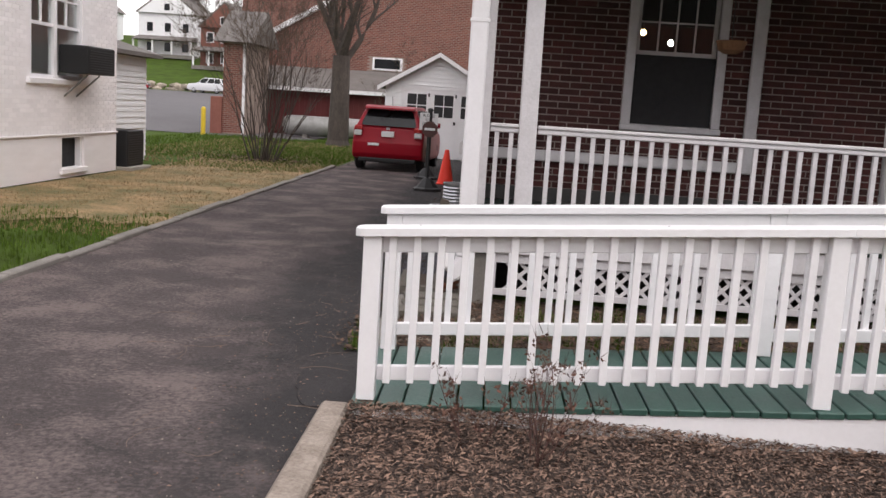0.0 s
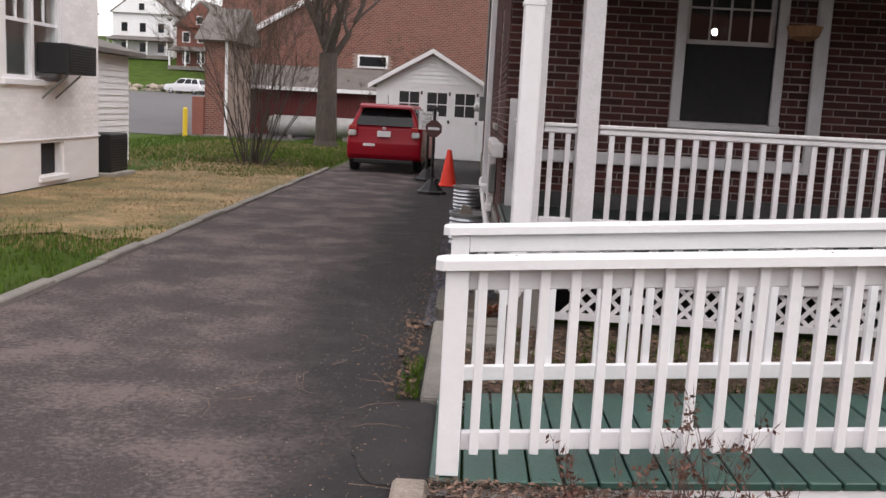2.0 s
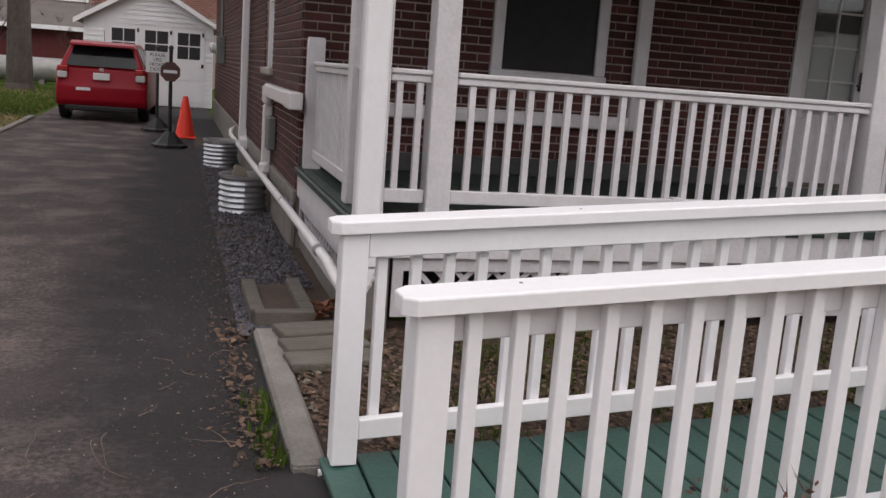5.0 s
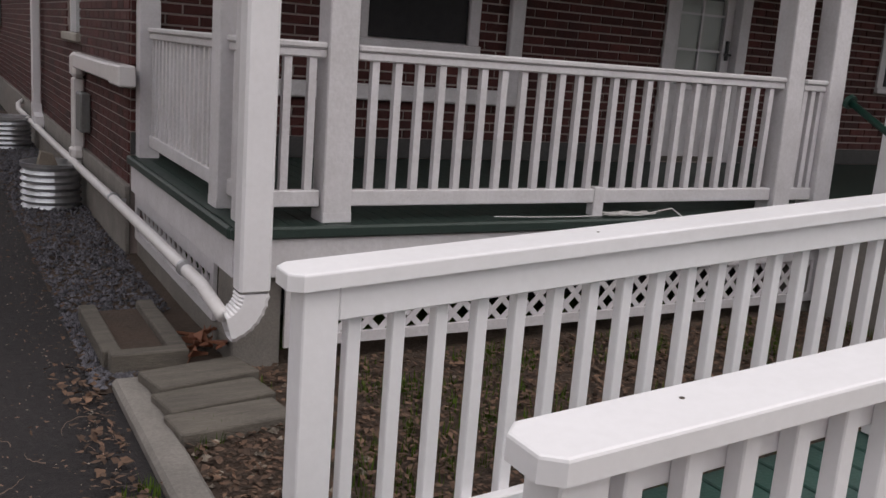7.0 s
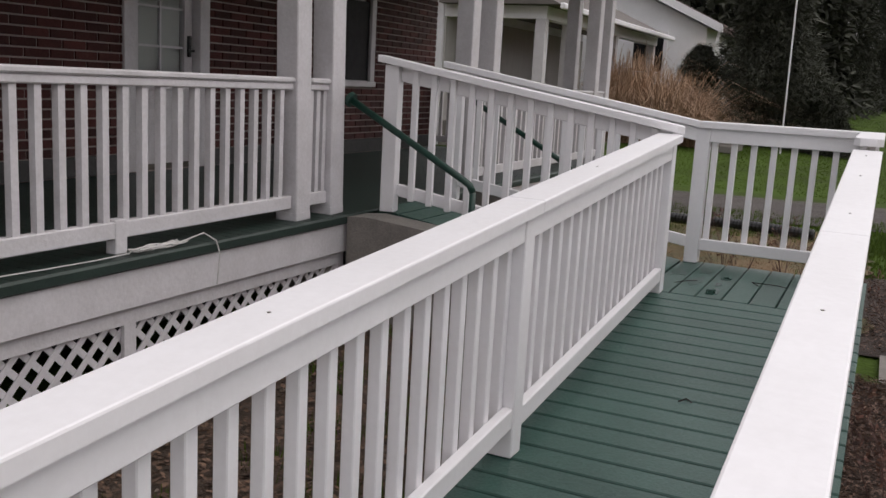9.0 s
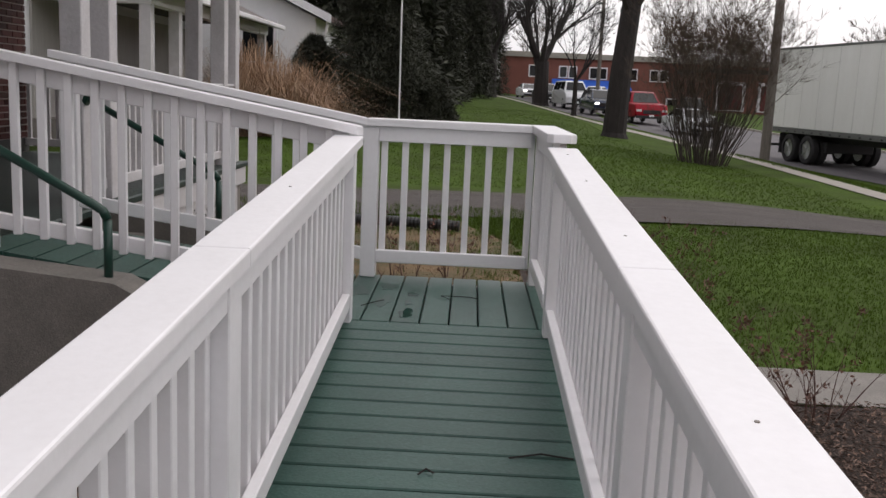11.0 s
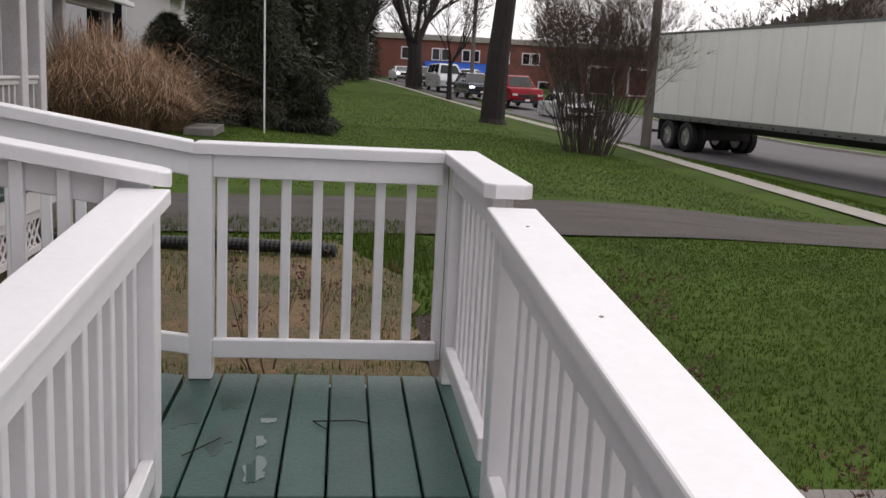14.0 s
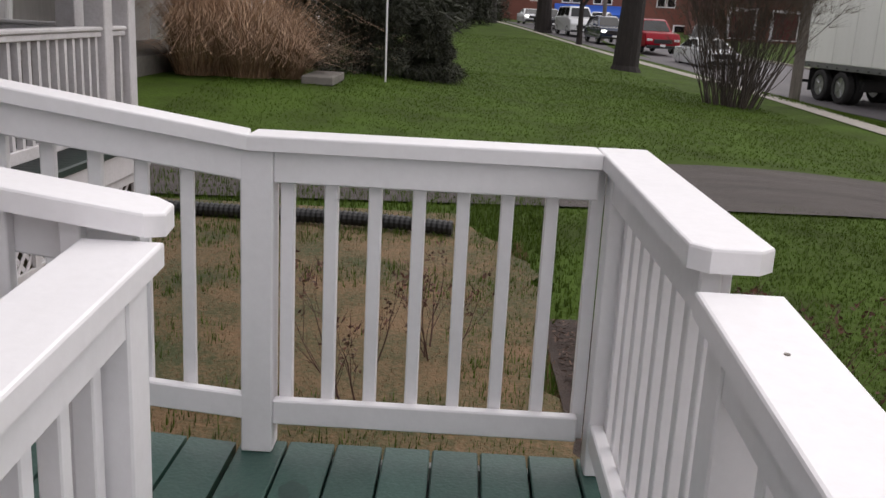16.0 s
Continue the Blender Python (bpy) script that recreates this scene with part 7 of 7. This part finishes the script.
def utility_pole(x, y, r, h, label, arm=True):
    z = ground_z(x, y) - 0.1
    p = thing("utility_pole", label, "pole", (x, y, z), "utility poles")
    part("shaft", tube(B(), [(x, y, z), (x, y, z + h)], [r, r * 0.75], 12), POLE_WOOD, p)
    if arm:
        part("crossarm", box(B(), (x - 0.06, y - 1.2, z + h - 0.7), (x + 0.06, y + 1.2, z + h - 0.58)), BARK, p)
    return p


utility_pole(32.6, -5.2, 0.17, 10, "weathered wooden utility pole on the verge")
utility_pole(71, -4.4, 0.16, 10, "weathered wooden utility pole by the street", False)
fp = thing("flag_pole", "thin white metal pole in front of the yew", "pole", (23, 6.73, ground_z(23, 6.8)))
part("shaft", tube(B(), [(23, 6.73, 0.0), (23, 6.80, 7.5)], 0.02, 6), ALU_WHITE, fp)
wires = B()
for dz, y2, z2 in ((0, -21, 8.6), (-0.5, -21.5, 8.0)):
    p0, p1 = Vector((32.6, -5.2, 8.4 + dz)), Vector((8, -11, 8.6 + dz))
    tube(wires, [p0.lerp(p1, t) - Vector((0, 0, 1.1 * 4 * t * (1 - t) * 0.4)) for t in span(0, 1, 10)], 0.014, 4)
    p2 = Vector((71, -4.4, 9.6 + dz))
    tube(wires, [p0.lerp(p2, t) - Vector((0, 0, 1.1 * 4 * t * (1 - t) * 0.4)) for t in span(0, 1, 10)], 0.014, 4)
tube(wires, [Vector((71, -4.4, 10.0)), Vector((40, -30, 11))], 0.014, 4)
tagged(part("power_lines", wires, BLACK), "sagging black power lines", "wires", "", "stuff")
ov = thing("overhanging_branch", "thin leafless branch hanging over the street view", "branch", (14, -6.5, 5))
bm, tips = B(), []
grow(bm, Vector((12.5, -6.6, 7.2)), Vector((0.5, 0.8, -0.6)).normalized(), 0.02, 1.8, 2, random.Random(2), tips, 0.6, 0.35, 4)
grow(bm, Vector((12.5, -6.6, 7.2)), Vector((0.7, -0.6, -0.7)).normalized(), 0.02, 1.6, 2, random.Random(9), tips, 0.6, 0.35, 4)
part("limb", bm, BARK_DARK, ov)
bare_tree(11.2, -6.6, 0.3, 12, 200, "leafless street tree on the verge", 2, first=0.55)

# ---- houses next door to the east ----
nb = thing("neighbour_house", "white clapboard house with a front porch", "house", (20, 14, 0))
NX = 17.5
part("wall", box(B(), (NX, 13.2, 0.0), (27.3, 23, 5.6)), SIDING, nb)
for i in range(40):
    part("clapboard", prism(B(), [(NX - 0.002, 0.55 + i * 0.12), (NX - 0.03, 0.55 + i * 0.12), (NX - 0.008, 0.672 + i * 0.12), (NX - 0.002, 0.672 + i * 0.12)], "y", 13.21, 23), SIDING, nb)
part("roof", prism(B(), [(12.8, 5.6), (23, 5.6), (17.9, 8.8)], "x", NX - 0.5, 27.8), ROOF_DARK, nb)
wq = part("window", box(B(), (NX - 0.07, 13.35, 1.3), (NX - 0.031, 14.25, 3.1)), WHITE, nb)
part("pane", box(B(), (NX - 0.085, 13.45, 1.4), (NX - 0.071, 14.15, 3.0)), CAR_GLASS, wq)
part("porch_floor", box(B(), (NX, 10.9, 0.0), (27.3, 13.19, 0.62)), CONCRETE, nb)
part("porch_wall", box(B(), (NX + 0.02, 13.15, 0.62), (27.2, 13.198, 2.85)), CURTAIN, nb)
for x, y in ((NX + 0.12, 12.2), (NX + 0.12, 11.05), (19.3, 11.05), (23, 11.05), (27.1, 11.05)):
    part("porch_post", box(B(), (x - 0.11, y - 0.11, 0.62), (x + 0.11, y + 0.11, 2.80), 0.01), WHITE_OLD, nb)
part("downspout", tube(B(), [(NX - 0.05, 11.9, 2.5), (NX - 0.05, 12.0, 1.2), (NX - 0.05, 11.95, 0.3)], 0.04, 8), ALU_WHITE, nb)
part("porch_beam", box(B(), (NX, 10.92, 2.80), (27.3, 11.16, 3.05)), SIDING, nb)
part("porch_beam", box(B(), (NX, 11.161, 2.80), (NX + 0.22, 13.19, 3.05)), SIDING, nb)
part("porch_roof", prism(B(), [(10.55, 3.07), (13.19, 4.25), (13.19, 3.06), (10.55, 3.06)], "x", NX - 0.3, 27.5), SHINGLE, nb)
part("gutter", box(B(), (NX - 0.32, 10.45, 2.97), (27.5, 10.549, 3.09), 0.02), WHITE, nb)
n2 = thing("neighbour_house", "grey-white house with a steep gable and lit porch lamp", "house", (34, 14, 0))
part("wall", box(B(), (30, 10.0, 0.2), (38, 20, 3.55)), SIDING, n2)
part("roof", prism(B(), [(9.5, 3.40), (15, 5.95), (20.5, 3.40), (20.5, 3.60), (15, 6.2), (9.5, 3.60)], "x", 29.6, 38.4), ROOF_DARK, n2)
part("gable", prism(B(), [(10.0, 3.55), (20, 3.55), (15, 5.9)], "x", 30, 38), SIDING, n2)
part("bargeboard", prism(B(), [(9.45, 3.36), (15, 5.93), (15, 6.20), (9.45, 3.62)], "x", 29.5, 29.598), WHITE, n2)
part("downspout", tube(B(), [(29.9, 9.6, 3.5), (29.9, 9.65, 3.1), (29.9, 10.05, 2.7), (29.9, 10.05, 0.4)], 0.05, 8), WHITE, n2)
wq = part("window", box(B(), (29.93, 11.2, 2.0), (29.995, 12.4, 3.4)), WHITE, n2)
part("pane", box(B(), (29.9, 11.32, 2.12), (29.929, 12.28, 3.28)), CAR_GLASS, wq)
part("porch_lamp", lathe(B(), (29.8, 9.9, 2.5), [(0.05, 0), (0.08, 0.1), (0.05, 0.2)], 10), WARM_BULB, n2, "lit warm porch lamp")
n3 = thing("neighbour_house", "grey house with a dark brown roof and dormer", "house", (48, 16, 0))
part("wall", box(B(), (44, 10.8, 0.2), (54, 20, 3.45)), SIDING, n3)
part("roof", prism(B(), [(10.2, 3.4), (15.3, 6.8), (20.4, 3.4), (20.4, 3.7), (15.3, 7.2), (10.2, 3.7)], "x", 43.5, 54.5), ROOF_DARK, n3)
part("dormer", box(B(), (43.3, 11.2, 5.0), (47, 14.2, 7.4)), SIDING, n3)
part("dormer_roof", prism(B(), [(10.7, 7.4), (14.7, 7.4), (14.7, 7.7), (10.7, 7.7)], "x", 42.8, 47.5), ROOF_DARK, n3)
part("porch_roof", prism(B(), [(8.9, 3.0), (10.59, 3.7), (10.59, 2.8), (8.9, 2.8)], "x", 44, 54), SHINGLE, n3)

# corrugated drain hose on the grass
hose = thing("drain_hose", "black corrugated plastic drain hose on the grass", "hose", (10.2, 6.5, 0))
bm = B()
pts, rad = [], []
for i in range(190):
    t = i / 189
    pts.append((10.07 + 0.25 * math.sin(t * 2.2) - 0.9 * max(0, t - 0.6), 5.05 + 3.9 * t, 0.055 + 0.01 * math.sin(t * 9)))
    rad.append(0.062 if i % 2 else 0.052)
tube(bm, pts, rad, 12)
part("hose", bm, BLACK, hose)


# ---- loose ground cover ----
def scatter(name, label, category, n, place, shape, material, seed):
    """Many small flat or lumpy pieces joined into one object of stuff."""
    rnd = random.Random(seed)
    vs, fs = [], []
    for _ in range(n):
        q = place(rnd)
        if q:
            shape(vs, fs, Vector(q), rnd)
    return tagged(raw(name, vs, fs, material), label, category, "", "stuff")


def chip(lo, hi, w, tilt=0.35):
    def make(vs, fs, p, rnd):
        a = rnd.random() * math.pi
        ln = rnd.uniform(lo, hi)
        d = Vector((math.cos(a), math.sin(a), rnd.uniform(-tilt, tilt))) * ln / 2
        s = Vector((-math.sin(a), math.cos(a), rnd.uniform(-tilt, tilt))) * w * rnd.uniform(0.5, 1.3) / 2
        k = len(vs)
        up = Vector((0, 0, rnd.uniform(0.004, 0.02)))
        vs += [p - d - s * 0.6 + up, p + s * 0.2 - d * 0.2 + s + up * 1.3, p + d + up, p - s + d * 0.3 + up]
        fs.append((k, k + 1, k + 2, k + 3))
    return make


def pebble(lo, hi):
    def make(vs, fs, p, rnd):
        r = rnd.uniform(lo, hi)
        k = len(vs)
        j = [Vector((rnd.uniform(0.6, 1.2), rnd.uniform(0.6, 1.2), rnd.uniform(0.5, 0.9))) for _ in range(6)]
        base = [(1, 0, 0), (0, 1, 0), (-1, 0, 0), (0, -1, 0), (0, 0, 1), (0, 0, -0.6)]
        vs += [p + Vector((b[0] * q.x, b[1] * q.y, b[2] * q.z)) * r for b, q in zip(base, j)]
        fs += [(k, k + 1, k + 4), (k + 1, k + 2, k + 4), (k + 2, k + 3, k + 4), (k + 3, k, k + 4), (k + 1, k, k + 5), (k + 2, k + 1, k + 5), (k + 3, k + 2, k + 5), (k, k + 3, k + 5)]
    return make


def blade(lo, hi, w):
    def make(vs, fs, p, rnd):
        for _ in range(3):
            a = rnd.random() * 2 * math.pi
            h = rnd.uniform(lo, hi)
            o = Vector((math.cos(a), math.sin(a), 0))
            s = Vector((-o.y, o.x, 0)) * w * rnd.uniform(0.6, 1.3)
            b = p + o * 0.02 * rnd.random()
            k = len(vs)
            vs += [b - s, b + s, b + o * h * rnd.uniform(0.05, 0.4) + Vector((0, 0, h))]
            fs.append((k, k + 1, k + 2))
    return make


scatter("mulch_chips", "shredded bark mulch covering the bed", "mulch", 52000, lambda r: (lambda x, d: (x, 4.465 - d, -0.008 + 0.03 * r.random() + 0.05 * smooth01(0.55, 0.0, d) * smooth01(2.6, 0.5, x)))(r.uniform(0.01, 4.78), 2.0 * r.random() ** 1.35), chip(0.010, 0.052, 0.008), CHIP, 1)
scatter("mulch_chips", "shredded bark mulch covering the bed", "mulch", 5000, lambda r: (r.uniform(5.44, 8.1), r.uniform(3.4, 4.46), -0.012 + 0.02 * r.random()), chip(0.015, 0.06, 0.009), CHIP, 2)
scatter("leaf_litter", "brown leaves and twigs on the soil", "leaves", 16000, lambda r: (r.uniform(0.05, 4.6), r.uniform(5.68, 7.32), 0.02 + 0.012 * r.random()), chip(0.012, 0.045, 0.02, 0.4), LEAF_DEAD, 3)
scatter("soil_stones", "small pale stones in the soil", "stones", 160, lambda r: (r.uniform(0.03, 4.5), r.uniform(5.68, 7.3), 0.018), pebble(0.005, 0.02), STONE, 4)
scatter("soil_stones", "rough stones lying beside the kerb", "stones", 70, lambda r: (0.06 + 0.55 * r.random() ** 1.4, r.uniform(5.7, 6.75), 0.024), pebble(0.012, 0.034), STONE, 41)
scatter("kerb_weeds", "green weeds along the kerb's foot", "weeds", 110, lambda r: (-0.11 - 0.07 * abs(r.gauss(0, 0.7)), 5.68 + 0.75 * r.random() ** 1.5, 0.004), blade(0.02, 0.07, 0.005), BLADE, 42)
scatter("leaf_litter", "dead leaves blown against the kerb", "leaves", 220, lambda r: (-0.14 - 0.10 * abs(r.gauss(0, 0.8)), r.uniform(5.6, 7.6), 0.012), chip(0.02, 0.05, 0.025, 0.5), LEAF_DEAD, 43)
scatter("soil_weeds", "green weeds growing in the soil", "weeds", 4200, lambda r: (lambda x, y: (x, y, 0.0) if noise.noise(Vector((x * 2.3, y * 2.3, 5))) > -0.02 else None)(r.uniform(0.05, 4.8), r.uniform(5.68, 7.3)), blade(0.02, 0.09, 0.005), BLADE, 5)
scatter("gravel", "blue-grey crushed gravel along the wall", "gravel", 7000, lambda r: (0.36 - 0.52 * r.random() ** 1.15, r.uniform(8.3, 17.5), 0.015 + 0.02 * r.random()), pebble(0.008, 0.021), GRAVEL, 6)
scatter("gravel", "blue-grey crushed gravel along the wall", "gravel", 900, lambda r: (r.uniform(-0.16, 0.05), r.uniform(7.3, 8.4), 0.015), pebble(0.007, 0.018), GRAVEL, 16)
scatter("leaf_litter", "brown leaves along the driveway's edge", "leaves", 500, lambda r: (-0.16 + 0.12 * r.gauss(0, 1), r.uniform(5.6, 17.5), 0.016), chip(0.012, 0.04, 0.016, 0.4), LEAF_DEAD, 7)
scatter("drive_grit", "grit, twigs and dead leaves on the asphalt", "debris", 1500, lambda r: (-0.12 - 0.55 * abs(r.gauss(0, 0.7)), r.uniform(2.0, 12), 0.008), chip(0.004, 0.022, 0.006, 0.2), CHIP, 8)
scatter("drive_stones", "small grey stones on the asphalt", "debris", 900, lambda r: (-0.2 - 2.4 * r.random() ** 2, r.uniform(1.5, 12), 0.008), pebble(0.002, 0.006), STONE, 9)


def lawn_at(x0, x1, y0, y1, keep=None):
    def f(r):
        x, y = r.uniform(x0, x1), r.uniform(y0, y1)
        if keep and not keep(x, y):
            return None
        return (x, y, ground_z(x, y) - 0.035)
    return f


def lush(x, y):
    return noise.noise(Vector((x * 0.9, y * 0.9, 2))) > -0.7


scatter("grass", "short green lawn grass", "grass", 42000, lawn_at(5.5, 12.2, -2.8, 4.3, lambda x, y: lush(x, y) and not (x < 8.1 and y > 3.4)), blade(0.012, 0.034, 0.003), BLADE, 20)
scatter("grass", "short green lawn grass", "grass", 30000, lawn_at(15.1, 31, -2.7, 9.6, lush), blade(0.015, 0.04, 0.005), BLADE, 21)
scatter("grass", "short green lawn grass", "grass", 9000, lawn_at(30, 62, -1.5, 8, lush), blade(0.02, 0.05, 0.009), BLADE, 22)
scatter("grass", "short green verge grass", "grass", 4000, lawn_at(12.5, 34, -5.5, -4.2), blade(0.04, 0.09, 0.008), BLADE, 23)
scatter("grass", "short green lawn grass beyond the hose", "grass", 3200, lawn_at(9.7, 12.2, 4.2, 8.6), blade(0.03, 0.10, 0.005), BLADE, 24)
scatter("grass", "green grass edging the dead patch", "grass", 2600, lawn_at(5.75, 12.2, 4.28, 4.9, lambda x, y: not (x < 8.1 and y < 4.52)), blade(0.02, 0.06, 0.005), BLADE, 33)
scatter("dry_grass", "matted straw-coloured dead grass", "grass", 14000, lawn_at(5.75, 10.0, 4.5, 7.25), blade(0.015, 0.05, 0.005), BLADE_BROWN, 25)
scatter("grass", "green tufts in the dead grass", "grass", 4200, lawn_at(5.75, 10.2, 4.5, 7.25, lambda x, y: noise.noise(Vector((x * 1.3, y * 1.3, 7))) > 0.05), blade(0.03, 0.10, 0.005), BLADE, 26)
scatter("grass", "short green lawn grass by the kerb", "grass", 13000, lawn_at(-6.35, -3.2, 6.5, 30, lambda x, y: y < 11.2 + 1.0 * noise.noise(Vector((x, y * 0.4, 1))) or y > 19.2 + 1.5 * noise.noise(Vector((x, 3, 1)))), blade(0.03, 0.09, 0.006), BLADE, 27)
scatter("dry_grass", "matted straw-coloured dead grass", "grass", 9000, lawn_at(-6.3, -3.2, 9.6, 22.0, lambda x, y: noise.noise(Vector((x * 0.8, y * 0.5, 4))) > -0.35), blade(0.02, 0.06, 0.006), BLADE_DRY, 28)
scatter("grass", "lawn grass round the bush", "grass", 7000, lawn_at(-11, -3.2, 22, 36.5), blade(0.04, 0.10, 0.010), BLADE, 29)
scatter("dry_grass", "dead grass among the lawn round the bush", "grass", 5000, lawn_at(-9, -3.2, 20, 34), blade(0.03, 0.07, 0.009), BLADE_DRY, 34)
scatter("leaf_litter", "brown leaves under the bush", "leaves", 700, lambda r: (-4.97 + r.gauss(0, 0.8), 22.5 + r.gauss(0, 0.8), 0.02), chip(0.03, 0.07, 0.05, 0.4), LEAF_DEAD, 30)

# rain water standing on the landing boards
def blot(name, x, y, rx, ry, lift, material, label, seed):
    rim = []
    for i in range(36):
        a = 2 * math.pi * i / 36
        q = 1 + 0.7 * noise.noise(Vector((math.cos(a) * 1.5, math.sin(a) * 1.5, seed * 1.37))) + 0.2 * noise.noise(Vector((math.cos(a) * 4, math.sin(a) * 4, seed)))
        rim.append((x + rx * math.cos(a) * q, y + max(-0.058, min(0.058, ry * math.sin(a) * q))))
    tagged(part(name, prism(B(), rim, "z", LAND - 0.001, LAND + lift), material), label, "puddle", "", "stuff")


for i, (x, y, rx, ry) in enumerate(((4.74, 5.262, 0.085, 0.040), (5.20, 5.255, 0.06, 0.026), (4.98, 5.270, 0.05, 0.02))):
    blot("puddle", x, y, rx, ry, 0.0022, DECK_WET, "shallow rain puddle on a green deck board", 3 + i)
for i, (x, y, rx) in enumerate(((5.24, 5.548, 0.13), (5.00, 5.404, 0.12), (5.36, 5.404, 0.08))):
    blot("damp_patch", x, y, rx, 0.042, 0.0012, DECK_DAMP, "damp patch on a green deck board", 20 + i)

# twigs and screws on the ramp
tw = B()
for pts in ([(5.08, 5.05, LAND + 0.006), (5.14, 5.10, LAND + 0.012), (5.16, 4.95, LAND + 0.008), (5.14, 4.90, LAND + 0.006)], [(4.85, 5.50, LAND + 0.006), (4.92, 5.44, LAND + 0.012), (5.00, 5.40, LAND + 0.006)]):
    tube(tw, pts, 0.0026, 5)
for x, y, l in ((3.2, 4.80, 0.22), (3.05, 5.10, 0.05)):
    z = deck_z(x) + 0.006
    tube(tw, [(x, y, z), (x + 0.03, y - l * 0.5, z + 0.008), (x + 0.01, y - l, z + 0.003)], 0.0035, 5)
tagged(part("fallen_twigs", tw, BARK_DARK), "thin fallen twigs on deck and driveway", "twigs", "", "stuff")
dt = B()
rnd = random.Random(6)
for _ in range(26):
    x, y, a = rnd.uniform(-1.5, -0.12), rnd.uniform(3.4, 7.4), rnd.random() * 6.3
    pts, turn, step = [(x, y, 0.010)], rnd.uniform(-0.25, 0.25), rnd.uniform(0.015, 0.05)
    for i in range(8):
        a += turn + rnd.gauss(0, 0.18)
        x, y = min(x + step * math.cos(a), -0.1), y + step * math.sin(a)
        pts.append((x, y, 0.011 + 0.004 * (i % 2)))
    tube(dt, pts, [0.0022 * (1 - 0.08 * i) for i in range(9)], 4)
DRY_TWIG = mat("dry_pale_twig", (0.22, 0.155, 0.12), 0.9, (0.10, 0.070, 0.055), 12, 60, 0.8, 0)
tagged(part("driveway_twigs", dt, DRY_TWIG), "thin pale dry twigs on the asphalt", "twigs", "", "stuff")
scr = B()
for x, y in ((1.5, NEAR), (2.7, NEAR), (3.6, NEAR), (4.3, NEAR), (0.9, FAR), (3.2, FAR), (0.3, NEAR + 0.02)):
    z = cap_z(x)
    lathe(scr, (x, y, z - 0.002), [(0.0045, 0.0), (0.0045, 0.0035), (0.002, 0.0035)], 8)
tagged(part("cap_screws", scr, PLAQUE), "small screw heads in the cap boards", "screws", "", "stuff")

# ---- bricks, laid last ----
brick_face(wall_s, course_cells(HX0, HX1, 0.806, 3.3, [(WIN[0] - 0.09, WIN[1] + 0.09, WIN[2] - 0.06, WIN[3] + 0.1), (DOOR[0] - 0.06, DOOR[1] + 0.06, 0, DOOR[3]), (WIN2[0] - 0.09, WIN2[1] + 0.09, WIN2[2] - 0.06, WIN2[3] + 0.1)]),
           lambda u, z: (u, HY0, z), 0.0, lambda u, z: u < 3.9 and 1.2 < z < 2.5)
brick_face(wall_w, course_cells(0.0, HY1 - HY0, 0.47, 4.2, [(HY1 - WWIN[1], HY1 - WWIN[0], WWIN[2] - 0.07, WWIN[3])]),
           lambda u, z: (HX0, HY1 - u, z), -math.pi / 2, lambda u, z: HY1 - u < 12.9 and 0.6 < z < 2.0)
